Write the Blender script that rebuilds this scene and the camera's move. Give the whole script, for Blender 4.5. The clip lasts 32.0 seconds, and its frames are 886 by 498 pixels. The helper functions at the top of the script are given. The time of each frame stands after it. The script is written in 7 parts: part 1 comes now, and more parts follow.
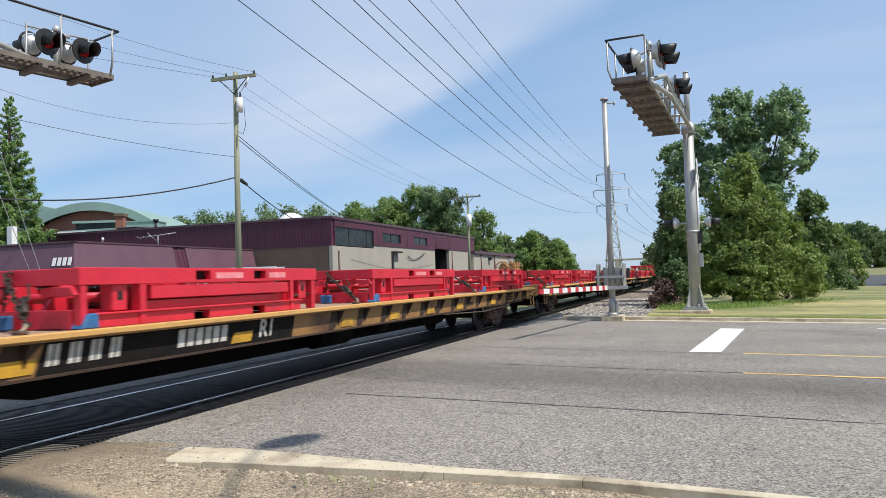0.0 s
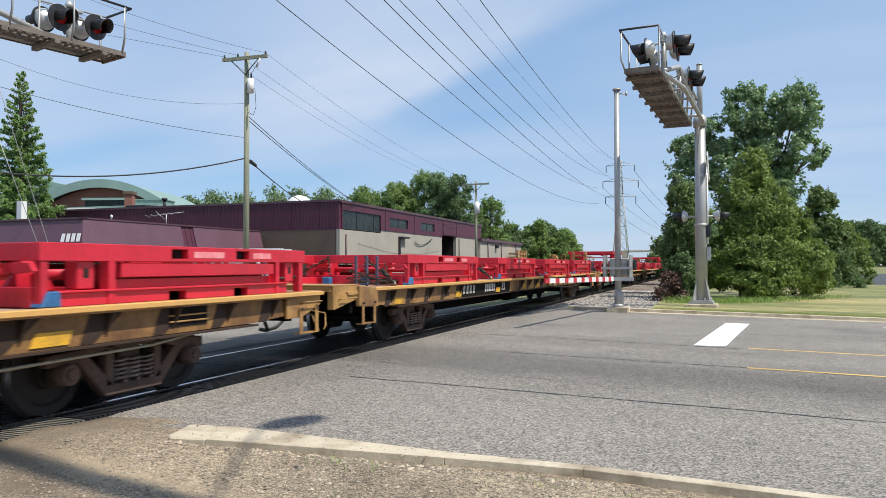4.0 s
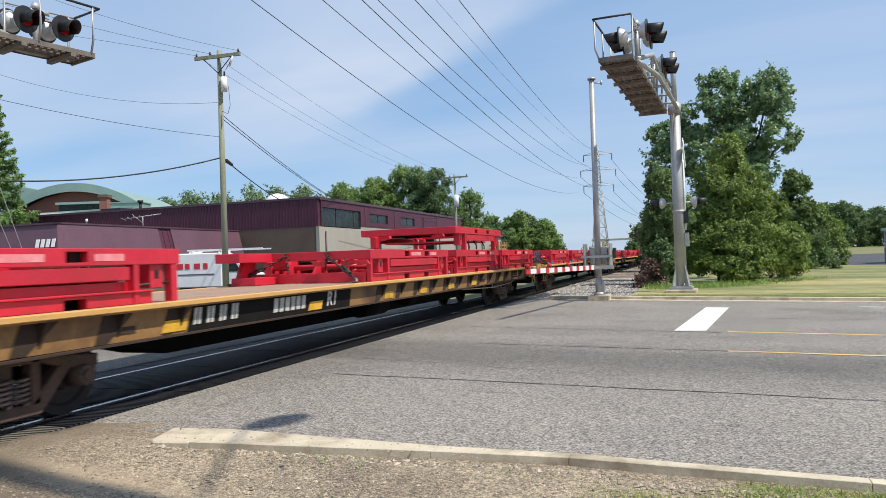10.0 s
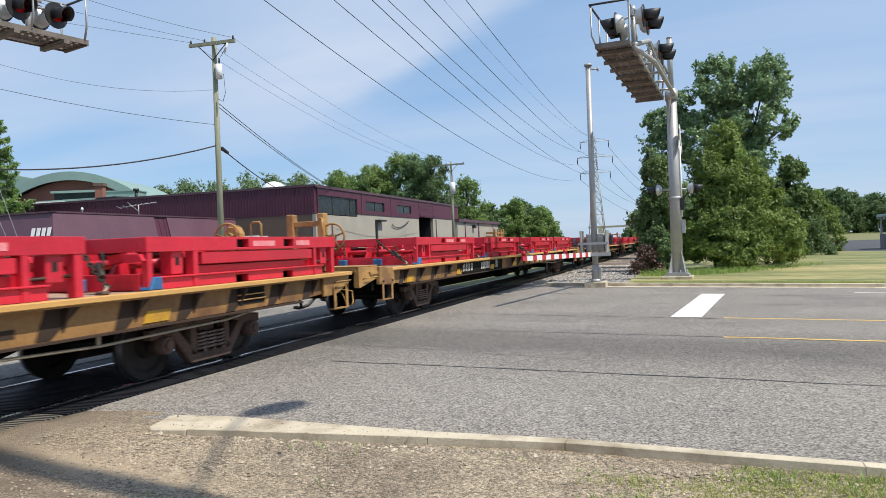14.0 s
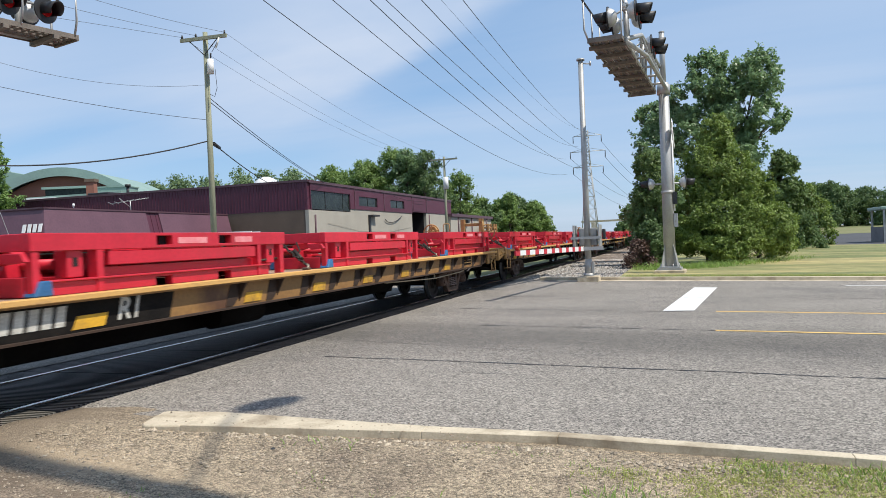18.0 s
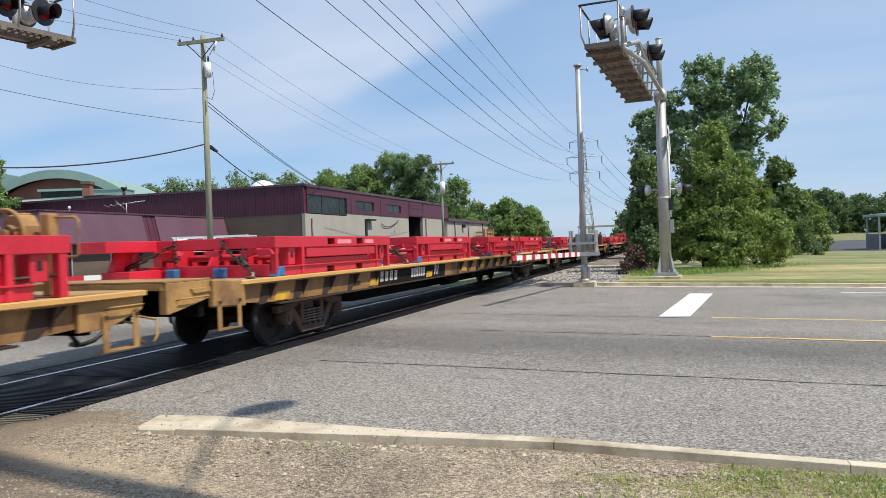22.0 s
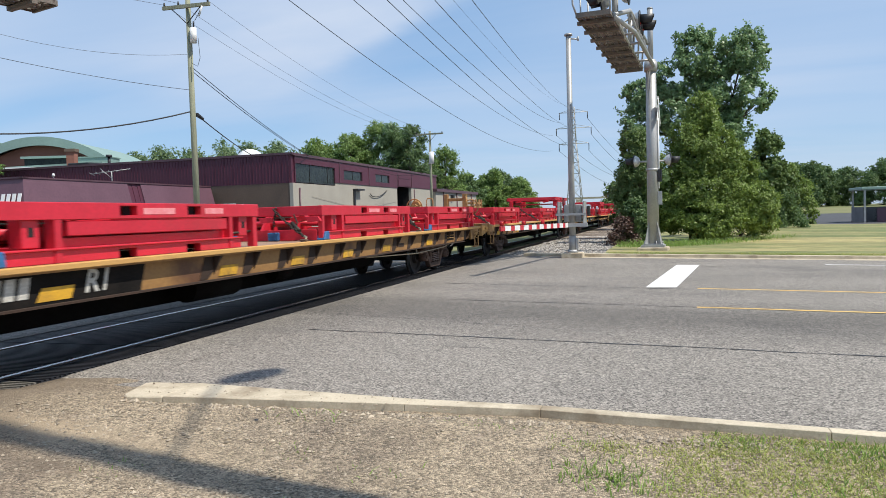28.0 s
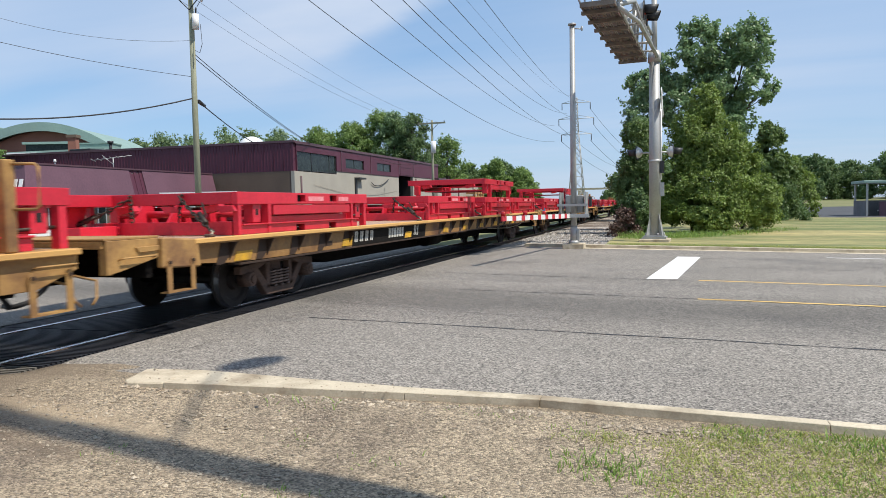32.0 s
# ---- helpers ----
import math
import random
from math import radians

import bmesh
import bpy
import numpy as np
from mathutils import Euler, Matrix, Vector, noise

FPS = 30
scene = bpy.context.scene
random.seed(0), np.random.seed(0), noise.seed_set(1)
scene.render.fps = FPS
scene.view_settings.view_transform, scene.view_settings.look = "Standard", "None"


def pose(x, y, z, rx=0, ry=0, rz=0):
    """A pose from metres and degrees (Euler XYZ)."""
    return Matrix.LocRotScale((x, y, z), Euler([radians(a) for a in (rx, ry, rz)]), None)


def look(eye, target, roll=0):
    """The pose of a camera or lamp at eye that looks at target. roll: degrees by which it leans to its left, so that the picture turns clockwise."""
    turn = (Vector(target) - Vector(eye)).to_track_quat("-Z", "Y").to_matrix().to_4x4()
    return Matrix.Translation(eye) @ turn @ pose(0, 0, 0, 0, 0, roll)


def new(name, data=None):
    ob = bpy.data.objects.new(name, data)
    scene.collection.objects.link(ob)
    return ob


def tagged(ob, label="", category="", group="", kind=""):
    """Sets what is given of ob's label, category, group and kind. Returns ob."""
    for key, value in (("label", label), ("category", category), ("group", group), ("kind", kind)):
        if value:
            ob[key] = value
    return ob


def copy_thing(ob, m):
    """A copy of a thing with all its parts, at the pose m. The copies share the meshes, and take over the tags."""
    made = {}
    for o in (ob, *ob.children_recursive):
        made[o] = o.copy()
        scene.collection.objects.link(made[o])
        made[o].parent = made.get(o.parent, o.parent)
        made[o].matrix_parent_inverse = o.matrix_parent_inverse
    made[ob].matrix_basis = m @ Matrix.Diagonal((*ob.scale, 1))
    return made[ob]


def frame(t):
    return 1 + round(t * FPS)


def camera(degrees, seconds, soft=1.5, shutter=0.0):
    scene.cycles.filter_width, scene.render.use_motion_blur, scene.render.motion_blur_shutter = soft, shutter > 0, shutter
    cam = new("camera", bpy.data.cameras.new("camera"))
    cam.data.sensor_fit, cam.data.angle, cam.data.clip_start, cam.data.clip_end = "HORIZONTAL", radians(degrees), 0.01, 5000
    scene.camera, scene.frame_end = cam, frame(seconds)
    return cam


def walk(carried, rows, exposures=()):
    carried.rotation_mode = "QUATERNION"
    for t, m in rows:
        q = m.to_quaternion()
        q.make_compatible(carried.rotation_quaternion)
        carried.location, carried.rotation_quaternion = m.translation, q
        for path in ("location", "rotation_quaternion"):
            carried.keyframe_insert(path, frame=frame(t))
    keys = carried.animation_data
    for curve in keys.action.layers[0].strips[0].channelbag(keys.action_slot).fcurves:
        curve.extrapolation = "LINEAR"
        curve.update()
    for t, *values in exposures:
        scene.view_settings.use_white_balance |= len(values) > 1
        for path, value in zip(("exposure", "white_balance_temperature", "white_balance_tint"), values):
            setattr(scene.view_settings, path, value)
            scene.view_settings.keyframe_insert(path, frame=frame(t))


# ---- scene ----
# World: x to the right across the track, y along the track away from the camera, z up.
# ---------------------------------------------------------------- camera
cam = camera(63.0, 32.0, soft=0.6, shutter=0.15)
# seconds, eye x, y, z, yaw, pitch, roll
PATH = [
    (0.0, -0.004, -0.007, 1.629, 20.26, 2.38, 1.78),
    (0.5, -0.003, -0.005, 1.626, 20.34, 2.12, 1.57),
    (1.0, -0.001, -0.004, 1.629, 20.12, 1.74, 1.70),
    (1.5, -0.004, 0.003, 1.624, 20.05, 1.94, 1.43),
    (2.0, -0.005, 0.002, 1.624, 20.17, 2.23, 0.87),
    (2.5, -0.003, -0.010, 1.629, 20.29, 2.44, 0.46),
    (4.5, -0.007, -0.004, 1.618, 20.78, 0.50, 0.27),
    (5.0, -0.002, 0.002, 1.612, 20.29, -0.39, 0.66),
    (5.5, -0.000, 0.005, 1.616, 19.61, -0.83, 1.05),
    (6.0, 0.001, 0.004, 1.609, 19.32, -0.90, 1.20),
    (6.5, 0.003, 0.005, 1.616, 19.09, -0.83, 1.27),
    (7.0, -0.001, 0.010, 1.616, 19.14, -0.51, 1.00),
    (7.5, -0.008, 0.012, 1.610, 19.61, -0.47, 1.10),
    (8.0, -0.003, 0.007, 1.618, 19.73, -0.06, 1.55),
    (8.5, -0.006, 0.009, 1.617, 19.57, 0.51, 1.85),
    (9.0, -0.004, 0.004, 1.626, 19.40, 0.59, 2.00),
    (9.5, -0.004, 0.001, 1.622, 19.39, 0.87, 1.77),
    (10.0, -0.004, 0.008, 1.622, 19.26, 0.81, 1.98),
    (10.5, -0.002, 0.009, 1.617, 18.87, 0.20, 2.10),
    (11.0, -0.006, 0.009, 1.619, 18.88, -0.08, 1.59),
    (11.5, -0.009, -0.001, 1.619, 19.45, 0.07, 1.37),
    (12.0, -0.005, 0.002, 1.616, 19.61, 0.17, 1.75),
    (12.5, -0.001, 0.002, 1.619, 19.49, 0.25, 1.88),
    (13.0, 0.000, -0.000, 1.620, 19.40, 0.40, 2.00),
    (13.5, 0.003, 0.011, 1.619, 19.27, 0.20, 2.27),
    (14.0, 0.001, 0.010, 1.615, 19.01, -0.18, 2.17),
    (14.5, -0.003, 0.003, 1.614, 19.00, -0.39, 1.89),
    (16.5, 0.001, 0.003, 1.615, 18.80, -0.40, 2.23),
    (17.0, 0.004, 0.005, 1.616, 18.70, -0.39, 2.39),
    (17.5, 0.004, 0.006, 1.615, 18.49, -0.38, 2.33),
    (18.0, 0.007, 0.004, 1.616, 18.48, -0.61, 2.39),
    (18.5, 0.002, 0.004, 1.612, 18.61, -0.73, 2.18),
    (19.0, 0.001, 0.004, 1.614, 18.74, -0.78, 2.08),
    (19.5, 0.004, 0.011, 1.611, 18.60, -1.16, 2.40),
    (20.0, 0.003, 0.009, 1.611, 18.26, -1.46, 2.33),
    (20.5, 0.002, 0.008, 1.615, 18.12, -1.21, 2.27),
    (21.0, 0.005, 0.005, 1.610, 18.09, -0.92, 2.23),
    (21.5, 0.004, -0.003, 1.619, 18.10, -0.52, 2.05),
    (22.0, 0.005, 0.001, 1.618, 18.19, -0.26, 2.06),
    (22.5, 0.001, 0.009, 1.613, 18.10, -0.43, 2.01),
    (23.0, 0.004, 0.007, 1.616, 18.02, -0.52, 1.85),
    (23.5, 0.003, 0.002, 1.613, 17.92, -0.65, 1.79),
    (24.0, 0.003, 0.004, 1.613, 17.72, -0.86, 1.87),
    (24.5, 0.006, -0.002, 1.613, 17.71, -0.78, 1.89),
    (26.5, 0.011, 0.003, 1.614, 17.70, -0.96, 2.20),
    (27.0, 0.008, 0.007, 1.607, 17.49, -1.51, 2.33),
    (27.5, 0.005, 0.008, 1.607, 17.26, -2.11, 1.95),
    (28.0, -0.002, 0.017, 1.602, 17.28, -2.61, 1.71),
    (28.5, -0.006, 0.023, 1.599, 17.16, -3.16, 1.68),
    (29.0, -0.004, 0.020, 1.602, 17.18, -3.26, 1.35),
    (29.5, 0.000, 0.013, 1.606, 17.46, -2.96, 1.30),
    (30.0, -0.002, 0.010, 1.603, 17.57, -2.94, 1.51),
    (30.5, -0.002, 0.011, 1.602, 17.42, -2.98, 1.40),
    (31.0, -0.001, 0.014, 1.606, 17.39, -2.98, 1.18),
    (31.5, -0.007, 0.021, 1.601, 17.29, -3.22, 0.97),
    (32.0, -0.006, 0.022, 1.599, 17.39, -3.43, 1.17),
]
walk(cam, [(t, pose(x, y, z, 90 + pitch, roll, yaw)) for t, x, y, z, yaw, pitch, roll in PATH],
     exposures=[(0.0, 0.46), (32.0, 0.46)])

# ---------------------------------------------------------------- light
SUN_AZ = Vector((0.985, -0.17, 0.0)).normalized()
SUN_EL = radians(57)
SUN_DIR = SUN_AZ * math.cos(SUN_EL) + Vector((0, 0, math.sin(SUN_EL)))

world = bpy.data.worlds.new("sky")
scene.world = world
world.use_nodes = True
wn, wl = world.node_tree.nodes, world.node_tree.links
wn.clear()
w_out, w_bg, w_sky = wn.new("ShaderNodeOutputWorld"), wn.new("ShaderNodeBackground"), wn.new("ShaderNodeTexSky")
w_sky.sky_type, w_sky.sun_disc = "NISHITA", False
w_sky.sun_elevation, w_sky.sun_rotation = SUN_EL, math.atan2(SUN_AZ.x, SUN_AZ.y)
w_sky.air_density, w_sky.dust_density, w_sky.ozone_density = 1.0, 0.35, 2.2
# thin high cloud in streaks, laid over the sky by its direction
w_co, w_sep = wn.new("ShaderNodeTexCoord"), wn.new("ShaderNodeSeparateXYZ")
w_div1, w_div2, w_add, w_comb = (wn.new("ShaderNodeMath"), wn.new("ShaderNodeMath"), wn.new("ShaderNodeMath"),
                                 wn.new("ShaderNodeCombineXYZ"))
w_add.operation, w_div1.operation, w_div2.operation = "ADD", "DIVIDE", "DIVIDE"
w_add.inputs[1].default_value = 0.12
wl.new(w_co.outputs["Generated"], w_sep.inputs[0])
wl.new(w_sep.outputs["Z"], w_add.inputs[0])
wl.new(w_sep.outputs["X"], w_div1.inputs[0]), wl.new(w_add.outputs[0], w_div1.inputs[1])
wl.new(w_sep.outputs["Y"], w_div2.inputs[0]), wl.new(w_add.outputs[0], w_div2.inputs[1])
wl.new(w_div1.outputs[0], w_comb.inputs[0]), wl.new(w_div2.outputs[0], w_comb.inputs[1])
w_map, w_n1, w_n2 = wn.new("ShaderNodeMapping"), wn.new("ShaderNodeTexNoise"), wn.new("ShaderNodeTexNoise")
w_map.inputs["Rotation"].default_value = (0, 0, radians(40))
w_map.inputs["Scale"].default_value = (0.32, 0.85, 1.0)
wl.new(w_comb.outputs[0], w_map.inputs[0])
for node, scale, detail, dist in ((w_n1, 1.15, 6.0, 0.5), (w_n2, 0.40, 2.0, 0.1)):
    node.inputs["Scale"].default_value, node.inputs["Detail"].default_value = scale, detail
    node.inputs["Distortion"].default_value = dist
wl.new(w_map.outputs[0], w_n1.inputs["Vector"]), wl.new(w_comb.outputs[0], w_n2.inputs["Vector"])
w_mul, w_rng, w_mix = wn.new("ShaderNodeMath"), wn.new("ShaderNodeMapRange"), wn.new("ShaderNodeMix")
w_mul.operation = "MULTIPLY"
wl.new(w_n1.outputs["Fac"], w_mul.inputs[0]), wl.new(w_n2.outputs["Fac"], w_mul.inputs[1])
w_rng.inputs["From Min"].default_value, w_rng.inputs["From Max"].default_value = 0.17, 0.40
w_rng.inputs["To Max"].default_value = 0.62
wl.new(w_mul.outputs[0], w_rng.inputs["Value"])
w_mix.data_type = "RGBA"
w_mix.inputs["B"].default_value = (4.5, 5.2, 6.4, 1)
# thin even haze under the cloud
w_haze = wn.new("ShaderNodeMix")
w_haze.data_type = "RGBA"
w_haze.inputs["Factor"].default_value = 0.62
w_haze.inputs["B"].default_value = (2.12, 3.68, 6.05, 1)
wl.new(w_sky.outputs[0], w_haze.inputs["A"])
# one broad bank of thin cloud with a straight soft edge
def w_math(op, a, b):
    node = wn.new("ShaderNodeMath")
    node.operation = op
    for k, v in enumerate((a, b)):
        if isinstance(v, (int, float)):
            node.inputs[k].default_value = v
        else:
            wl.new(v, node.inputs[k])
    return node.outputs[0]


def w_step(value, lo, hi):
    node = wn.new("ShaderNodeMapRange")
    node.interpolation_type = "SMOOTHSTEP"
    node.inputs["From Min"].default_value, node.inputs["From Max"].default_value = lo, hi
    wl.new(value, node.inputs["Value"])
    return node.outputs[0]


def w_dot(x, y):
    node = wn.new("ShaderNodeVectorMath")
    node.operation = "DOT_PRODUCT"
    node.inputs[1].default_value = (x, y, 0)
    wl.new(w_comb.outputs[0], node.inputs[0])
    return node.outputs["Value"]


w_n3 = wn.new("ShaderNodeTexNoise")
w_n3.inputs["Scale"].default_value, w_n3.inputs["Detail"].default_value = 1.6, 5.0
wl.new(w_comb.outputs[0], w_n3.inputs["Vector"])
w_ripple = w_math("MULTIPLY", w_math("SUBTRACT", w_n3.outputs["Fac"], 0.5), 0.22)
w_across = w_math("ADD", w_math("ADD", w_dot(-0.58, -0.814), 1.55), w_ripple)
w_bank = w_math("MULTIPLY", w_step(w_across, -0.02, 0.16), w_math("SUBTRACT", 1.0, w_step(w_across, 0.40, 1.15)))
w_bank = w_math("MULTIPLY", w_bank, w_step(w_dot(0.814, -0.58), -3.6, -2.3))
w_bank = w_math("MULTIPLY", w_bank, w_math("ADD", w_math("MULTIPLY", w_n3.outputs["Fac"], 0.9), 0.10))
w_veil = w_math("MULTIPLY", w_math("SUBTRACT", 1.0, w_step(w_across, -0.7, -0.05)), 0.16)
wl.new(w_math("MINIMUM", w_math("ADD", w_math("ADD", w_rng.outputs[0], w_bank), w_veil), 1.0), w_mix.inputs["Factor"])
wl.new(w_haze.outputs["Result"], w_mix.inputs["A"])
wl.new(w_mix.outputs["Result"], w_bg.inputs["Color"])
w_bg.inputs["Strength"].default_value = 0.10
wl.new(w_bg.outputs[0], w_out.inputs[0])

sun = new("sun", bpy.data.lights.new("sun", "SUN"))
sun.data.energy, sun.data.angle, sun.data.color = 3.6, radians(0.75), (1.0, 0.94, 0.84)
sun.matrix_world = look(SUN_DIR * 100, (0, 0, 0))

# ---------------------------------------------------------------- materials
MATS = {}


def material(name, base, second=None, rough=0.7, metal=0.0, scale=6.0, fine=60.0, bump=0.25, depth=0.01,
             third=None, third_at=(0.58, 0.72), vary=0.0, island=False, coat=0.0, stretch=(1, 1, 1), spec=0.5, stones=None, lumps=None):
    """Two scales of noise between colours, bump from the fine one, wear patches of a third colour."""
    if name in MATS:
        return MATS[name]
    m = bpy.data.materials.new(name)
    m.use_nodes = True
    n, l = m.node_tree.nodes, m.node_tree.links
    b = n["Principled BSDF"]
    second = second or tuple(c * 0.72 for c in base)
    co, mp = n.new("ShaderNodeTexCoord"), n.new("ShaderNodeMapping")
    mp.inputs["Scale"].default_value = stretch
    l.new(co.outputs["Object"], mp.inputs[0])
    n1, n2 = n.new("ShaderNodeTexNoise"), n.new("ShaderNodeTexNoise")
    n1.inputs["Scale"].default_value, n1.inputs["Detail"].default_value = scale, 5.0
    n2.inputs["Scale"].default_value, n2.inputs["Detail"].default_value = fine, 4.0
    for x in (n1, n2):
        l.new(mp.outputs[0], x.inputs["Vector"])
    mix = n.new("ShaderNodeMix")
    mix.data_type = "RGBA"
    mix.inputs["A"].default_value, mix.inputs["B"].default_value = (*base, 1), (*second, 1)
    av = n.new("ShaderNodeMath")
    av.operation = "ADD"
    l.new(n1.outputs["Fac"], av.inputs[0]), l.new(n2.outputs["Fac"], av.inputs[1])
    rg = n.new("ShaderNodeMapRange")
    rg.inputs["From Min"].default_value, rg.inputs["From Max"].default_value = 0.75, 1.25
    l.new(av.outputs[0], rg.inputs["Value"])
    l.new(rg.outputs[0], mix.inputs["Factor"])
    colour = mix.outputs["Result"]
    if third:
        n3, r3, m3 = n.new("ShaderNodeTexNoise"), n.new("ShaderNodeMapRange"), n.new("ShaderNodeMix")
        n3.inputs["Scale"].default_value, n3.inputs["Detail"].default_value = scale * 0.6, 8.0
        n3.inputs["Roughness"].default_value = 0.65
        l.new(mp.outputs[0], n3.inputs["Vector"])
        r3.inputs["From Min"].default_value, r3.inputs["From Max"].default_value = third_at
        l.new(n3.outputs["Fac"], r3.inputs["Value"])
        m3.data_type = "RGBA"
        m3.inputs["B"].default_value = (*third, 1)
        l.new(r3.outputs[0], m3.inputs["Factor"]), l.new(colour, m3.inputs["A"])
        colour = m3.outputs["Result"]
    stone_height = None
    if stones:
        vo, sp, rv, mu = n.new("ShaderNodeTexVoronoi"), n.new("ShaderNodeSeparateColor"), n.new("ShaderNodeMapRange"), n.new("ShaderNodeVectorMath")
        vo.inputs["Scale"].default_value = stones[0]
        l.new(mp.outputs[0], vo.inputs["Vector"])
        l.new(vo.outputs["Color"], sp.inputs[0])
        rv.inputs["To Min"].default_value, rv.inputs["To Max"].default_value = stones[1], stones[2]
        l.new(sp.outputs[0], rv.inputs["Value"])
        mu.operation = "MULTIPLY"
        l.new(colour, mu.inputs[0]), l.new(rv.outputs[0], mu.inputs[1])
        colour, stone_height = mu.outputs[0], vo.outputs["Distance"]
    if lumps:
        vo, sp, rv, mu = n.new("ShaderNodeTexVoronoi"), n.new("ShaderNodeSeparateColor"), n.new("ShaderNodeMapRange"), n.new("ShaderNodeVectorMath")
        vo.inputs["Scale"].default_value = lumps[0]
        l.new(mp.outputs[0], vo.inputs["Vector"])
        l.new(vo.outputs["Color"], sp.inputs[0])
        rv.inputs["To Min"].default_value, rv.inputs["To Max"].default_value = lumps[1], lumps[2]
        l.new(sp.outputs[1], rv.inputs["Value"])
        mu.operation = "MULTIPLY"
        l.new(colour, mu.inputs[0]), l.new(rv.outputs[0], mu.inputs[1])
        colour = mu.outputs[0]
    if vary:
        hs, rnd, r4 = n.new("ShaderNodeHueSaturation"), None, n.new("ShaderNodeMapRange")
        if island:
            rnd = n.new("ShaderNodeNewGeometry").outputs["Random Per Island"]
        else:
            rnd = n.new("ShaderNodeObjectInfo").outputs["Random"]
        r4.inputs["To Min"].default_value, r4.inputs["To Max"].default_value = 1 - vary, 1 + vary
        l.new(rnd, r4.inputs["Value"]), l.new(r4.outputs[0], hs.inputs["Value"])
        l.new(colour, hs.inputs["Color"])
        colour = hs.outputs["Color"]
    l.new(colour, b.inputs["Base Color"])
    b.inputs["Roughness"].default_value, b.inputs["Metallic"].default_value = rough, metal
    b.inputs["Coat Weight"].default_value = coat
    b.inputs["Specular IOR Level"].default_value = spec
    if bump:
        bp = n.new("ShaderNodeBump")
        bp.inputs["Strength"].default_value, bp.inputs["Distance"].default_value = bump, depth
        bp.invert = stone_height is not None
        l.new(stone_height or n2.outputs["Fac"], bp.inputs["Height"])
        l.new(bp.outputs[0], b.inputs["Normal"])
    MATS[name] = m
    return m


def leaf_material(name, base, second, light=0.35, rough=0.55):
    """Leaves: colour by leaf, some light through them."""
    m = bpy.data.materials.new(name)
    m.use_nodes = True
    n, l = m.node_tree.nodes, m.node_tree.links
    b, out = n["Principled BSDF"], n["Material Output"]
    geo, ramp = n.new("ShaderNodeNewGeometry"), n.new("ShaderNodeMix")
    noise_n, co = n.new("ShaderNodeTexNoise"), n.new("ShaderNodeTexCoord")
    noise_n.inputs["Scale"].default_value = 0.35
    l.new(co.outputs["Object"], noise_n.inputs["Vector"])
    add = n.new("ShaderNodeMath")
    add.operation = "MULTIPLY_ADD"
    add.inputs[1].default_value, add.inputs[2].default_value = 0.6, -0.05
    l.new(geo.outputs["Random Per Island"], add.inputs[0])
    add2 = n.new("ShaderNodeMath")
    add2.operation = "MULTIPLY_ADD"
    add2.inputs[1].default_value = 0.9
    l.new(noise_n.outputs["Fac"], add2.inputs[0]), l.new(add.outputs[0], add2.inputs[2])
    ramp.data_type = "RGBA"
    ramp.inputs["A"].default_value, ramp.inputs["B"].default_value = (*base, 1), (*second, 1)
    l.new(add2.outputs[0], ramp.inputs["Factor"])
    l.new(ramp.outputs["Result"], b.inputs["Base Color"])
    b.inputs["Roughness"].default_value = rough
    tr, mx = n.new("ShaderNodeBsdfTranslucent"), n.new("ShaderNodeMixShader")
    l.new(ramp.outputs["Result"], tr.inputs["Color"])
    mx.inputs[0].default_value = light
    l.new(b.outputs[0], mx.inputs[1]), l.new(tr.outputs[0], mx.inputs[2])
    l.new(mx.outputs[0], out.inputs["Surface"])
    return m


def plain(name, base, rough=0.5, metal=0.0, glow=0.0):
    if name in MATS:
        return MATS[name]
    m = bpy.data.materials.new(name)
    m.use_nodes = True
    b = m.node_tree.nodes["Principled BSDF"]
    b.inputs["Base Color"].default_value = (*base, 1)
    b.inputs["Roughness"].default_value, b.inputs["Metallic"].default_value = rough, metal
    if glow:
        b.inputs["Emission Color"].default_value = (*base, 1)
        b.inputs["Emission Strength"].default_value = glow
    MATS[name] = m
    return m


ASPHALT = material("asphalt", (0.232, 0.209, 0.180), (0.180, 0.162, 0.139), rough=0.9, scale=0.45, fine=14, bump=0.5, depth=0.004,
                   third=(0.150, 0.136, 0.120), third_at=(0.52, 0.66), stretch=(0.75, 1, 1), stones=(95, 0.22, 2.0), lumps=(55, 0.80, 1.22))


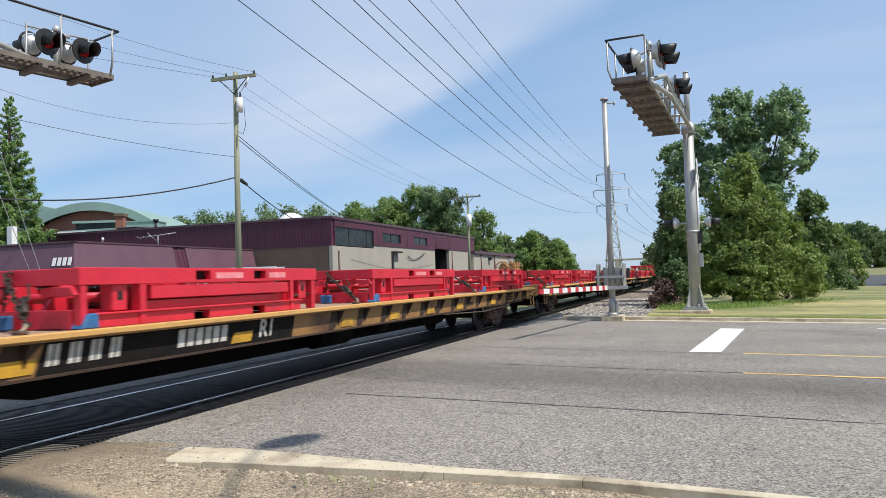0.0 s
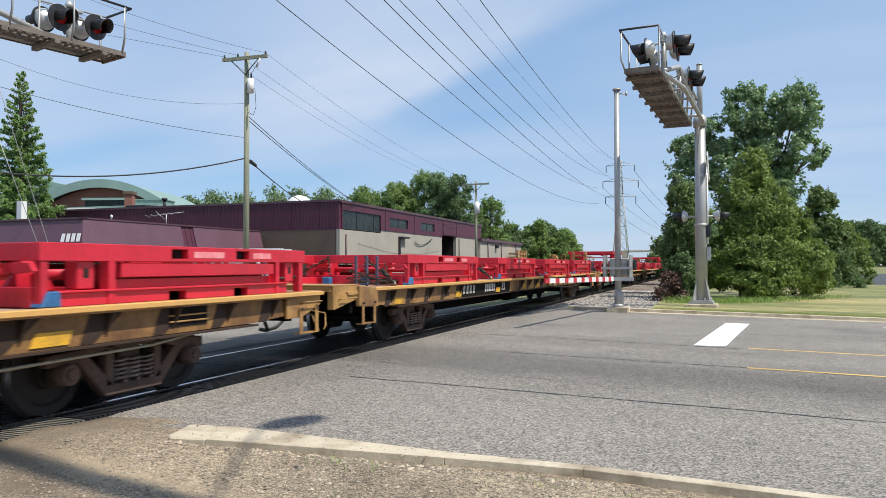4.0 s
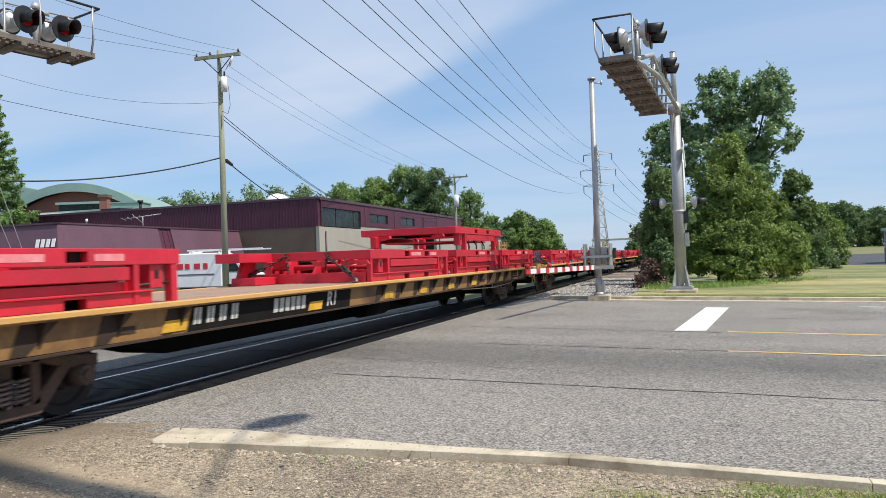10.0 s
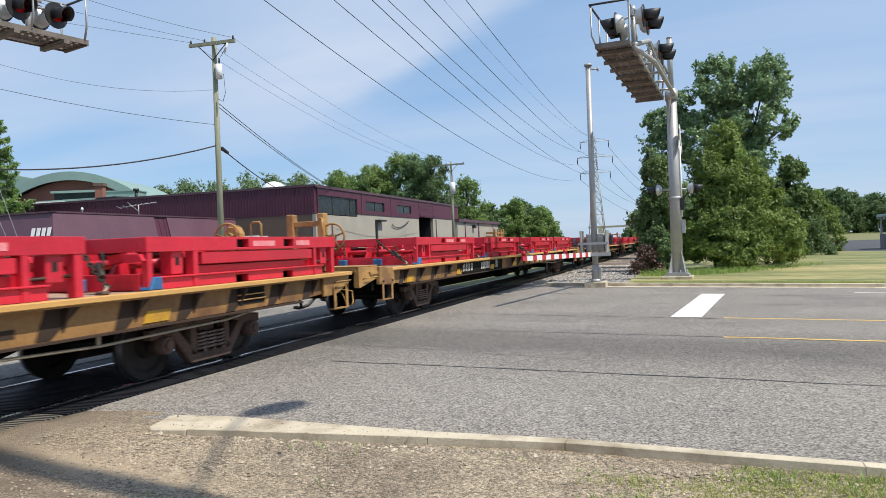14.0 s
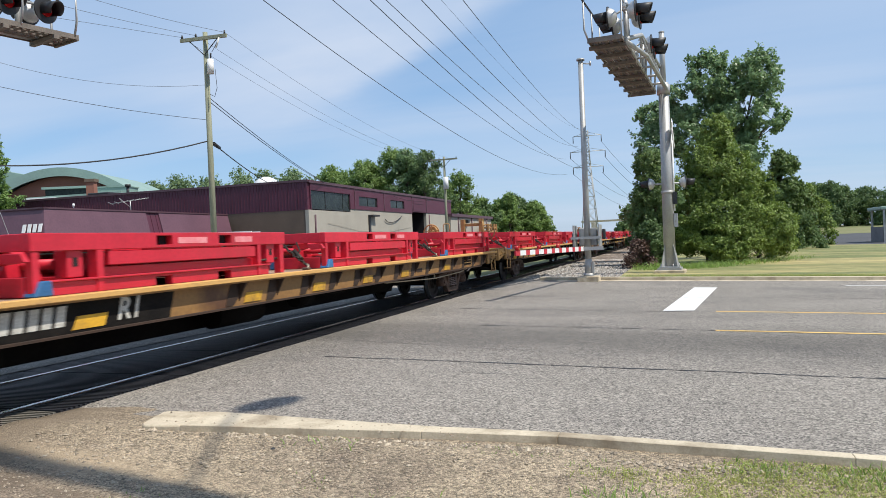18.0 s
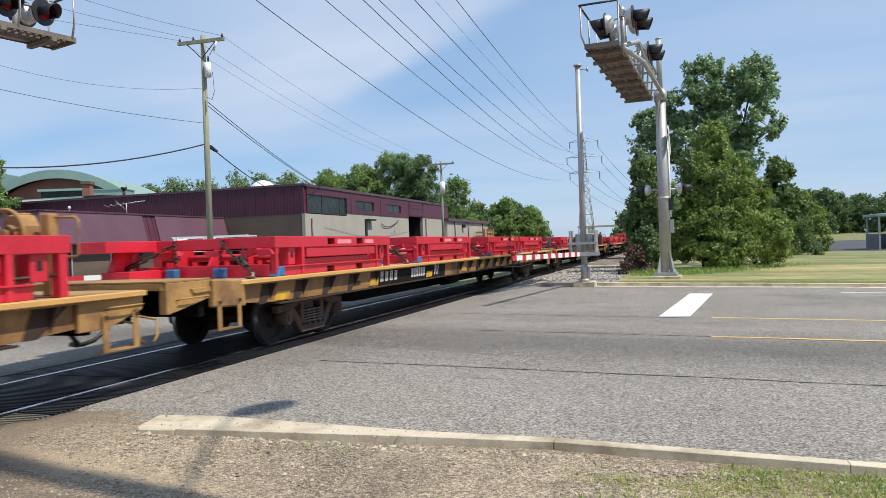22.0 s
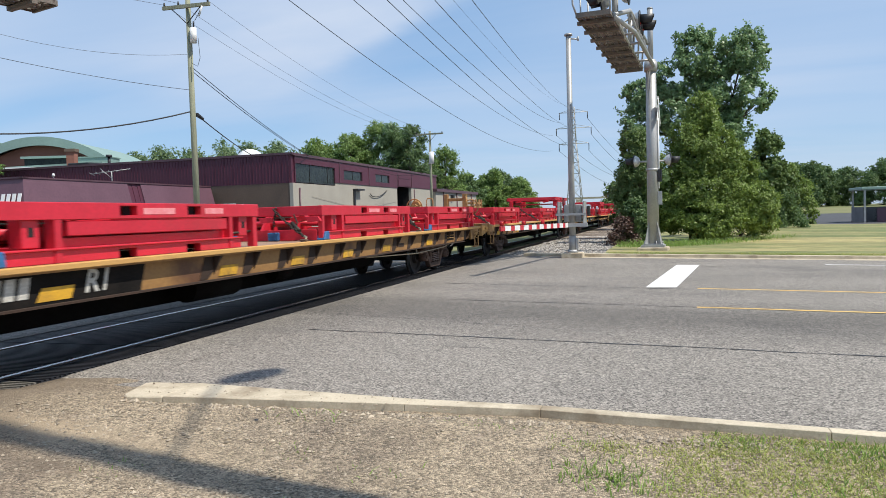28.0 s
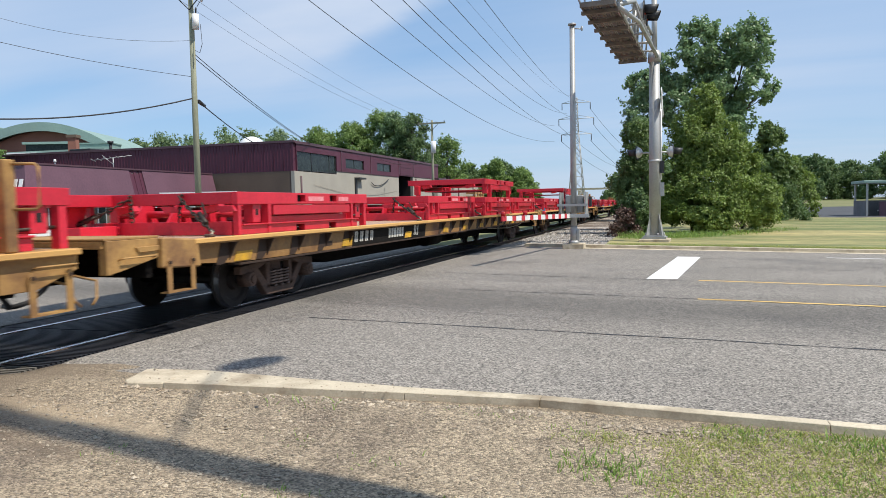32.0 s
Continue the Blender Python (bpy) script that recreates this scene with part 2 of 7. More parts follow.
def add_lanes(m):
    """Slightly darker, smoother wheel paths along the lanes, broken by noise."""
    n, l = m.node_tree.nodes, m.node_tree.links
    b = n["Principled BSDF"]
    src = b.inputs["Base Color"].links[0].from_socket
    co, sep, ramp, nz, mx = n.new("ShaderNodeTexCoord"), n.new("ShaderNodeSeparateXYZ"), n.new("ShaderNodeValToRGB"), n.new("ShaderNodeTexNoise"), n.new("ShaderNodeMix")
    mp, ad, rg = n.new("ShaderNodeMapping"), n.new("ShaderNodeMath"), n.new("ShaderNodeMapRange")
    mp.inputs["Scale"].default_value = (0.12, 0.8, 1)
    l.new(co.outputs["Object"], mp.inputs[0]), l.new(mp.outputs[0], nz.inputs["Vector"])
    nz.inputs["Scale"].default_value, nz.inputs["Detail"].default_value = 0.8, 4
    l.new(co.outputs["Object"], sep.inputs[0])
    ad.operation = "MULTIPLY_ADD"
    ad.inputs[1].default_value = 1.6
    l.new(nz.outputs["Fac"], ad.inputs[0]), l.new(sep.outputs["Y"], ad.inputs[2])
    rg.inputs["From Min"].default_value, rg.inputs["From Max"].default_value = 5.8, 25.8
    l.new(ad.outputs[0], rg.inputs["Value"]), l.new(rg.outputs[0], ramp.inputs["Fac"])
    stops = ((0.0, 1.05), (0.16, 1.0), (0.24, 0.80), (0.30, 0.54), (0.35, 0.60), (0.39, 0.86), (0.43, 0.98), (0.52, 0.86), (0.60, 0.97), (0.72, 0.90), (0.85, 1.0), (1.0, 0.95))
    ramp.color_ramp.elements[0].position, ramp.color_ramp.elements[1].position = stops[0][0], stops[-1][0]
    for p, v in stops[1:-1]:
        e = ramp.color_ramp.elements.new(p)
        e.color = (v, v, v, 1)
    for k, v in ((0, stops[0][1]), (-1, stops[-1][1])):
        ramp.color_ramp.elements[k].color = (v, v, v, 1)
    mx.data_type, mx.blend_type = "RGBA", "MULTIPLY"
    mx.inputs["Factor"].default_value = 1.0
    l.new(src, mx.inputs["A"]), l.new(ramp.outputs["Color"], mx.inputs["B"])
    l.new(mx.outputs["Result"], b.inputs["Base Color"])


add_lanes(ASPHALT)
GRAVEL = material("gravel", (0.365, 0.292, 0.200), (0.262, 0.208, 0.142), rough=0.95, scale=0.9, fine=9, bump=1.0, depth=0.012,
                  third=(0.185, 0.145, 0.105), third_at=(0.50, 0.66), stones=(80, 0.42, 1.68), lumps=(38, 0.80, 1.22))
def add_tracks(m):
    """Bare tan wheel tracks and a darker dirty margin by the crossing, laid out on the plan and broken by noise."""
    n, l = m.node_tree.nodes, m.node_tree.links
    b = n["Principled BSDF"]
    src = b.inputs["Base Color"].links[0].from_socket
    co, nz = n.new("ShaderNodeTexCoord"), n.new("ShaderNodeTexNoise")
    nz.inputs["Scale"].default_value, nz.inputs["Detail"].default_value = 1.7, 6.0
    l.new(co.outputs["Object"], nz.inputs["Vector"])
    for slope, at, lo, hi, colour in (((0.16, 1.0), 3.55, 0.14, 0.34, (0.47, 0.365, 0.24)), ((0.16, 1.0), 3.05, 0.05, 0.26, (0.15, 0.112, 0.078)), ((0.9, 0.25), -3.75, 0.2, 0.75, (0.20, 0.152, 0.105))):
        dot, sub, ab, add, rg, mx = (n.new("ShaderNodeVectorMath"), n.new("ShaderNodeMath"), n.new("ShaderNodeMath"), n.new("ShaderNodeMath"), n.new("ShaderNodeMapRange"), n.new("ShaderNodeMix"))
        dot.operation, sub.operation, ab.operation, add.operation = "DOT_PRODUCT", "SUBTRACT", "ABSOLUTE", "MULTIPLY_ADD"
        dot.inputs[1].default_value = (*slope, 0)
        l.new(co.outputs["Object"], dot.inputs[0])
        l.new(dot.outputs["Value"], sub.inputs[0])
        sub.inputs[1].default_value = at
        l.new(sub.outputs[0], ab.inputs[0])
        l.new(nz.outputs["Fac"], add.inputs[0]), l.new(ab.outputs[0], add.inputs[2])
        add.inputs[1].default_value = 0.55
        rg.inputs["From Min"].default_value, rg.inputs["From Max"].default_value = lo + 0.18, hi + 0.22
        rg.inputs["To Min"].default_value, rg.inputs["To Max"].default_value = 0.72, 0.0
        l.new(add.outputs[0], rg.inputs["Value"])
        sep, fade, cut_x = n.new("ShaderNodeSeparateXYZ"), n.new("ShaderNodeMapRange"), n.new("ShaderNodeMath")
        l.new(co.outputs["Object"], sep.inputs[0])
        fade.inputs["From Min"].default_value, fade.inputs["From Max"].default_value = -3.9, -2.7
        fade.inputs["To Min"].default_value, fade.inputs["To Max"].default_value = 1.0, 0.0
        l.new(sep.outputs["X"], fade.inputs["Value"])
        cut_x.operation = "MULTIPLY"
        l.new(rg.outputs[0], cut_x.inputs[0]), l.new(fade.outputs[0], cut_x.inputs[1])
        mx.data_type = "RGBA"
        mx.inputs["B"].default_value = (*colour, 1)
        l.new(cut_x.outputs[0], mx.inputs["Factor"]), l.new(src, mx.inputs["A"])
        src = mx.outputs["Result"]
    l.new(src, b.inputs["Base Color"])


add_tracks(GRAVEL)
LAWN = material("lawn", (0.200, 0.205, 0.075), (0.095, 0.130, 0.038), rough=0.9, scale=0.5, fine=14, bump=0.6, depth=0.03,
                third=(0.40, 0.33, 0.145), third_at=(0.47, 0.64), stretch=(0.20, 0.75, 1), lumps=(9, 0.80, 1.22))
FIELD = material("far_field", (0.20, 0.19, 0.08), (0.13, 0.15, 0.05), rough=0.95, scale=0.05, fine=1.5, bump=0.4, depth=0.05)
LOT = material("lot_asphalt", (0.075, 0.076, 0.080), (0.05, 0.05, 0.053), rough=0.85, scale=0.2, fine=8, bump=0.2)
CONCRETE = material("concrete", (0.60, 0.52, 0.385), (0.47, 0.40, 0.29), rough=0.9, scale=3, fine=60, bump=0.5, depth=0.006,
                    third=(0.24, 0.185, 0.12), third_at=(0.47, 0.70), vary=0.08)
BALLAST = material("ballast", (0.30, 0.265, 0.225), (0.17, 0.15, 0.13), rough=0.95, scale=1.5, fine=12, bump=1.0, depth=0.03, vary=0.35, island=True, stones=(16, 0.4, 1.7))
PANEL = material("crossing_rubber", (0.024, 0.025, 0.030), (0.012, 0.012, 0.015), spec=0.45, rough=0.5, scale=3, fine=40, bump=0.5, depth=0.006, vary=0.12)
PANEL_DUST = material("dusty_crossing_rubber", (0.150, 0.138, 0.118), (0.070, 0.064, 0.055), spec=0.3, rough=0.85, scale=2, fine=30, bump=0.5, depth=0.006, vary=0.15,
                      third=(0.24, 0.21, 0.165), third_at=(0.52, 0.68))
RAIL_TOP = material("rail_head_steel", (0.85, 0.85, 0.87), (0.72, 0.72, 0.74), rough=0.22, metal=1.0, scale=4, fine=80, bump=0.05)
RAIL_SIDE = material("rail_rust", (0.12, 0.075, 0.05), (0.06, 0.04, 0.03), rough=0.85, scale=5, fine=50)
TIE = material("tie_timber", (0.10, 0.08, 0.065), (0.055, 0.045, 0.038), rough=0.95, scale=3, fine=30, stretch=(1, 6, 6), vary=0.2)
SHOULDER = material("shoulder_stone", (0.21, 0.165, 0.125), (0.12, 0.095, 0.073), rough=0.95, scale=0.5, fine=6, bump=0.8, depth=0.03,
                    third=(0.38, 0.35, 0.31), third_at=(0.55, 0.62), stones=(9, 0.3, 1.9))
TAR = material("crack_tar", (0.028, 0.028, 0.03), rough=0.6, scale=5, fine=50, bump=0.3)
PAINT_W = material("white_road_paint", (0.80, 0.80, 0.78), (0.68, 0.68, 0.66), rough=0.7, scale=4, fine=70, bump=0.3, depth=0.003)
PAINT_Y = material("yellow_road_paint", (0.76, 0.49, 0.13), (0.58, 0.39, 0.13), rough=0.75, scale=4, fine=60, bump=0.3, depth=0.003)
RED = material("red_frame_paint", (0.62, 0.021, 0.044), (0.49, 0.016, 0.033), rough=0.42, scale=1.6, fine=26, bump=0.12, depth=0.004,
               third=(0.30, 0.030, 0.034), third_at=(0.56, 0.80), vary=0.10)
STENCIL = material("worn_stencil", (0.78, 0.32, 0.33), (0.70, 0.16, 0.18), rough=0.6, scale=9, fine=60)
TAN = material("car_yellow_paint", (0.325, 0.172, 0.054), (0.225, 0.115, 0.038), rough=0.65, scale=1.2, fine=22, bump=0.25, depth=0.005,
               third=(0.11, 0.048, 0.022), third_at=(0.53, 0.68), vary=0.10)
TAN_CLEAN = material("car_yellow_bright", (0.43, 0.245, 0.078), (0.31, 0.168, 0.055), rough=0.65, scale=2.2, fine=26, bump=0.3, vary=0.10,
                     third=(0.150, 0.070, 0.032), third_at=(0.47, 0.70))
# dark rust brown, also used for the shade plates beside the gussets
RIB = material("rib_rust_and_shade", (0.050, 0.025, 0.014), (0.028, 0.016, 0.010), rough=0.85, scale=3, fine=40)
EDGE = material("deck_edge_timber", (0.62, 0.35, 0.105), (0.50, 0.28, 0.095), rough=0.8, scale=2.5, fine=30, stretch=(8, 1, 8), bump=0.4, depth=0.006,
                third=(0.28, 0.17, 0.09), third_at=(0.6, 0.78), vary=0.1)
PLANK = material("deck_planks", (0.42, 0.27, 0.185), (0.28, 0.18, 0.13), rough=0.9, scale=2, fine=20, stretch=(1, 8, 8), bump=0.4, vary=0.18)
# grime taken down to near black: the shade under the wagon is in the colour
UNDER = material("underframe_grime_and_shade", (0.009, 0.0075, 0.0065), (0.005, 0.004, 0.004), spec=0.1, rough=0.9, scale=3, fine=30)
TRUCK = material("truck_rust", (0.130, 0.074, 0.052), (0.060, 0.038, 0.029), rough=0.85, scale=3, fine=35, bump=0.4, depth=0.006)
SPRING = material("spring_steel", (0.24, 0.17, 0.14), (0.13, 0.09, 0.075), rough=0.6, metal=0.2, scale=6, fine=50)
WHEEL = material("wheel_steel", (0.034, 0.025, 0.021), (0.018, 0.014, 0.012), rough=0.7, metal=0.2, scale=5, fine=40)
TREAD = material("wheel_tread", (0.42, 0.42, 0.44), (0.30, 0.30, 0.32), rough=0.35, metal=0.85, scale=6, fine=60, bump=0.05)
BLACK = material("black_panel_paint", (0.008, 0.0075, 0.007), (0.018, 0.015, 0.013), spec=0.12, rough=0.85, scale=3, fine=40)
WHITE_MARK = material("white_marking", (0.66, 0.64, 0.58), (0.36, 0.34, 0.30), rough=0.7, scale=6, fine=50)
REFLECT = material("yellow_reflector", (0.66, 0.36, 0.02), (0.46, 0.25, 0.03), rough=0.6, scale=5, fine=40, bump=0.1, vary=0.2,
                   third=(0.22, 0.12, 0.04), third_at=(0.52, 0.72))
BLUE = material("blue_chock", (0.03, 0.14, 0.33), (0.02, 0.09, 0.22), rough=0.6, scale=6, fine=50, vary=0.15)
CHAIN = material("chain_steel", (0.075, 0.058, 0.045), (0.035, 0.028, 0.023), rough=0.6, metal=0.6, scale=20, fine=90)
STRAP_PALE = material("worn_hook_steel", (0.42, 0.36, 0.26), (0.26, 0.21, 0.15), rough=0.6, metal=0.3, scale=10, fine=60)
STRAP = material("slate_post_paint", (0.075, 0.10, 0.17), (0.10, 0.05, 0.07), rough=0.6, scale=5, fine=40)
GALV = material("galvanised_steel", (0.44, 0.44, 0.43), (0.34, 0.34, 0.33), rough=0.5, metal=0.35, scale=2.5, fine=26, bump=0.1)
GRATE = material("weathered_grating", (0.22, 0.19, 0.16), (0.13, 0.115, 0.10), rough=0.8, metal=0.2, scale=4, fine=40, bump=0.3)
LAMP_BLACK = material("signal_black", (0.018, 0.018, 0.020), (0.03, 0.03, 0.032), rough=0.5, scale=6, fine=60, bump=0.1)
LENS = plain("red_lens", (0.42, 0.012, 0.014), 0.15)
SIGNAL_BACK = material("signal_back_aluminium", (0.60, 0.60, 0.59), (0.5, 0.5, 0.49), rough=0.4, metal=0.5, scale=6, fine=60, bump=0.05)
POLE = material("utility_pole_timber", (0.31, 0.315, 0.22), (0.20, 0.21, 0.145), rough=0.9, scale=2, fine=14, stretch=(6, 6, 0.5), bump=0.5, depth=0.01)
PURPLE = material("purple_metal_cladding", (0.098, 0.024, 0.044), (0.078, 0.019, 0.036), rough=0.55, scale=0.5, fine=8, bump=0.08, vary=0.05)
PURPLE_LT = material("purple_fascia", (0.140, 0.068, 0.092), (0.108, 0.052, 0.072), rough=0.55, scale=0.6, fine=9, bump=0.1, vary=0.06)
TRIM = material("purple_trim", (0.11, 0.055, 0.07), rough=0.5, scale=2, fine=20, bump=0.05)
BEIGE = material("painted_block_wall", (0.40, 0.37, 0.31), (0.33, 0.305, 0.255), rough=0.85, scale=0.5, fine=12, bump=0.2,
                 third=(0.30, 0.27, 0.22), third_at=(0.6, 0.8))
BROWN = material("brown_block_wall", (0.155, 0.110, 0.080), (0.12, 0.085, 0.062), rough=0.9, scale=0.6, fine=14, bump=0.2)
BRICK = material("arched_hall_brick", (0.30, 0.135, 0.095), (0.235, 0.105, 0.075), rough=0.9, scale=0.8, fine=16, bump=0.2)
GREEN_ROOF = material("green_metal_roof", (0.27, 0.38, 0.33), (0.22, 0.32, 0.28), rough=0.5, metal=0.1, scale=0.4, fine=8, bump=0.06)
ROOFING = material("flat_roof_felt", (0.12, 0.11, 0.105), rough=0.95, scale=0.5, fine=8)
GLASS_DK = material("dark_window_glass", (0.010, 0.014, 0.014), (0.030, 0.040, 0.036), rough=0.12, spec=0.22, scale=1.4, fine=5, bump=0.25, depth=0.01)
# near-black colour that stands in for shade inside openings
DARK = material("interior_shade_dark", (0.016, 0.012, 0.013), rough=0.9, scale=2, fine=20, bump=0)
ORANGE = material("orange_steel_stack", (0.50, 0.26, 0.09), (0.30, 0.17, 0.08), rough=0.7, scale=3, fine=20)
VAN = material("white_van_paint", (0.78, 0.78, 0.77), (0.70, 0.70, 0.69), rough=0.3, scale=2, fine=20, bump=0.02)
TYRE = material("tyre_rubber", (0.02, 0.02, 0.02), rough=0.85, scale=8, fine=60)
SIGN_RED = material("red_sign_paint", (0.62, 0.03, 0.05), rough=0.5, scale=5, fine=50, bump=0.05)
APRON = material("apron_asphalt", (0.135, 0.122, 0.106), (0.085, 0.077, 0.067), spec=0.3, rough=0.95, scale=0.6, fine=14, bump=0.4, depth=0.004, stones=(75, 0.6, 1.5))
GATE_W = material("gate_white_sheeting", (0.78, 0.78, 0.76), (0.70, 0.70, 0.68), rough=0.5, scale=5, fine=50, bump=0.03)
GATE_R = material("gate_red_sheeting", (0.55, 0.025, 0.04), (0.46, 0.02, 0.035), rough=0.5, scale=5, fine=50, bump=0.03)
WIRE = plain("black_wire", (0.03, 0.03, 0.033), 0.6)
WIRE_FAR = plain("weathered_conductor", (0.07, 0.074, 0.082), 0.6)
BARK = material("bark", (0.13, 0.10, 0.075), (0.075, 0.058, 0.045), rough=0.95, scale=3, fine=20, stretch=(4, 4, 0.7), bump=0.8, depth=0.02)
LEAF_A = leaf_material("poplar_leaves", (0.085, 0.165, 0.060), (0.270, 0.390, 0.185), 0.42, 0.40)
LEAF_B = leaf_material("shrub_leaves", (0.048, 0.100, 0.018), (0.255, 0.345, 0.075), 0.34, 0.50)
LEAF_C = leaf_material("far_leaves", (0.052, 0.105, 0.036), (0.165, 0.250, 0.088), 0.40)
LEAF_D = leaf_material("conifer_leaves", (0.075, 0.170, 0.040), (0.270, 0.400, 0.120), 0.40)
# paler leaves: distance haze is mixed into their colour
LEAF_G = leaf_material("haze_tinted_leaves", (0.110, 0.175, 0.080), (0.250, 0.340, 0.160), 0.45)
# darker copy of the shrub leaves, with shade put into the colour
LEAF_F = leaf_material("shade_toned_shrub_leaves", (0.045, 0.095, 0.026), (0.175, 0.255, 0.075), 0.34, 0.5)
LEAF_E = leaf_material("hedge_leaves", (0.085, 0.165, 0.040), (0.270, 0.380, 0.110), 0.45)
DRY = leaf_material("dry_brush_leaves", (0.055, 0.033, 0.025), (0.150, 0.085, 0.060), 0.2)
GRASS = leaf_material("grass_blades", (0.17, 0.25, 0.045), (0.46, 0.47, 0.15), 0.35)
WEED = leaf_material("weed_blades", (0.12, 0.23, 0.040), (0.30, 0.42, 0.10), 0.35)


# ---------------------------------------------------------------- mesh helpers
class Shape:
    """Collects boxes, tubes and prisms into one mesh."""

    def __init__(self):
        self.v, self.f, self.s = [], [], []

    def add(self, verts, faces, smooth=False):
        o = len(self.v)
        self.v += [tuple(p) for p in verts]
        self.f += [tuple(i + o for i in q) for q in faces]
        self.s += [smooth] * len(faces)
        return self

    def box(self, x0, x1, y0, y1, z0, z1, m=None):
        p = [(x, y, z) for z in (z0, z1) for x, y in ((x0, y0), (x1, y0), (x1, y1), (x0, y1))]
        if m is not None:
            p = [m @ Vector(q) for q in p]
        return self.add(p, [(3, 2, 1, 0), (4, 5, 6, 7), (0, 1, 5, 4), (1, 2, 6, 5), (2, 3, 7, 6), (3, 0, 4, 7)])

    def tube(self, a, b, r0, r1=None, seg=10, caps=True, smooth=True):
        a, b = Vector(a), Vector(b)
        r1 = r0 if r1 is None else r1
        q = (b - a).to_track_quat("Z", "Y")
        ring = [Vector((math.cos(i * math.tau / seg), math.sin(i * math.tau / seg), 0)) for i in range(seg)]
        o = len(self.v)
        self.add([a + q @ (p * r0) for p in ring] + [b + q @ (p * r1) for p in ring],
                 [(i, (i + 1) % seg, seg + (i + 1) % seg, seg + i) for i in range(seg)], smooth)
        if caps:
            self.f += [tuple(o + i for i in reversed(range(seg))), tuple(o + seg + i for i in range(seg))]
            self.s += [False, False]
        return self

    def path(self, pts, r, seg=8):
        """One continuous bent tube."""
        pts = [Vector(p) for p in pts]
        n, o = len(pts), len(self.v)
        for i, p in enumerate(pts):
            d = (pts[min(i + 1, n - 1)] - pts[max(i - 1, 0)]).normalized()
            q = d.to_track_quat("Z", "Y")
            self.v += [tuple(p + q @ Vector((r * math.cos(k * math.tau / seg), r * math.sin(k * math.tau / seg), 0))) for k in range(seg)]
        for i in range(n - 1):
            for k in range(seg):
                u, w = o + i * seg, o + (i + 1) * seg
                self.f.append((u + k, u + (k + 1) % seg, w + (k + 1) % seg, w + k))
                self.s.append(True)
        self.f += [tuple(o + k for k in reversed(range(seg))), tuple(o + (n - 1) * seg + k for k in range(seg))]
        self.s += [False, False]
        return self

    def prism(self, pts, axis, lo, hi):
        """A flat outline of (a, b) pairs drawn out along an axis: x takes (y, z), y takes (x, z), z takes (x, y)."""
        def at(p, d):
            return {"x": (d, p[0], p[1]), "y": (p[0], d, p[1]), "z": (p[0], p[1], d)}[axis]
        n = len(pts)
        area = sum(pts[i][0] * pts[(i + 1) % n][1] - pts[(i + 1) % n][0] * pts[i][1] for i in range(n))
        if (area > 0) == (axis == "y"):
            pts = list(reversed(pts))
        return self.add([at(p, lo) for p in pts] + [at(p, hi) for p in pts],
                        [tuple(reversed(range(n))), tuple(range(n, 2 * n))] +
                        [(i, (i + 1) % n, n + (i + 1) % n, n + i) for i in range(n)])

    def mesh(self, name, mat, bevel=0.0):
        me = bpy.data.meshes.new(name)
        me.from_pydata(self.v, [], self.f)
        me.polygons.foreach_set("use_smooth", self.s)
        me.materials.append(mat)
        if bevel:
            b = bmesh.new()
            b.from_mesh(me)
            edges = [e for e in b.edges if len(e.link_faces) == 2 and e.calc_face_angle() > 0.7]
            bmesh.ops.bevel(b, geom=edges, offset=bevel, segments=1, affect="EDGES", clamp_overlap=True)
            b.to_mesh(me)
            b.free()
        me.update()
        return me


def part(name, shape, mat, parent, label="", bevel=0.0, at=None):
    """One mesh object under a thing or a part; at: its place within the parent."""
    me = shape if isinstance(shape, bpy.types.Mesh) else shape.mesh(name, mat, bevel)
    ob = new(name, me)
    ob.parent = parent
    if at is not None:
        ob.matrix_basis = at
    if label:
        tagged(ob, label)
    return ob


def thing(name, label, category, m=None, group="", kind=""):
    """An Empty at a thing's base, for its parts."""
    ob = new(name)
    ob.empty_display_size = 0.3
    if m is not None:
        ob.matrix_basis = m
    return tagged(ob, label, category, group, kind)


def solid(name, shape, mat, label, category, group="", kind="", bevel=0.0, m=None):
    """A thing that is one mesh."""
    ob = new(name, shape if isinstance(shape, bpy.types.Mesh) else shape.mesh(name, mat, bevel))
    if m is not None:
        ob.matrix_basis = m
    return tagged(ob, label, category, group, kind)


def ground_z(x):
    """The road plane: it rises gently to the track."""
    return -0.02 * min(max(x, -7.0), 14.0)


def verge_z(x, y):
    """The gravel beside the road: heaped against the kerb's end, spilling onto the asphalt before the track."""
    heap = 0.052 * min(max((y - 4.2) / 0.7, 0), 1)
    z = ground_z(x) - 0.012 + heap + (0.02 * noise.noise((x * 0.9, y * 0.9, 0)) + 0.012 * noise.noise((x * 3, y * 3, 4))) * (1 if y < 5 else 0.3)
    if y > (5.05 if x < -4.25 else 5.42):
        spill = ground_z(x) + 0.006 + 0.02 * noise.noise((x * 1.7, y * 1.7, 9)) - 0.03 * max(y - 5.5, 0)
        z = spill if x < -4.25 else ground_z(x) - 0.06
    return z - (0.12 if -8.8 < x < -5.80 else 0)


RAIL_Z, TRACK_X = 0.14, -7.07

# ---------------------------------------------------------------- ground, road, track
ROAD_TURN = radians(-1.5)


def road_pt(s, w):
    """Along the road from the point level with the eye, and across it from the near kerb's line."""
    c, q = math.cos(ROAD_TURN), math.sin(ROAD_TURN)
    return s * c - (w + 5.40) * q, s * q + (w + 5.40) * c


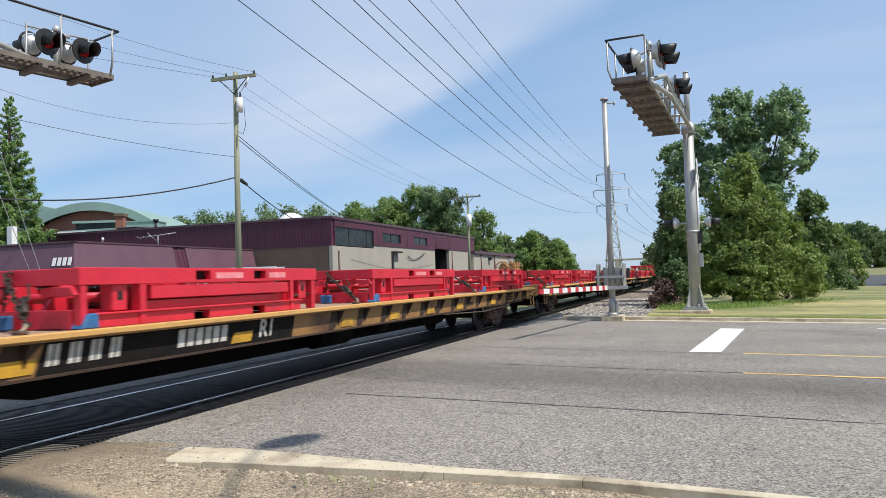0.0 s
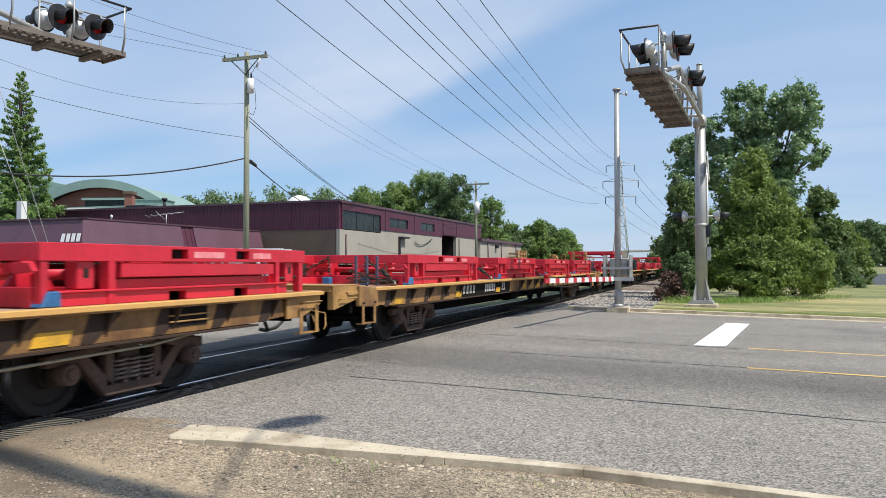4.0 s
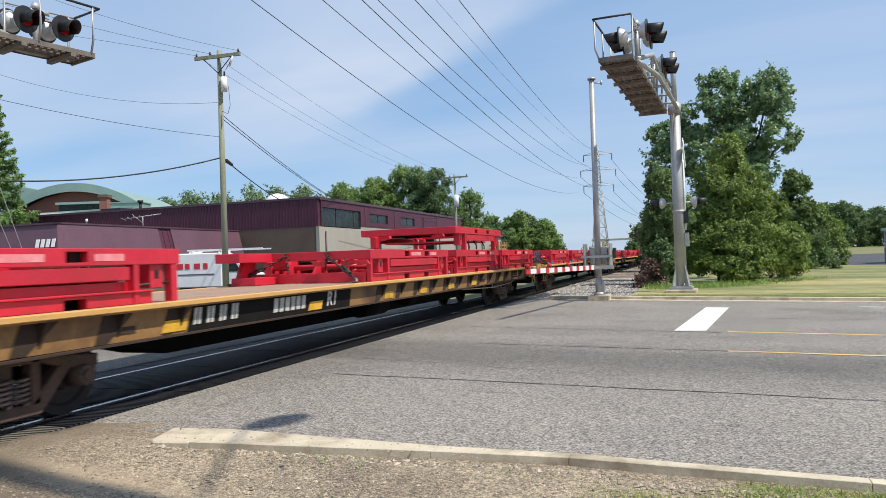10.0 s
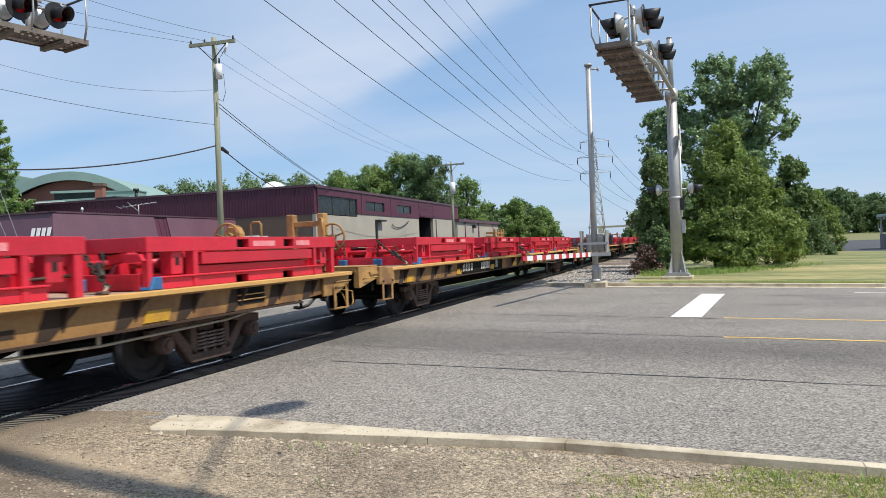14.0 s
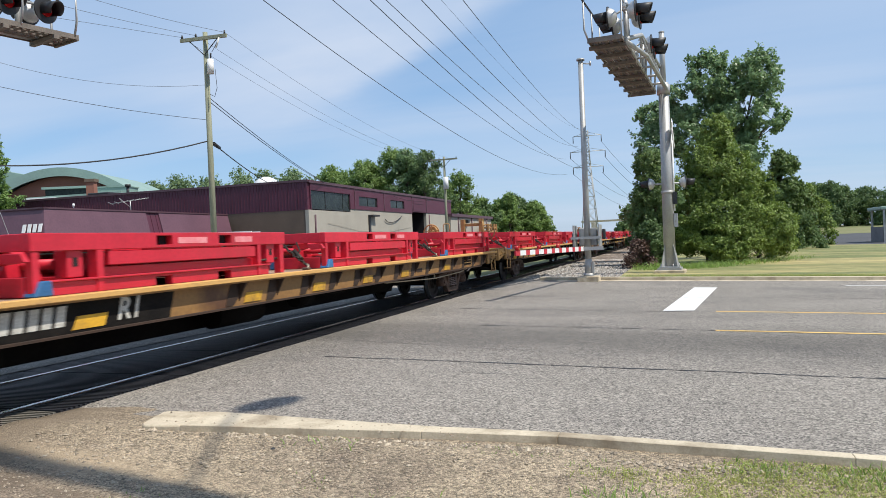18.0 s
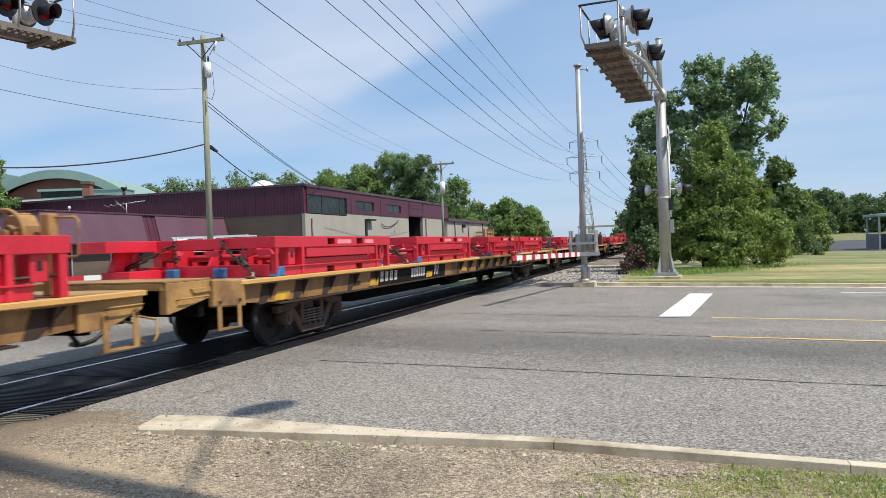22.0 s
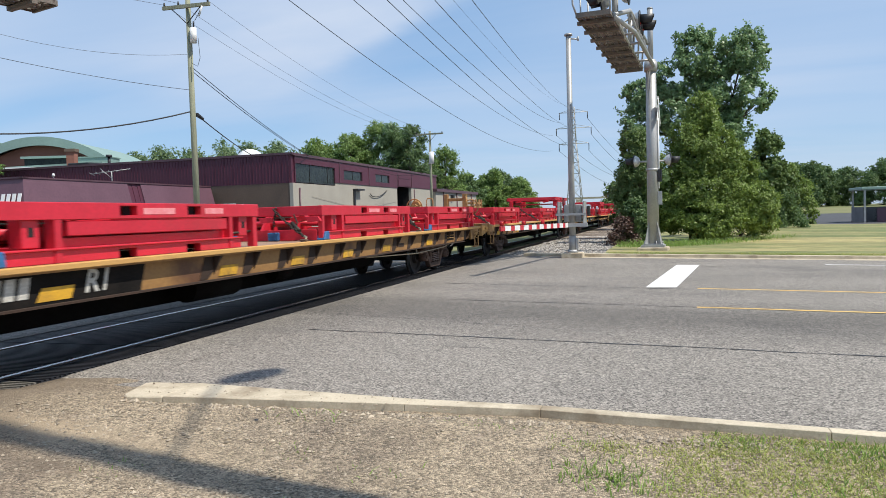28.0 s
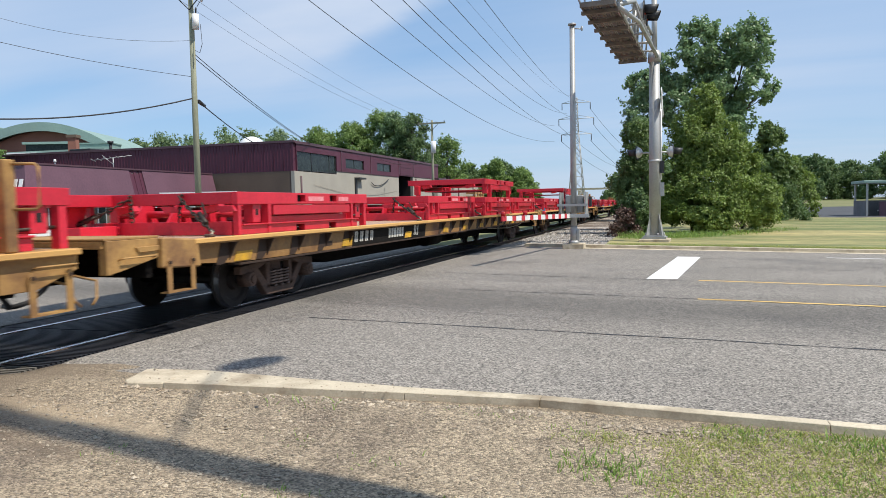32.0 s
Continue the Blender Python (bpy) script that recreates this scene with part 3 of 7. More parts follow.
def sheet(xs, ys, height):
    s = Shape()
    n = len(xs)
    s.v = [(x, y, height(x, y)) for y in ys for x in xs]
    s.f = [(j * n + i, j * n + i + 1, (j + 1) * n + i + 1, (j + 1) * n + i) for j in range(len(ys) - 1) for i in range(n - 1)]
    s.s = [True] * len(s.f)
    return s


def road_slab(name, s0, s1, w0, w1, lift, mat, steps=12, thick=0.0):
    """A strip of the road's surface, lifted a little."""
    s = Shape()
    for i in range(steps):
        a, b = s0 + (s1 - s0) * i / steps, s0 + (s1 - s0) * (i + 1) / steps
        q = []
        for ss, w in ((a, w0), (b, w0), (b, w1), (a, w1)):
            x, y = road_pt(ss, w)
            q.append((x, y, ground_z(x) + lift))
        s.add(q, [(0, 1, 2, 3)])
    return s


ROAD_W = 19.75
stops = [-900, -300, -120, -60, -30, -20, -14, -8.55, -5.62, -3, 0, 3, 6, 9, 14, 20, 30, 60, 120, 300, 900]
solid("ground", sheet(stops, [-300, -60, -20, -8, 0, 4, 10, 20, 26, 32, 60, 120, 300, 900, 2500],
                      lambda x, y: ground_z(x) - 0.09 - (0.12 if x > 9 else 0) - (0.06 if -9 < x < -5 else 0)), FIELD,
      "wide dry grass ground round the crossing", "ground", kind="structure")
road = Shape()
for a, b in zip(stops[2:-2], stops[3:-2]):
    if a >= -120 and a != -8.55:
        road.add([(*road_pt(ss, w), ground_z(road_pt(ss, w)[0])) for ss, w in ((a, 0), (b, 0), (b, ROAD_W), (a, ROAD_W))], [(0, 1, 2, 3)])
solid("road", road, ASPHALT, "worn grey asphalt road with five lanes", "road", kind="structure")

# gravel verge on the camera's side, with shallow waves
verge = sheet([-60, -30, -12, -8.95, -8.7, -7, -6.2, -5.86, -5.78, -5.6] + [-5.5 + 0.25 * i for i in range(37)] + [4, 6, 10, 20, 60], [-14, -6, -2, 0, 1] + [1.5 + 0.25 * i for i in range(14)] + [4.95, 5.2, 5.41, 5.45, 5.7, 6.0, 6.4],
              verge_z)
solid("gravel_verge", verge, GRAVEL, "crushed gravel verge beside the kerb", "verge", kind="structure")

# kerbs: cast lengths with open joints
near_kerb = thing("kerb_near", "weathered concrete kerb along the gravel verge", "kerb", kind="structure")


def kerb_row(parent, line, tops, mat):
    """line: (x, far y, near y) stations; each pair makes a length."""
    for (xa, fa, na), (xb, fb, nb) in zip(line, line[1:]):
        s, g = Shape(), 0.0015
        za, zb = ground_z(xa), ground_z(xb)
        xa, xb = xa + g, xb - g
        lo = -0.25
        s.add([(xa, na - 0.015, za + lo), (xb, nb - 0.015, zb + lo), (xb, fb, zb + lo), (xa, fa, za + lo),
               (xa, na, za + tops), (xb, nb, zb + tops), (xb, fb, zb + tops), (xa, fa, za + tops)],
              [(3, 2, 1, 0), (4, 5, 6, 7), (0, 1, 5, 4), (1, 2, 6, 5), (2, 3, 7, 6), (3, 0, 4, 7)])
        part("kerb_length", s, mat, parent, bevel=0.004)


nose = Shape()
nose.prism([(-4.53, 5.37), (-4.42, 4.98), (-4.36, 4.93), (-4.03, 4.98), (-4.03, 5.46), (-4.49, 5.42)], "z", -0.15, ground_z(-4.3) + 0.093)
part("kerb_nose", nose, CONCRETE, near_kerb, "rounded end of the kerb", bevel=0.012)
kerb_row(near_kerb, [(-4.03, 5.46, 4.98), (-2.0, 5.44, 5.27), (-0.95, 5.51, 5.385), (1.02, 5.45, 5.34), (3.1, 5.40, 5.25), (6.1, 5.30, 5.15),
                     (12, 5.12, 4.97), (30, 4.65, 4.5), (60, 3.9, 3.75)], 0.10, CONCRETE)
far_kerb = thing("kerb_far", "pale concrete kerb and gutter across the road", "kerb", kind="structure")
fk = [(x, road_pt(x, ROAD_W)[1] + 0.34, road_pt(x, ROAD_W)[1]) for x in (-4.9, -2.4, 0.6, 3.6, 6.6, 9.6, 14, 20, 30, 60)]
kerb_row(far_kerb, fk, 0.10, CONCRETE)
kerb_row(far_kerb, [(x, road_pt(x, ROAD_W)[1] + 0.34, road_pt(x, ROAD_W)[1]) for x in (-60, -40, -30, -20, -14, -9.6)], 0.10, CONCRETE)
gutter = road_slab("gutter", -4.9, 60, ROAD_W - 0.55, ROAD_W, 0.005, CONCRETE)
solid("gutter", gutter, CONCRETE, "pale concrete gutter strip", "gutter", kind="structure")

# paint on the road
def marking(name, corners, mat, label):
    s = Shape().add([(x, y, ground_z(x) + 0.004) for x, y in corners], [(0, 1, 2, 3)])
    return solid(name, s, mat, label, "road marking", kind="structure")


marking("stop_line", [(-0.47, 15.40), (0.14, 15.52), (0.83, 21.85), (0.21, 21.85)], PAINT_W, "fresh white stop line")
for w, x0, nm in ((9.95, 0.14, "yellow_line_far"), (7.0, 0.10, "yellow_line_near")):
    s = road_slab(nm, x0, 70, w, w + 0.11, 0.004, PAINT_Y)
    solid(nm, s, PAINT_Y, "worn yellow centre line", "road marking", kind="structure")
for i in range(5):
    solid("lane_dash", road_slab("lane_dash", 3.6 + 12 * i, 8.4 + 12 * i, 17.2, 17.32, 0.004, PAINT_W, 3), PAINT_W,
          "white broken lane line", "road marking", "lane dashes", "structure")


def crack(s0, w0, s1, w1, width, wander=0.05, n=40, seed=1):
    r = random.Random(seed)
    s, prev = Shape(), None
    off = 0.0
    for i in range(n + 1):
        k = i / n
        off = off * 0.8 + r.uniform(-wander, wander)
        ss, w = s0 + (s1 - s0) * k, w0 + (w1 - w0) * k + off
        hw = width * r.uniform(0.35, 1.0) / 2
        x, y = road_pt(ss, w)
        now = ((x, y - hw, ground_z(x) + 0.004), (x, y + hw, ground_z(x) + 0.004))
        if prev:
            s.add([prev[0], now[0], now[1], prev[1]], [(0, 1, 2, 3)])
        prev = now
    solid("road_crack", s, TAR, "dark tarred crack in the asphalt", "road crack", "road cracks", "structure")


crack(-5.0, 3.4, 22, 3.3, 0.045, 0.014, 160, 3)
crack(-4.2, 7.1, 14, 6.75, 0.05, 0.02, 80, 4)
crack(-5.2, 9.9, 0.0, 9.85, 0.05, 0.02, 40, 5)
crack(-5.4, 4.9, -1.2, 4.2, 0.018, 0.03, 30, 6)
crack(-2.9, 2.75, -2.1, 2.70, 0.016, 0.01, 12, 7)
crack(-5.1, 13.1, 22, 13.6, 0.04, 0.03, 80, 8)
crack(-4.8, 16.2, 3, 16.0, 0.05, 0.03, 40, 9)
crack(4.0, 12.3, 6.5, 16.5, 0.04, 0.08, 30, 10)
crack(2.2, 14.9, 6.0, 13.9, 0.04, 0.05, 30, 11)
# ---- track
track = thing("track", "single railway track with steel rails", "track", kind="structure")
for sx in (-0.7525, 0.7525):
    x = TRACK_X + sx
    foot = Shape().box(x - 0.065, x + 0.065, -60, 420, RAIL_Z - 0.17, RAIL_Z - 0.15).box(x - 0.012, x + 0.012, -60, 420, RAIL_Z - 0.15, RAIL_Z - 0.035)
    foot.box(x - 0.036, x + 0.036, -60, 420, RAIL_Z - 0.036, RAIL_Z - 0.006)
    r = part("rail", foot, RAIL_SIDE, track, "rusty steel rail with a bright head")
    part("rail_head", Shape().box(x - 0.033, x + 0.033, -60, 420, RAIL_Z - 0.006, RAIL_Z), RAIL_TOP, r, "polished running surface")
tie_me = Shape().box(-1.3, 1.3, -0.11, 0.11, -0.17, 0).mesh("tie", TIE, 0.012)
for i in range(120):
    y = 26.2 + i * 0.53
    part("tie", tie_me, TIE, track, at=pose(TRACK_X, y, RAIL_Z - 0.17))
# ballast bed past the crossing and behind it
bed = Shape()
for y0, y1 in ((25.6, 420), (-60, -0.1)):
    bed.prism([(TRACK_X - 3.0, -0.35), (TRACK_X - 1.5, RAIL_Z - 0.185), (TRACK_X + 1.5, RAIL_Z - 0.185), (TRACK_X + 3.2, -0.35)], "y", y0, y1)
solid("ballast_bed", bed, BALLAST, "grey crushed stone ballast under the ties", "ballast", kind="structure")
# crossing surface: ribbed rubber panels between and beside the rails
crossing = thing("crossing_surface", "dark ribbed rubber crossing panels between the rails", "crossing", kind="structure")


def ribbed(w, length, mat=PANEL, pitch=0.06):
    s = Shape().box(-w / 2, w / 2, 0, length, -0.16, -0.018)
    n = int(length / pitch)
    for i in range(n):
        y = (i + 0.2) * length / n
        s.box(-w / 2, w / 2, y, y + pitch * 0.5, -0.018, 0.0)
    return s.mesh("panel", mat)


gauge_me, field_me, dusty_me = ribbed(1.33, 1.80), ribbed(0.46, 1.80), ribbed(0.46, 1.80, PANEL_DUST)
for i in range(14):
    y = -0.06 + i * 1.83
    part("gauge_panel", gauge_me, PANEL, crossing, at=pose(TRACK_X, y, RAIL_Z - 0.004))
    for sx in (-1.05, 1.05):
        part("field_panel", dusty_me if sx > 0 and y < 5.0 else field_me, PANEL, crossing, at=pose(TRACK_X + sx, y, RAIL_Z - 0.008))
apron = Shape()
apron.add([(x, y, min(ground_z(x) + 0.004, RAIL_Z - 0.012)) for x, y in ((-8.70, -0.1), (TRACK_X - 1.285, -0.1), (TRACK_X - 1.285, 25.5), (-8.70, 25.5))], [(0, 1, 2, 3)])
solid("track_apron", apron, APRON, "dark tarred strip along the panels", "road", kind="structure")
fillet = Shape()
for y0, y1, dip in [(5.1, 5.8, -0.06)] + [(5.8 + k, 6.8 + k, 0.004) for k in range(19)] + [(24.8, 25.5, 0.004)]:
    fillet.add([(x, y, ground_z(x) + lift) for x, y, lift in ((TRACK_X + 1.288, y0, dip), (-5.0, y0, dip), (-5.0, y1, 0.003), (TRACK_X + 1.288, y1, 0.004))], [(0, 1, 2, 3)])
solid("road_fillet", fillet, ASPHALT, "worn asphalt laid against the crossing panels", "road", kind="structure")

# ---- lawn, lot and field to the far right
lawn = sheet([-2.2, -1, 0, 1, 2, 4, 6, 9, 13, 18, 26, 40, 80], [25.2, 25.8, 26.6, 28, 31, 36, 42, 50, 60],
             lambda x, y: ground_z(x) + 0.085 + min(max((y - 26) * 0.012, 0), 0.28) * min(max(x + 1, 0) / 4, 1) + 0.02 * noise.noise((x * 0.4, y * 0.4, 3)))
def shoulder_z(x, y):
    return 0.06 + (ground_z(x) - 0.075) * (y < 25.5) + 0.035 * noise.noise((x * 1.1, y * 0.7, 5)) - 0.05 * (x > -1.5) - 0.015 * max(y - 40, 0) / 40


shoulder = sheet([-6.2, -5.4, -4.6, -3.8, -3.0, -2.2, -1.2, -0.4], [24.5, 25.3, 26, 27, 28, 30, 33, 37, 42, 50, 60, 80, 120],
                 shoulder_z)
solid("ballast_shoulder", shoulder, SHOULDER, "pale crushed stone shoulder beside the track", "ballast", kind="structure")
solid("lawn", lawn, LAWN, "mown lawn with dry straw-coloured edges", "lawn", kind="structure")
lot = Shape().add([(6.2, 60.0, 0.0), (140, 60.0, -0.05), (140, 118, 0.3), (6.2, 118, 0.3)], [(0, 1, 2, 3)])
solid("parking_lot", lot, LOT, "dark asphalt parking lot beyond the lawn", "parking lot", kind="structure")
field = Shape().add([(6, 118, 0.3), (160, 118, 0.3), (160, 210, 1.5), (6, 210, 1.5)], [(0, 1, 2, 3)])
solid("dry_field", field, FIELD, "dry yellow-green field beyond the lot", "field", kind="structure")
yard = Shape().add([(-120, 25.6, 0.10), (-10.4, 25.6, 0.10), (-10.4, 130, 0.10), (-120, 130, 0.10)], [(0, 1, 2, 3)])
solid("yard", yard, LOT, "paved yard before the purple building", "yard", kind="structure")

# ---------------------------------------------------------------- buildings
BUILD = pose(-25.96, 47.02, 0.1, 0, 0, 1.0)      # the near corner of the purple building; local -x along its front, +y along its side


def purple_building():
    b = thing("purple_building", "low industrial building with purple metal cladding and beige walls", "building", BUILD)
    h, band = 6.34, 4.24
    w, d = 45.0, 36.0
    part("front_wall", Shape().box(-w, -0.02, -0.055, 0.3, 0, band), BROWN, b, "brown block wall in the lower front")
    part("side_wall", Shape().box(-0.3, 0.0, 0.32, 7.3, 0, band).box(-0.3, 0.0, 7.3, 22.2, 0, 4.5).box(-0.3, 0, 26.7, d, 0, 4.66), BEIGE, b, "beige painted block wall")
    part("back_wall", Shape().box(-w, -0.3, d - 0.3, d, 0, h), BEIGE, b)
    part("end_wall", Shape().box(-w, -w + 0.3, 0.3, d - 0.3, 0, h), BEIGE, b)
    # bay walls coloured near black for the shade inside
    part("door_recess", Shape().box(-3.0, -2.7, 21.8, 27.1, 0, 4.7).box(-2.7, -0.3, 21.8, 22.2, 0, 4.64).box(-2.7, -0.3, 26.7, 27.1, 0, 4.64).box(-2.7, -0.3, 22.2, 26.7, -0.02, 0.02), DARK, b, "open bay door with shade in its dark colour")
    # ribbed cladding: standing panels with raised seams
    for i in range(56):
        x0 = -0.02 - (i + 1) * 0.8
        s = Shape().box(x0 + 0.012, x0 + 0.788, -0.06, 0.3, band, h - 0.01)
        for k in (0.0, 0.27, 0.54):
            s.box(x0 + 0.02 + k, x0 + 0.075 + k, -0.085, -0.06, band + 0.004, h - 0.01)
        part("cladding_panel", s, PURPLE, b)
    windows = ((0.40, 7.2, 4.30, 5.70), (9.0, 13.0, 4.82, 5.62), (16.2, 19.9, 4.88, 5.62))
    spans, y = [], 0.32
    for a, c, lo, hi in windows:
        spans.append((y, a))
        y = c
    spans += [(y, 22.2), (22.2, 26.7), (26.7, d)]

    def foot(y):
        return band if y < 7.25 else 4.5 if y < 22.0 else 4.66
    for a, c in spans:
        part("side_fascia", Shape().box(-0.3, 0.06, a, c, foot((a + c) / 2), h - 0.05), PURPLE, b, "smooth purple metal band")
    for a, c, lo, hi in windows:
        part("window_head", Shape().box(-0.3, 0.06, a, c, hi, h - 0.05), PURPLE, b)
        if lo > foot(a) + 0.1:
            part("window_apron", Shape().box(-0.3, 0.06, a, c, foot(a), lo), PURPLE, b)
    for a, c, lo, hi in windows:
        wdw = part("window", Shape().box(-0.12, -0.05, a, c, lo, hi), GLASS_DK, b, "dark clerestory window")
        fr = Shape()
        n = 3 if c - a > 5 else 2
        for k in range(n + 1):
            yy = a + (c - a) * (k / n if n == 2 or k in (0, n) else (0.0, 0.36, 0.82)[k])
            fr.box(-0.13, -0.02, yy - 0.03, yy + 0.03, lo, hi)
        fr.box(-0.13, -0.02, a, c, lo, lo + 0.05).box(-0.13, -0.02, a, c, hi - 0.05, hi)
        part("window_frame", fr, LAMP_BLACK, wdw, "dark bronze frame")
    for yy in (8.1, 14.6, 22.2, 26.7):
        part("fascia_seam", Shape().box(0.06, 0.10, yy - 0.05, yy + 0.05, foot(yy + 0.1), h - 0.05), TRIM, b)
    part("fascia_panel", Shape().box(0.06, 0.09, 22.5, 26.4, 4.75, 5.35).box(0.06, 0.09, 22.5, 26.4, 5.5, 5.9), PURPLE, b, "patched metal panel")
    part("conduit_run", Shape().path([(0.05, 3.0, 3.3), (0.05, 9.0, 2.7), (0.05, 16.0, 2.65), (0.05, 21.5, 3.1)], 0.012, 6), BEIGE, b)
    part("roof", Shape().box(-w, 0.04, 0.0, d, h - 0.05, h + 0.06), ROOFING, b)
    part("roof_trim", Shape().box(-w, 0.10, -0.14, 0.0, h - 0.06, h + 0.10).box(0.06, 0.14, 0.0, d, h - 0.12, h + 0.08), TRIM, b)
    part("corner_post", Shape().box(-0.22, 0.05, -0.08, 0.30, 0, band), BEIGE, b)
    # pipes, lamp brackets and downpipes on the side wall
    for yy, top in ((0.95, 3.9), (27.6, 4.5), (34.6, 4.5)):
        part("downpipe", Shape().tube((0.07, yy, 0), (0.07, yy, top), 0.06), TRIM, b)
    part("wall_lamp", Shape().box(0, 0.5, 10.9, 12.4, 3.95, 4.1).box(0.0, 0.14, 10.9, 11.2, 2.3, 4.0), LAMP_BLACK, b, "dark bracket lamp")
    part("cable_loop", Shape().path([(0.1, 14.6, 3.75)] + [(0.1, 14.6 + 4.4 * k / 8, 3.6 - 0.2 * math.sin(math.pi * k / 8) + 0.55 * (k / 8) ** 2) for k in range(1, 9)], 0.035, 6), LAMP_BLACK, b)
    part("notice_board", Shape().box(0, 0.08, 5.2, 7.2, 1.3, 2.3), GATE_W, b, "white framed notice board")
    part("notice", Shape().box(0.08, 0.10, 5.4, 6.1, 1.5, 2.15).box(0.08, 0.10, 6.25, 6.95, 1.5, 2.15), PURPLE_LT, b)
    # roof things
    part("roof_dome", dome(1.2, (-8.2, 8.0, h + 0.4)).tube((-8.2, 8.0, h), (-8.2, 8.0, h + 0.41), 1.2, seg=16), GATE_W, b, "white domed roof vent")
    part("vent_pipe", Shape().tube((-18.5, 3.0, h), (-18.5, 3.0, h + 0.9), 0.12).tube((-18.5, 3.0, h + 0.9), (-18.5, 3.0, h + 1.1), 0.24), LAMP_BLACK, b)
    part("roof_unit", Shape().box(-22.4, -20.2, 2.6, 4.4, h, h + 0.55), LAMP_BLACK, b, "dark rooftop unit", bevel=0.05)
    return b


def dome(r, at, seg=16):
    s = Shape()
    rows = []
    for j in range(5):
        a = j * math.pi / 2 / 4.5
        rows.append([(at[0] + r * math.cos(a) * math.cos(i * math.tau / seg), at[1] + r * math.cos(a) * math.sin(i * math.tau / seg), at[2] + r * 0.85 * math.sin(a)) for i in range(seg)])
    s.v = [p for row in rows for p in row]
    for j in range(4):
        s.f += [(j * seg + i, j * seg + (i + 1) % seg, (j + 1) * seg + (i + 1) % seg, (j + 1) * seg + i) for i in range(seg)]
    s.f.append(tuple(4 * seg + i for i in range(seg)))
    s.s = [True] * len(s.f)
    return s


def annex():
    """The lower front building with sloping purple fascia."""
    a = thing("annex_building", "low annex with sloping purple metal fascia over brown walls", "building", pose(-31.85, 29.4, 0.1, 0, 0, 0.3))
    d, w, top, low = 16.9, 16.0, 4.14, 2.40
    part("side_wall", Shape().box(-0.9, -0.6, 0.6, d, 0, 2.5), BROWN, a, "brown block wall")
    part("front_wall", Shape().box(-w, -0.9, 0.6, 0.9, 0, 2.5), BROWN, a, "brown block wall")
    part("roof", Shape().box(-w, -0.5, 0.5, d, top - 0.35, top - 0.2), ROOFING, a)
    # fascia: sloped faces that meet in a mitre at the corner, and a pleated fold along the side
    def slope(name, foot, head, inner):
        """A leaning board: foot and head lines, and the upright line behind them."""
        (a0, a1), (b0, b1), (c0, c1) = foot, head, inner
        q = [(*a0, low), (*a1, low), (*b1, top), (*b0, top), (*c0, low), (*c1, low), (*c1, top), (*c0, top)]
        part(name, Shape().add(q, [(0, 1, 2, 3), (4, 7, 6, 5), (0, 4, 5, 1), (3, 2, 6, 7), (0, 3, 7, 4), (1, 5, 6, 2)]), PURPLE_LT, a, "sloping purple fascia")
    slope("side_fascia", ((0, 0), (0, 8.15)), ((-0.45, 0.45), (-0.45, 8.15)), ((-0.62, 0.62), (-0.62, 8.15)))
    slope("side_fascia", ((0, 9.35), (0, d)), ((-0.45, 9.35), (-0.45, d)), ((-0.62, 9.35), (-0.62, d)))
    slope("front_fascia", ((-w, 0), (0, 0)), ((-w, 0.45), (-0.45, 0.45)), ((-w, 0.62), (-0.62, 0.62)))
    s = Shape()
    for k in range(5):
        y0 = 8.15 + k * 0.24
        s.prism([(-0.10 - 0.03 * (k % 2), low), (-0.52 - 0.03 * (k % 2), top - 0.02), (-0.64, top - 0.02), (-0.64, low)], "y", y0, y0 + 0.24)
    part("fascia_fold", s, PURPLE, a, "pleated dark purple fold")
    part("fascia_cap", Shape().box(-0.70, -0.40, 0.35, d, top, top + 0.09).box(-w, -0.40, 0.35, 0.70, top, top + 0.09), TRIM, a)
    part("fascia_foot", Shape().box(-0.62, 0.03, 0.0, d, low - 0.08, low).box(-w, 0.03, -0.03, 0.62, low - 0.08, low), TRIM, a)
    # the house number stands as plain bars
    for k in range(4):
        x = -1.62 + k * 0.37
        m = pose(x, 0.085, 2.88, -14.5, 0, 0)
        part("number_bar", Shape().box(0.0, 0.23, -0.05, -0.02, 0, 0.46, m), GATE_W, a, "white number bar")
    for y in (2.0, 5.6, 12.4):
        dr = part("window", Shape().box(-0.62, -0.57, y, y + 0.55, 0.4, 2.2), GLASS_DK, a, "narrow dark window")
        part("window_frame", Shape().box(-0.62, -0.54, y - 0.1, y, 0.3, 2.3).box(-0.62, -0.54, y + 0.55, y + 0.65, 0.3, 2.3), GALV, dr)
    d1 = part("door", Shape().box(-5.6, -4.6, 0.52, 0.62, 0, 2.15), DARK, a, "dark entrance door")
    part("door_frame", Shape().box(-5.75, -5.6, 0.5, 0.62, 0, 2.25).box(-4.6, -4.45, 0.5, 0.62, 0, 2.25), GALV, d1)
    part("wall_lantern", Shape().box(-0.6, -0.4, 8.0, 8.2, 1.6, 1.9), LAMP_BLACK, a)
    part("lamp_stub", Shape().tube((-0.6, 2.6, top), (-0.6, 2.6, top + 0.22), 0.03).tube((-0.6, 2.6, top + 0.2), (-0.6, 2.6, top + 0.36), 0.09, 0.05, 8), GATE_W, a)
    part("vent_post", Shape().box(-9.05, -8.65, 3.4, 3.8, top - 0.25, top + 1.5), GATE_W, a, "white square vent post")
    ant = Shape().tube((-1.4, 7.95, top - 0.2), (-1.4, 7.95, top + 0.8), 0.03)
    ant.tube((-2.5, 7.40, top + 0.62), (-0.4, 8.45, top + 0.92), 0.022)
    mast = part("roof_antenna", ant, GALV, a, "old television antenna")
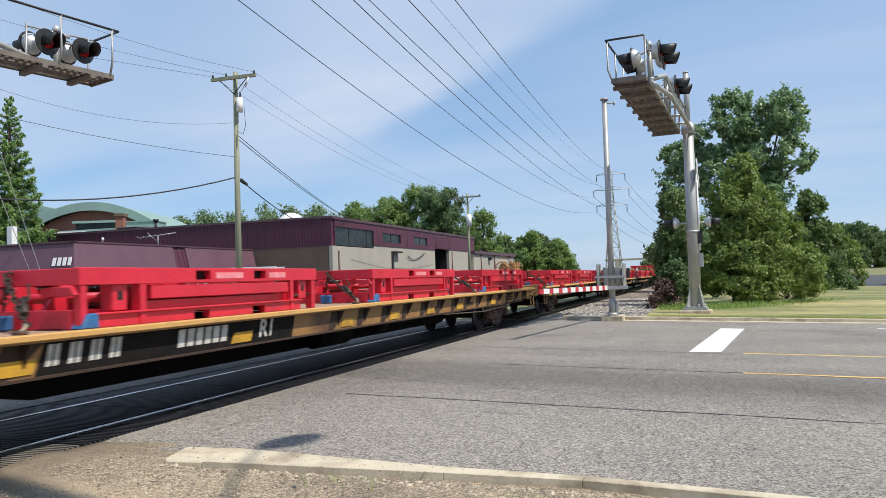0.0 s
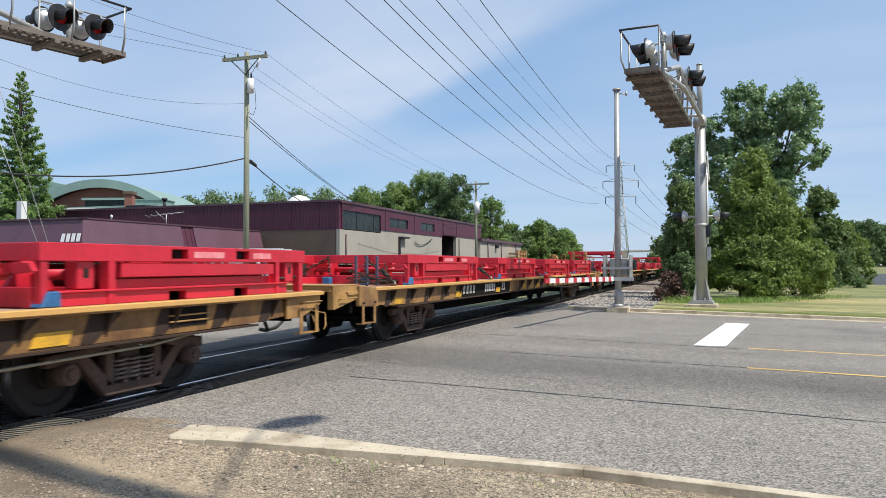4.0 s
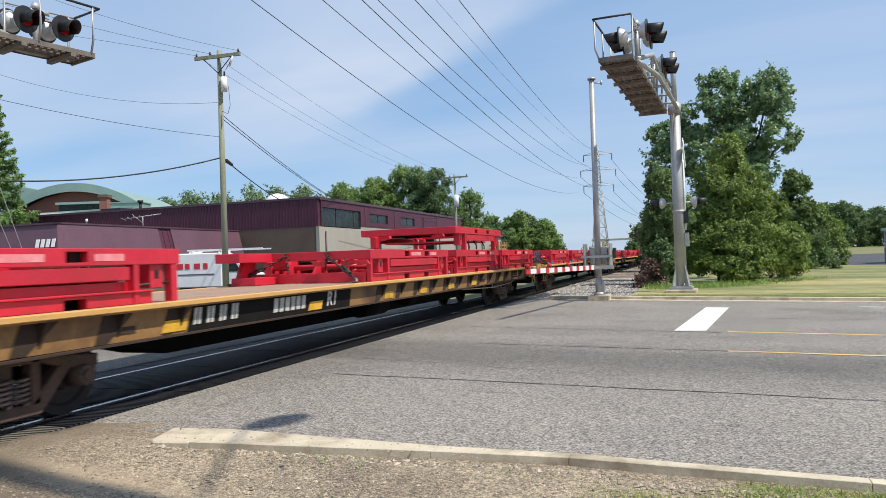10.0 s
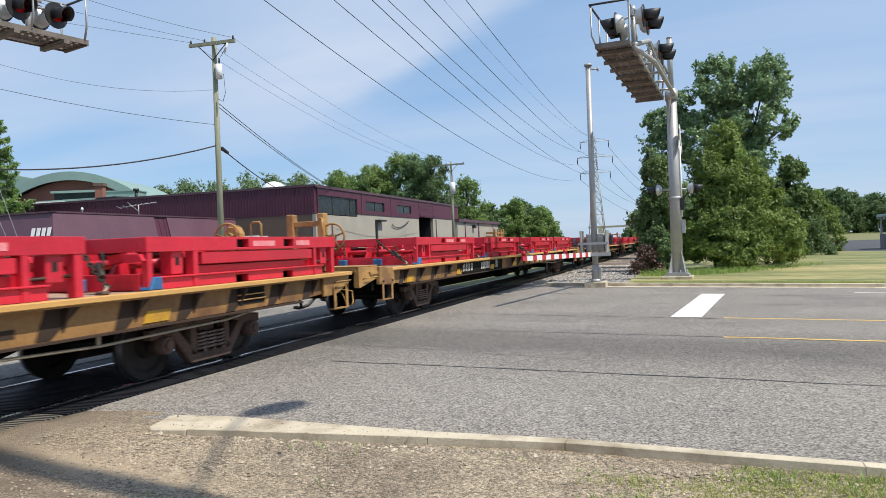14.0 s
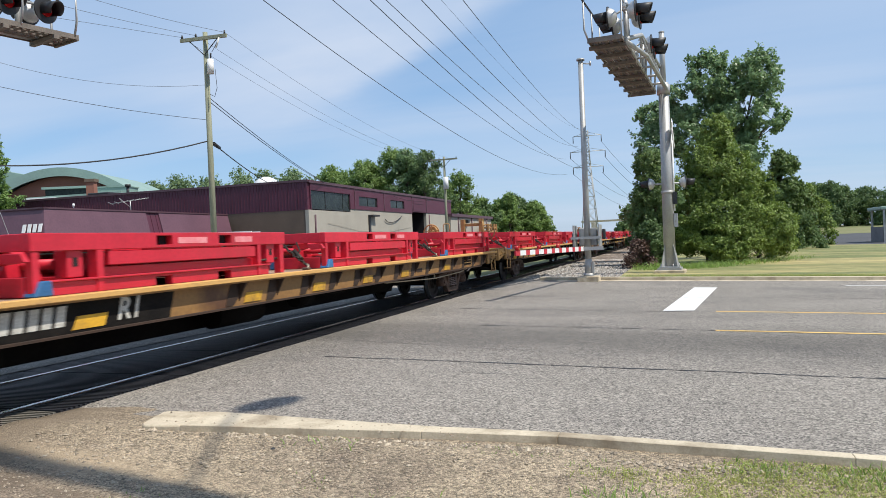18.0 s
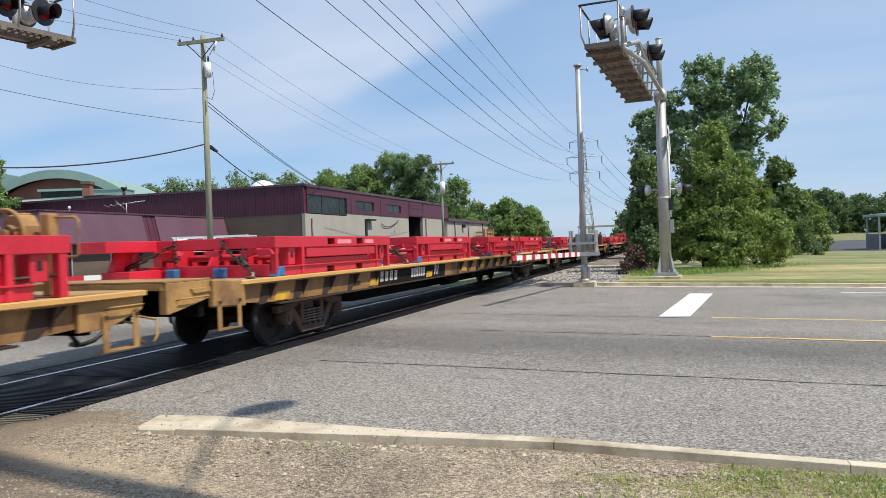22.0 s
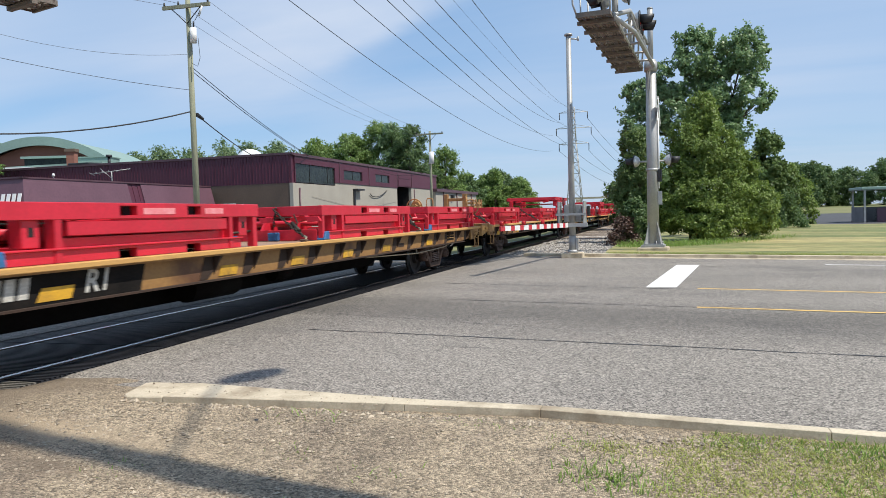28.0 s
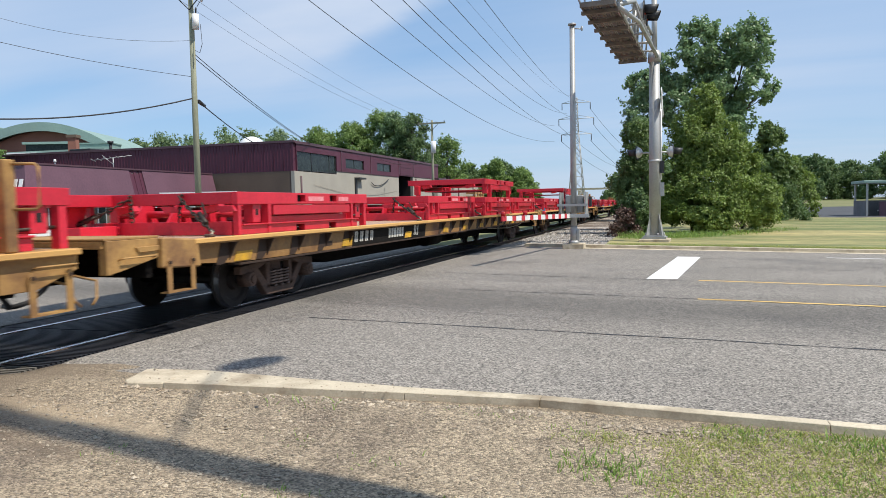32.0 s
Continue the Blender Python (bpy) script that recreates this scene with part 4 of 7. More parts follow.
    for k in range(7):
        c = Vector((-2.45 + k * 0.32, 7.43 + k * 0.155, top + 0.63 + k * 0.045))
        e = Vector((0.18, -0.4, 0.05)) * (1.0 - k * 0.1)
        part("rod", Shape().tube(c - e, c + e, 0.02, seg=6), GALV, mast)
    part("stay", Shape().tube((-1.9, 7.55, top + 0.95), (-1.4, 7.95, top + 0.35), 0.02, seg=6), GALV, mast)
    return a


def low_shed():
    b = thing("low_shed", "low beige shed with a dark flat roof edge", "building", pose(-26.1, 81.3, 0.1, 0, 0, 0.5))
    part("wall", Shape().box(-14, 0, 0, 19.5, 0, 4.4), BEIGE, b)
    part("roof", Shape().box(-14.2, 0.25, -0.2, 19.7, 4.4, 4.75), TRIM, b)
    for y in (3.0, 9.0, 16.5):
        part("downpipe", Shape().tube((0.08, y, 0), (0.08, y, 4.5), 0.08), TRIM, b)
    part("wall_lamp", Shape().box(0, 0.4, 6.2, 6.8, 3.7, 4.1), LAMP_BLACK, b)
    for y, z in ((7, 5.5), (13, 5.3)):
        part("roof_vent", Shape().tube((-3, y, 4.7), (-3, y, z), 0.17), LAMP_BLACK, b)
    return b


def steel_stack():
    r = thing("steel_rack", "stack of rusty orange steel frames beside the shed", "steel stack", pose(-25.2, 92.6, 0.1))
    for k in range(7):
        part("rack_bar", Shape().box(-0.6, 0.6, 0, 4.5, 0.5 * k, 0.5 * k + 0.22), ORANGE, r)
    for y in (0, 1.5, 3.0, 4.3):
        part("rack_post", Shape().box(0.5, 0.7, y, y + 0.25, 0, 3.6), ORANGE, r)
    return r


def arched_hall():
    h = thing("arched_hall", "brick hall with an arched green metal roof", "building", pose(-68.75, 65.85, 0.0, 0, 0, 19.5))
    n, half, rise, spring = 24, 10.0, 4.3, 7.7
    arc = [(-half + 2 * half * i / n, spring + rise * (1 - ((i - n / 2) / (n / 2)) ** 2)) for i in range(n + 1)]
    wall = [(-half + 0.8, 0)] + [(x * 0.94, z - 0.9) for x, z in arc] + [(half - 0.8, 0)]
    part("gable_wall", Shape().prism(wall, "y", 0.8, 1.2), BRICK, h, "red-brown brick gable")
    part("body", Shape().prism([(-half + 1, 0)] + [(x * 0.95, z - 0.7) for x, z in arc] + [(half - 1, 0)], "y", 1.2, 13), BRICK, h)
    part("roof", Shape().prism(arc + [(x, z - 0.45) for x, z in reversed(arc)], "y", 0.0, 14), GREEN_ROOF, h, "arched green metal roof")
    part("fascia", Shape().prism([(x * 1.004, z + 0.06) for x, z in arc] + [(x * 0.985, z - 0.95) for x, z in reversed(arc)], "y", -0.2, 0.0), GREEN_ROOF, h)
    part("roof_wing", Shape().prism([(-14.0, 13.6), (-4.2, 11.4), (-4.2, 10.9), (-14.0, 10.9)], "y", 4.0, 12.0), GREEN_ROOF, h, "sloping green roof wing")
    part("eave_block", Shape().box(5.2, 9.3, -3.4, -0.6, 7.4, 9.2), GREEN_ROOF, h, "pale green clad roof block")
    part("eave_block_cap", Shape().box(5.1, 9.4, -3.5, -0.5, 9.2, 9.32), GREEN_ROOF, h)
    part("clerestory", Shape().box(0.2, 5.0, -3.6, -3.2, 8.2, 9.2), GLASS_DK, h, "dark clerestory band")
    part("eave", Shape().box(0.0, 5.2, -4.0, -1.0, 9.2, 9.45), GREEN_ROOF, h, "thin green eave")
    part("side_roof", Shape().prism([(-0.5, 8.2), (9.6, 8.5), (9.6, 7.9), (-0.5, 7.7)], "y", -6.0, -1.0), GREEN_ROOF, h, "low green lean-to roof")
    part("side_wall", Shape().box(-0.3, 9.4, -5.8, -1.2, 0, 7.75), BRICK, h)
    ch = part("chimney", Shape().box(7.45, 8.25, -9.4, -8.6, 0, 9.3), BRICK, h, "square brick chimney")
    part("chimney_cap", Shape().box(7.33, 8.37, -9.52, -8.48, 9.3, 9.6), BROWN, ch)
    part("roof_unit", Shape().box(0.0, 3.2, -7.6, -6.2, 6.6, 8.0), GATE_W, h, "white rooftop unit")
    return h


def van():
    v = thing("white_van", "parked white box van with red lettering bars", "van", pose(-25.4, 33.55, 0.1, 0, 0, 17))
    part("cargo_body", Shape().box(-1.75, 1.0, -1.0, 1.0, 0.45, 2.3), VAN, v, bevel=0.05)
    cab = Shape().prism([(1.0, 0.45), (2.75, 0.45), (2.8, 1.1), (2.3, 1.25), (1.75, 1.95), (1.0, 2.05)], "y", -0.95, 0.95)
    c = part("cab", cab, VAN, v, bevel=0.04)
    part("side_window", Shape().prism([(1.15, 1.25), (2.05, 1.25), (1.7, 1.82), (1.15, 1.88)], "y", -0.97, 0.97), GLASS_DK, c)
    part("windscreen", Shape().prism([(2.31, 1.27), (1.79, 1.93), (1.82, 1.95), (2.35, 1.28)], "y", -0.85, 0.85), GLASS_DK, c)
    for x in (-1.0, 1.9):
        for y in (-0.95, 0.70):
            part("wheel", Shape().tube((x, y, 0.36), (x, y + 0.25, 0.36), 0.36, seg=18), TYRE, v)
    part("bumper", Shape().box(2.72, 2.9, -0.9, 0.9, 0.35, 0.6), GALV, v)
    for k, wdt in enumerate((0.5, 0.32, 0.4, 0.3)):
        part("lettering_bar", Shape().box(-1.5 + k * 0.5, -1.5 + k * 0.5 + wdt * 0.8, -1.02, -1.003, 1.45, 1.75), SIGN_RED, v, "red lettering bar")
    part("lettering_line", Shape().box(-1.4, 0.6, -1.02, -1.003, 1.12, 1.18), STRAP, v)
    part("roof_rack", Shape().box(-0.9, 3.2, -0.9, -0.7, 2.42, 2.5).box(-0.9, 3.2, 0.7, 0.9, 2.42, 2.5).box(-0.8, -0.7, -0.9, 0.9, 2.3, 2.42).box(0.8, 0.9, -0.9, 0.9, 2.3, 2.42), GATE_W, v, "white ladder rack")
    return v


def bus_shelter():
    s = thing("shelter", "small open shelter with a flat pale roof", "shelter", pose(15.4, 68.0, 0.0))
    part("roof", Shape().box(-0.3, 7.5, -1.2, 3.2, 2.72, 2.95), GREEN_ROOF, s, "flat pale green roof", bevel=0.03)
    for x, y in ((0, -1), (0, 3), (7.2, -1), (7.2, 3)):
        part("post", Shape().box(x - 0.07, x + 0.07, y - 0.07, y + 0.07, 0, 2.72), GALV, s)
    part("half_wall", Shape().box(-0.1, 7.4, 2.9, 3.1, 0, 1.3).box(-0.1, 0.1, -1, 2.9, 0, 1.3), material("grey_block", (0.24, 0.23, 0.23), rough=0.9, scale=1, fine=12), s)
    part("bench_panel", Shape().box(1.0, 7.0, -0.6, -0.4, 0, 1.2), PURPLE_LT, s)
    part("bench", Shape().box(1.2, 6.0, 0.4, 0.9, 0.4, 0.48), GATE_W, s)
    return s


purple_building()
annex()
low_shed()
steel_stack()
arched_hall()
van()
bus_shelter()

# ---------------------------------------------------------------- signals, poles and wires
def flasher(parent, x, y, z, turn, size=1.0):
    """A crossing light: round backing plate, lens, hood; seen from behind it is a bare metal bowl."""
    m = pose(x, y, z, 0, 0, turn) @ Matrix.Diagonal((size, size, size, 1))
    p = part("flasher", Shape().tube((0.0, 0, 0), (0.035, 0, 0), 0.30, seg=24), LAMP_BLACK, parent, "round black backing plate", at=m)
    part("lens", Shape().tube((0.035, 0, 0), (0.06, 0, 0), 0.155, 0.14, seg=20), LENS, p, "dark red lens")
    hood, n = Shape(), 16
    for i in range(n + 1):
        a = radians(-40 + 260 * i / n)
        cut = -0.15 * (1 - math.sin(a)) / 2
        for xx, r, dz in ((0.035, 0.175, 0), (0.46 + cut, 0.175, -0.03), (0.46 + cut, 0.158, -0.03), (0.035, 0.158, 0)):
            hood.v.append((xx, math.cos(a) * r, math.sin(a) * r + dz))
    for i in range(n):
        for k in range(4):
            hood.f.append((i * 4 + k, i * 4 + (k + 1) % 4, (i + 1) * 4 + (k + 1) % 4, (i + 1) * 4 + k))
            hood.s.append(k % 2 == 0)
    hood.f += [(3, 2, 1, 0), (n * 4, n * 4 + 1, n * 4 + 2, n * 4 + 3)]
    hood.s += [False, False]
    part("hood", hood, LAMP_BLACK, p, "long black hood")
    bowl = dome(0.255, (0, 0, 0), 20)
    part("housing", bowl, SIGNAL_BACK, p, "bare aluminium housing", at=pose(-0.002, 0, 0, 0, -90, 0))
    return p


def cantilever(m, label, arm=8.4, lift=0.0, outer=0.85, wide=0.62, head=0.0, edge=-0.45, turned=0):
    c = thing("signal_cantilever", label, "crossing signal", m, "cantilever signals")
    zt = 6.62 + lift
    mast = part("mast", Shape().tube((0, 0, 0.25), (0, 0, zt + 0.30), 0.215, 0.185, 20), GALV, c, "tall galvanised steel mast")
    part("base_plate", Shape().box(-0.42, 0.42, -0.42, 0.42, 0.12, 0.2).box(-0.36, 0.36, -0.36, 0.36, 0.2, 0.25), GALV, c)
    part("footing", Shape().box(-0.55, 0.55, -0.5, 0.5, -0.3, 0.12), CONCRETE, c, bevel=0.03)
    for a in range(4):
        g = Shape().prism([(0.19, 0.25), (0.42, 0.25), (0.22, 1.05), (0.19, 1.05)], "y", -0.012, 0.012)
        part("gusset", g, GALV, c, at=pose(0, 0, 0, 0, 0, 45 + 90 * a))
        part("anchor_bolt", Shape().tube((0.34, 0, 0.2), (0.34, 0, 0.34), 0.025, seg=6), GALV, c, at=pose(0, 0, 0, 0, 0, 22 + 90 * a))
    part("mast_extension", Shape().tube((0.0, 0.0, zt + 0.28), (0.0, 0.0, 8.93), 0.10, seg=12).tube((0, 0, 8.93), (0, 0, 8.97), 0.115, 0.09, 12), GALV, c)
    part("mast_band", Shape().tube((0, 0, 2.95), (0, 0, 3.05), 0.235, seg=20), GALV, mast)
    part("mast_band", Shape().tube((0, 0, zt - 0.12), (0, 0, zt + 0.23), 0.235, seg=20), GALV, mast)
    part("conduit", Shape().tube((0.23, -0.03, 2.3), (0.23, -0.03, 4.9), 0.035, seg=8), GATE_W, c)
    part("cable_box", Shape().box(0.2, 0.33, -0.1, 0.1, 1.7, 2.2), GALV, c)
    part("breaker_box", Shape().box(0.2, 0.33, -0.12, 0.12, 2.55, 3.0), LAMP_BLACK, c)
    # crossbuck seen edge on, with the two lower lights on a cross tube
    part("crossbuck", Shape().box(0.22, 0.25, -0.6, 0.6, -0.11, 0.11, pose(0, 0, 5.15, 48, 0, 0)).box(0.255, 0.28, -0.6, 0.6, -0.11, 0.11, pose(0, 0, 5.15, -48, 0, 0)), GATE_W, c, "white crossbuck boards")
    part("light_bar", Shape().tube((-0.75, 0, 3.32), (0.75, 0, 3.32), 0.035), GALV, c)
    # walkway: long planks of grating with gaps, cleats below
    xa, xb = edge - wide, edge
    walkw = part("walkway", Shape().box(xa - 0.03, xa, -arm, 0.2, zt - 0.03, zt + 0.08).box(xb, xb + 0.03, -arm, 0.2, zt - 0.03, zt + 0.08)
                 .box(xa - 0.03, xb + 0.03, -arm - 0.05, -arm, zt - 0.05, zt + 0.08), GRATE, c, "narrow grated walkway")
    n = 4
    pw = (xb - xa) / n
    for i in range(n):
        for j in range(4):
            y0, y1 = -arm + (arm + 0.2) * j / 4, -arm + (arm + 0.2) * (j + 1) / 4 - 0.02
            x0 = xa + i * pw
            s = Shape().box(x0 + 0.006, x0 + 0.05, y0, y1, zt, zt + 0.05).box(x0 + pw - 0.055, x0 + pw - 0.012, y0, y1, zt, zt + 0.05)
            k = 0
            while y0 + k * 0.16 < y1 - 0.06:
                s.box(x0 + 0.05, x0 + pw - 0.055, y0 + k * 0.16, y0 + k * 0.16 + 0.075, zt + 0.012, zt + 0.045)
                k += 1
            part("grating_plank", s, GRATE, walkw)
    for i in range(8):
        y = -arm + 0.5 + i * (arm - 0.8) / 7
        part("cleat", Shape().box(xa - 0.08, xb + 0.06, y - 0.06, y + 0.06, zt - 0.12, zt - 0.03), GRATE, walkw)
    # truss: chords with struts
    part("lower_chord", Shape().tube((-0.32, 0.0, zt + 0.05), (-0.32, -arm + 0.5, zt + 0.05), 0.065), GALV, c)
    el = -arm * 0.66
    up = zt + 0.93
    part("upper_chord", Shape().path([(-0.12, 0.0, up), (-0.12, el, up - 0.2), (-0.32, -arm + 0.5, zt + 0.05)], 0.07, 12), GALV, c)
    part("second_chord", Shape().path([(0.12, 0.0, zt + 0.05), (0.02, el, zt + 0.1), (-0.32, -arm + 0.5, zt + 0.05)], 0.065, 12), GALV, c)
    st = [0, 0.16, 0.33, 0.5, 0.66]
    for a, b in zip(st, st[1:]):
        part("strut", Shape().tube((-0.32, -arm * a, zt + 0.05), (-0.12, -arm * b, up - 0.15), 0.032, seg=8), GALV, c)
        part("strut", Shape().tube((0.08, -arm * a, zt + 0.05), (-0.12, -arm * b, up - 0.15), 0.032, seg=8), GALV, c)
        part("cross_tube", Shape().tube((-0.32, -arm * b, zt + 0.05), (0.05, -arm * b, zt + 0.05), 0.04, seg=8), GALV, c)
    # railing cage at the outer end
    top = zt + 1.12
    fl = 0.12                                   # the rail stands out past the walkway
    rail = part("cage_rail", Shape().path([(xa - fl, -arm + 2.6, top + 0.03), (xa - fl, -arm - fl, top), (xb + 0.02, -arm - fl, top)], 0.030, 8), LAMP_BLACK if edge > -0.4 else GALV, c, "thin pipe railing")
    part("cage_rail", Shape().path([(xb + 0.02, -arm - fl, top), (xb + 0.02, -arm + 1.5, top - 0.06)], 0.022, 8), GALV, c)
    for x, y, xt in ((xa, -arm + 0.04, xa - fl), (xb, -arm + 0.04, xb + 0.02), (xa, -arm + 1.25, xa - fl), (xb, -arm + 1.5, xb + 0.02), (xa, -arm + 2.55, xa - fl)):
        part("cage_post", Shape().path([(x, y, zt), (xt, y, zt + 0.35), (xt, y, top)], 0.026, 8), GALV, rail)
    # heads: pairs facing both ways at two stations, on upright pipes
    for y in (-arm + outer, -arm + 4.7):
        part("signal_post", Shape().tube((-0.30, y, zt), (-0.30, y, zt + 1.08), 0.065, seg=12), GALV, c)
        part("signal_cap", Shape().tube((-0.30, y, zt + 1.06), (-0.30, y, zt + 1.22), 0.12, 0.06, 12).tube((-0.30, y - 0.3, zt + 1.02), (-0.30, y + 0.3, zt + 1.02), 0.05, seg=10), SIGNAL_BACK, c)
        part("signal_crossarm", Shape().tube((-0.30, y - 0.5, zt + 0.86), (-0.30, y + 0.5, zt + 0.86), 0.035), GALV, c)
        for dy in (-0.42, 0.42):
            flasher(c, 0.02, y + dy, zt + 0.88 + head, turned)
            flasher(c, -0.68, y + dy, zt + 0.78 + head, 180 + turned)
            part("head_bracket", Shape().tube((-0.30, y + dy * 0.9, zt + 0.86), (0.0, y + dy, zt + 0.88 + head), 0.03, seg=8).tube((-0.30, y + dy * 0.9, zt + 0.86), (-0.66, y + dy, zt + 0.78 + head), 0.03, seg=8), GALV, c)
    flasher(c, -0.62, 0.05, 3.34, 168, 0.82)
    flasher(c, 0.62, 0.05, 3.34, 14, 0.82)
    return c


cantilever(pose(-0.54, 28.21, ground_z(-0.5) + 0.08, 0, 0, -3.7), "galvanised cantilever crossing signal over the far lanes", lift=0.13, wide=0.86, edge=-0.32, head=-0.10)
cantilever(pose(-16.3, 5.4, 0.15, 0, 0, 166), "galvanised cantilever crossing signal over the near lanes", outer=0.85, lift=-0.12, wide=0.9, head=-0.14, edge=-0.25, turned=12)


def stripes(parent, a, b, n, name="gate_stripe"):
    a, b = Vector(a), Vector(b)
    q = (b - a).to_track_quat("Y", "Z").to_matrix().to_4x4()
    step = (b - a).length / n
    for i in range(n):
        m = Matrix.Translation(a + (b - a) * (i / n)) @ q
        k = 1 - 0.2 * i / n
        y0, y1 = (0.0, step * 1.18) if i % 2 == 0 else (step * 0.18, step)
        part(name, Shape().prism([(-0.022, -0.075 * k), (0.022, -0.075 * k), (0.022, 0.075 * k), (-0.022, 0.075 * k)], "y", y0, y1 - 0.004), GATE_R if i % 2 else GATE_W, parent, at=m)


def gate(m, tip, label, tall):
    g = thing("crossing_gate", label, "crossing gate", m, "crossing gates")
    part("mast", Shape().tube((0, 0, 0.1), (0, 0, tall), 0.108, 0.086, 16), GALV, g)
    part("mast_cap", Shape().tube((0, 0, tall), (0, 0, tall + 0.06), 0.14, 0.13, 16).tube((0, 0, tall - 0.1), (0.32, 0, tall - 0.14), 0.025, seg=8).tube((0.32, 0, tall - 0.2), (0.32, 0, tall - 0.06), 0.03, seg=8), GALV, g)
    part("footing", Shape().box(-0.35, 0.35, -0.35, 0.35, -0.25, 0.12), CONCRETE, g, bevel=0.02)
    part("base_casting", Shape().tube((0, 0, 0.1), (0, 0, 0.22), 0.19, 0.17, 12).tube((0, 0, 0.22), (0, 0, 0.7), 0.125, 0.115, 12).box(0.11, 0.19, -0.08, 0.08, 0.2, 0.6), GALV, g)
    mech = part("gate_mechanism", Shape().box(-0.30, 0.30, 0.14, 0.52, 1.15, 1.75), GALV, g, "grey gate machine housing", bevel=0.02)
    part("side_plate", Shape().box(-0.44, -0.40, -0.35, 0.45, 1.0, 1.85), GALV, mech).matrix_basis = Matrix.Identity(4)
    part("side_plate", Shape().box(0.40, 0.44, -0.35, 0.45, 1.0, 1.85), GALV, mech)
    part("counterweight", Shape().box(-0.56, -0.46, 0.3, 0.55, 1.2, 1.6), LAMP_BLACK, mech, "dark counterweight", bevel=0.02)
    part("counterweight", Shape().box(0.46, 0.56, 0.3, 0.55, 1.35, 1.7), LAMP_BLACK, mech, "dark counterweight", bevel=0.02)
    part("arm_bracket", Shape().box(-0.55, 0.55, -0.45, -0.32, 1.0, 1.12).box(-0.5, 0.5, -0.42, -0.3, 1.38, 1.46), GALV, mech)
    stripes(g, (-0.1, -0.35, 1.06), tip, 18)
    for k in (0.45, 0.72, 0.98):
        p = Vector((-0.1, -0.35, 1.06)).lerp(Vector(tip), k)
        part("arm_lamp", Shape().tube(p + Vector((-0.05, 0, 0.12)), p + Vector((0.05, 0, 0.12)), 0.06), LENS, g, "small red arm lamp")
    return g


gate(pose(-3.11, 24.74, ground_z(-3.1) + 0.05), (-0.78, -7.6, 1.14), "lowered red and white crossing gate on a tall grey mast", 7.4)
gate(pose(-14.6, 5.0, 0.15, 0, 0, 180), (-1.5, -9.4, 1.0), "lowered crossing gate with red and white arm beyond the track", 4.2)


def utility_pole(m, height, label, transformer, arm=1.25, arm_turn=0):
    u = thing("utility_pole", label, "utility pole", m, "utility poles")
    part("pole", Shape().tube((0, 0, -0.3), (0, 0, height), 0.140, 0.100, 14), POLE, u)
    r = pose(0, 0, height - 0.28, 0, 0, arm_turn)
    x = part("crossarm", Shape().box(-arm, arm, -0.20, -0.10, -0.07, 0.07, r), POLE, u)
    part("arm_brace", Shape().tube(r @ Vector((-0.65, -0.15, -0.07)), r @ Vector((0, -0.13, -0.7)), 0.02, seg=6).tube(r @ Vector((0.65, -0.15, -0.07)), r @ Vector((0, -0.13, -0.7)), 0.02, seg=6), LAMP_BLACK, u)
    for k in (-1.0, -0.35, 1.0):
        part("insulator", Shape().tube(r @ Vector((arm * k * 0.92, -0.15, 0.07)), r @ Vector((arm * k * 0.92, -0.15, 0.22)), 0.045, 0.03, 8), LAMP_BLACK, x)
    if transformer:
        t = part("transformer", Shape().tube((0.28, -0.12, height - 1.78), (0.28, -0.12, height - 1.18), 0.135, seg=16), GATE_W, u, "pale grey transformer can")
        part("bushing", Shape().tube((0.30, -0.12, height - 1.18), (0.32, -0.12, height - 0.92), 0.035, seg=8), LAMP_BLACK, t)
        part("drop_wire", Shape().path([(0.8, -0.15, height - 0.3), (0.6, -0.2, height - 0.7), (0.4, -0.15, height - 0.9)], 0.012, 6)
             .path([(0.5, -0.12, height - 1.6), (0.58, -0.15, height - 2.4), (0.45, -0.15, height - 2.75), (0.15, -0.1, height - 2.6)], 0.012, 6), WIRE, u)
        part("fuse_cutout", Shape().tube((0.62, -0.16, height - 0.75), (0.78, -0.16, height - 0.35), 0.035, seg=8), GATE_W, u)
    return u


POLE_A, POLE_B = Vector((-18.7, 25.74, 0.1)), Vector((-21.15, 64.6, 0.1))
utility_pole(Matrix.Translation(POLE_A), 10.66, "weathered grey-green timber utility pole with a transformer", True, 1.08, 4)
utility_pole(Matrix.Translation(POLE_B), 9.45, "timber utility pole with a wide crossarm beside the building", False, 1.35)
part_b = thing("pole_transformer_can", "pale transformer can hung on a timber pole", "transformer", Matrix.Translation(POLE_B + Vector((0.2, -0.32, 6.4))))
part("can", Shape().tube((0, 0, 0), (0, 0, 1.1), 0.24, seg=14), GATE_W, part_b)
part("hanger", Shape().box(-0.25, 0.0, 0.1, 0.3, 0.3, 0.8), LAMP_BLACK, part_b)


def sag_wire(name, a, b, sag, r, mat, label, n=24):
    a, b = Vector(a), Vector(b)
    pts = [a.lerp(b, i / n) + Vector((0, 0, -4 * sag * (i / n) * (1 - i / n))) for i in range(n + 1)]
    return solid(name, Shape().path(pts, r, 6), mat, label, "wire", "overhead wires")


def bow_wire(name, a, b, zc, r, mat, label, n=30, reach=1.0):
    """A wire hung in a parabola; zc is the height of its control point."""
    a, b, pts = Vector(a), Vector(b), []
    for i in range(n + 1):
        u = reach * i / n
        q = a + (b - a) * u
        q.z = (1 - u) ** 2 * a.z + 2 * u * (1 - u) * zc + u * u * b.z
        pts.append(q)
    return solid(name, Shape().path(pts, r, 6), mat, label, "wire", "overhead wires")


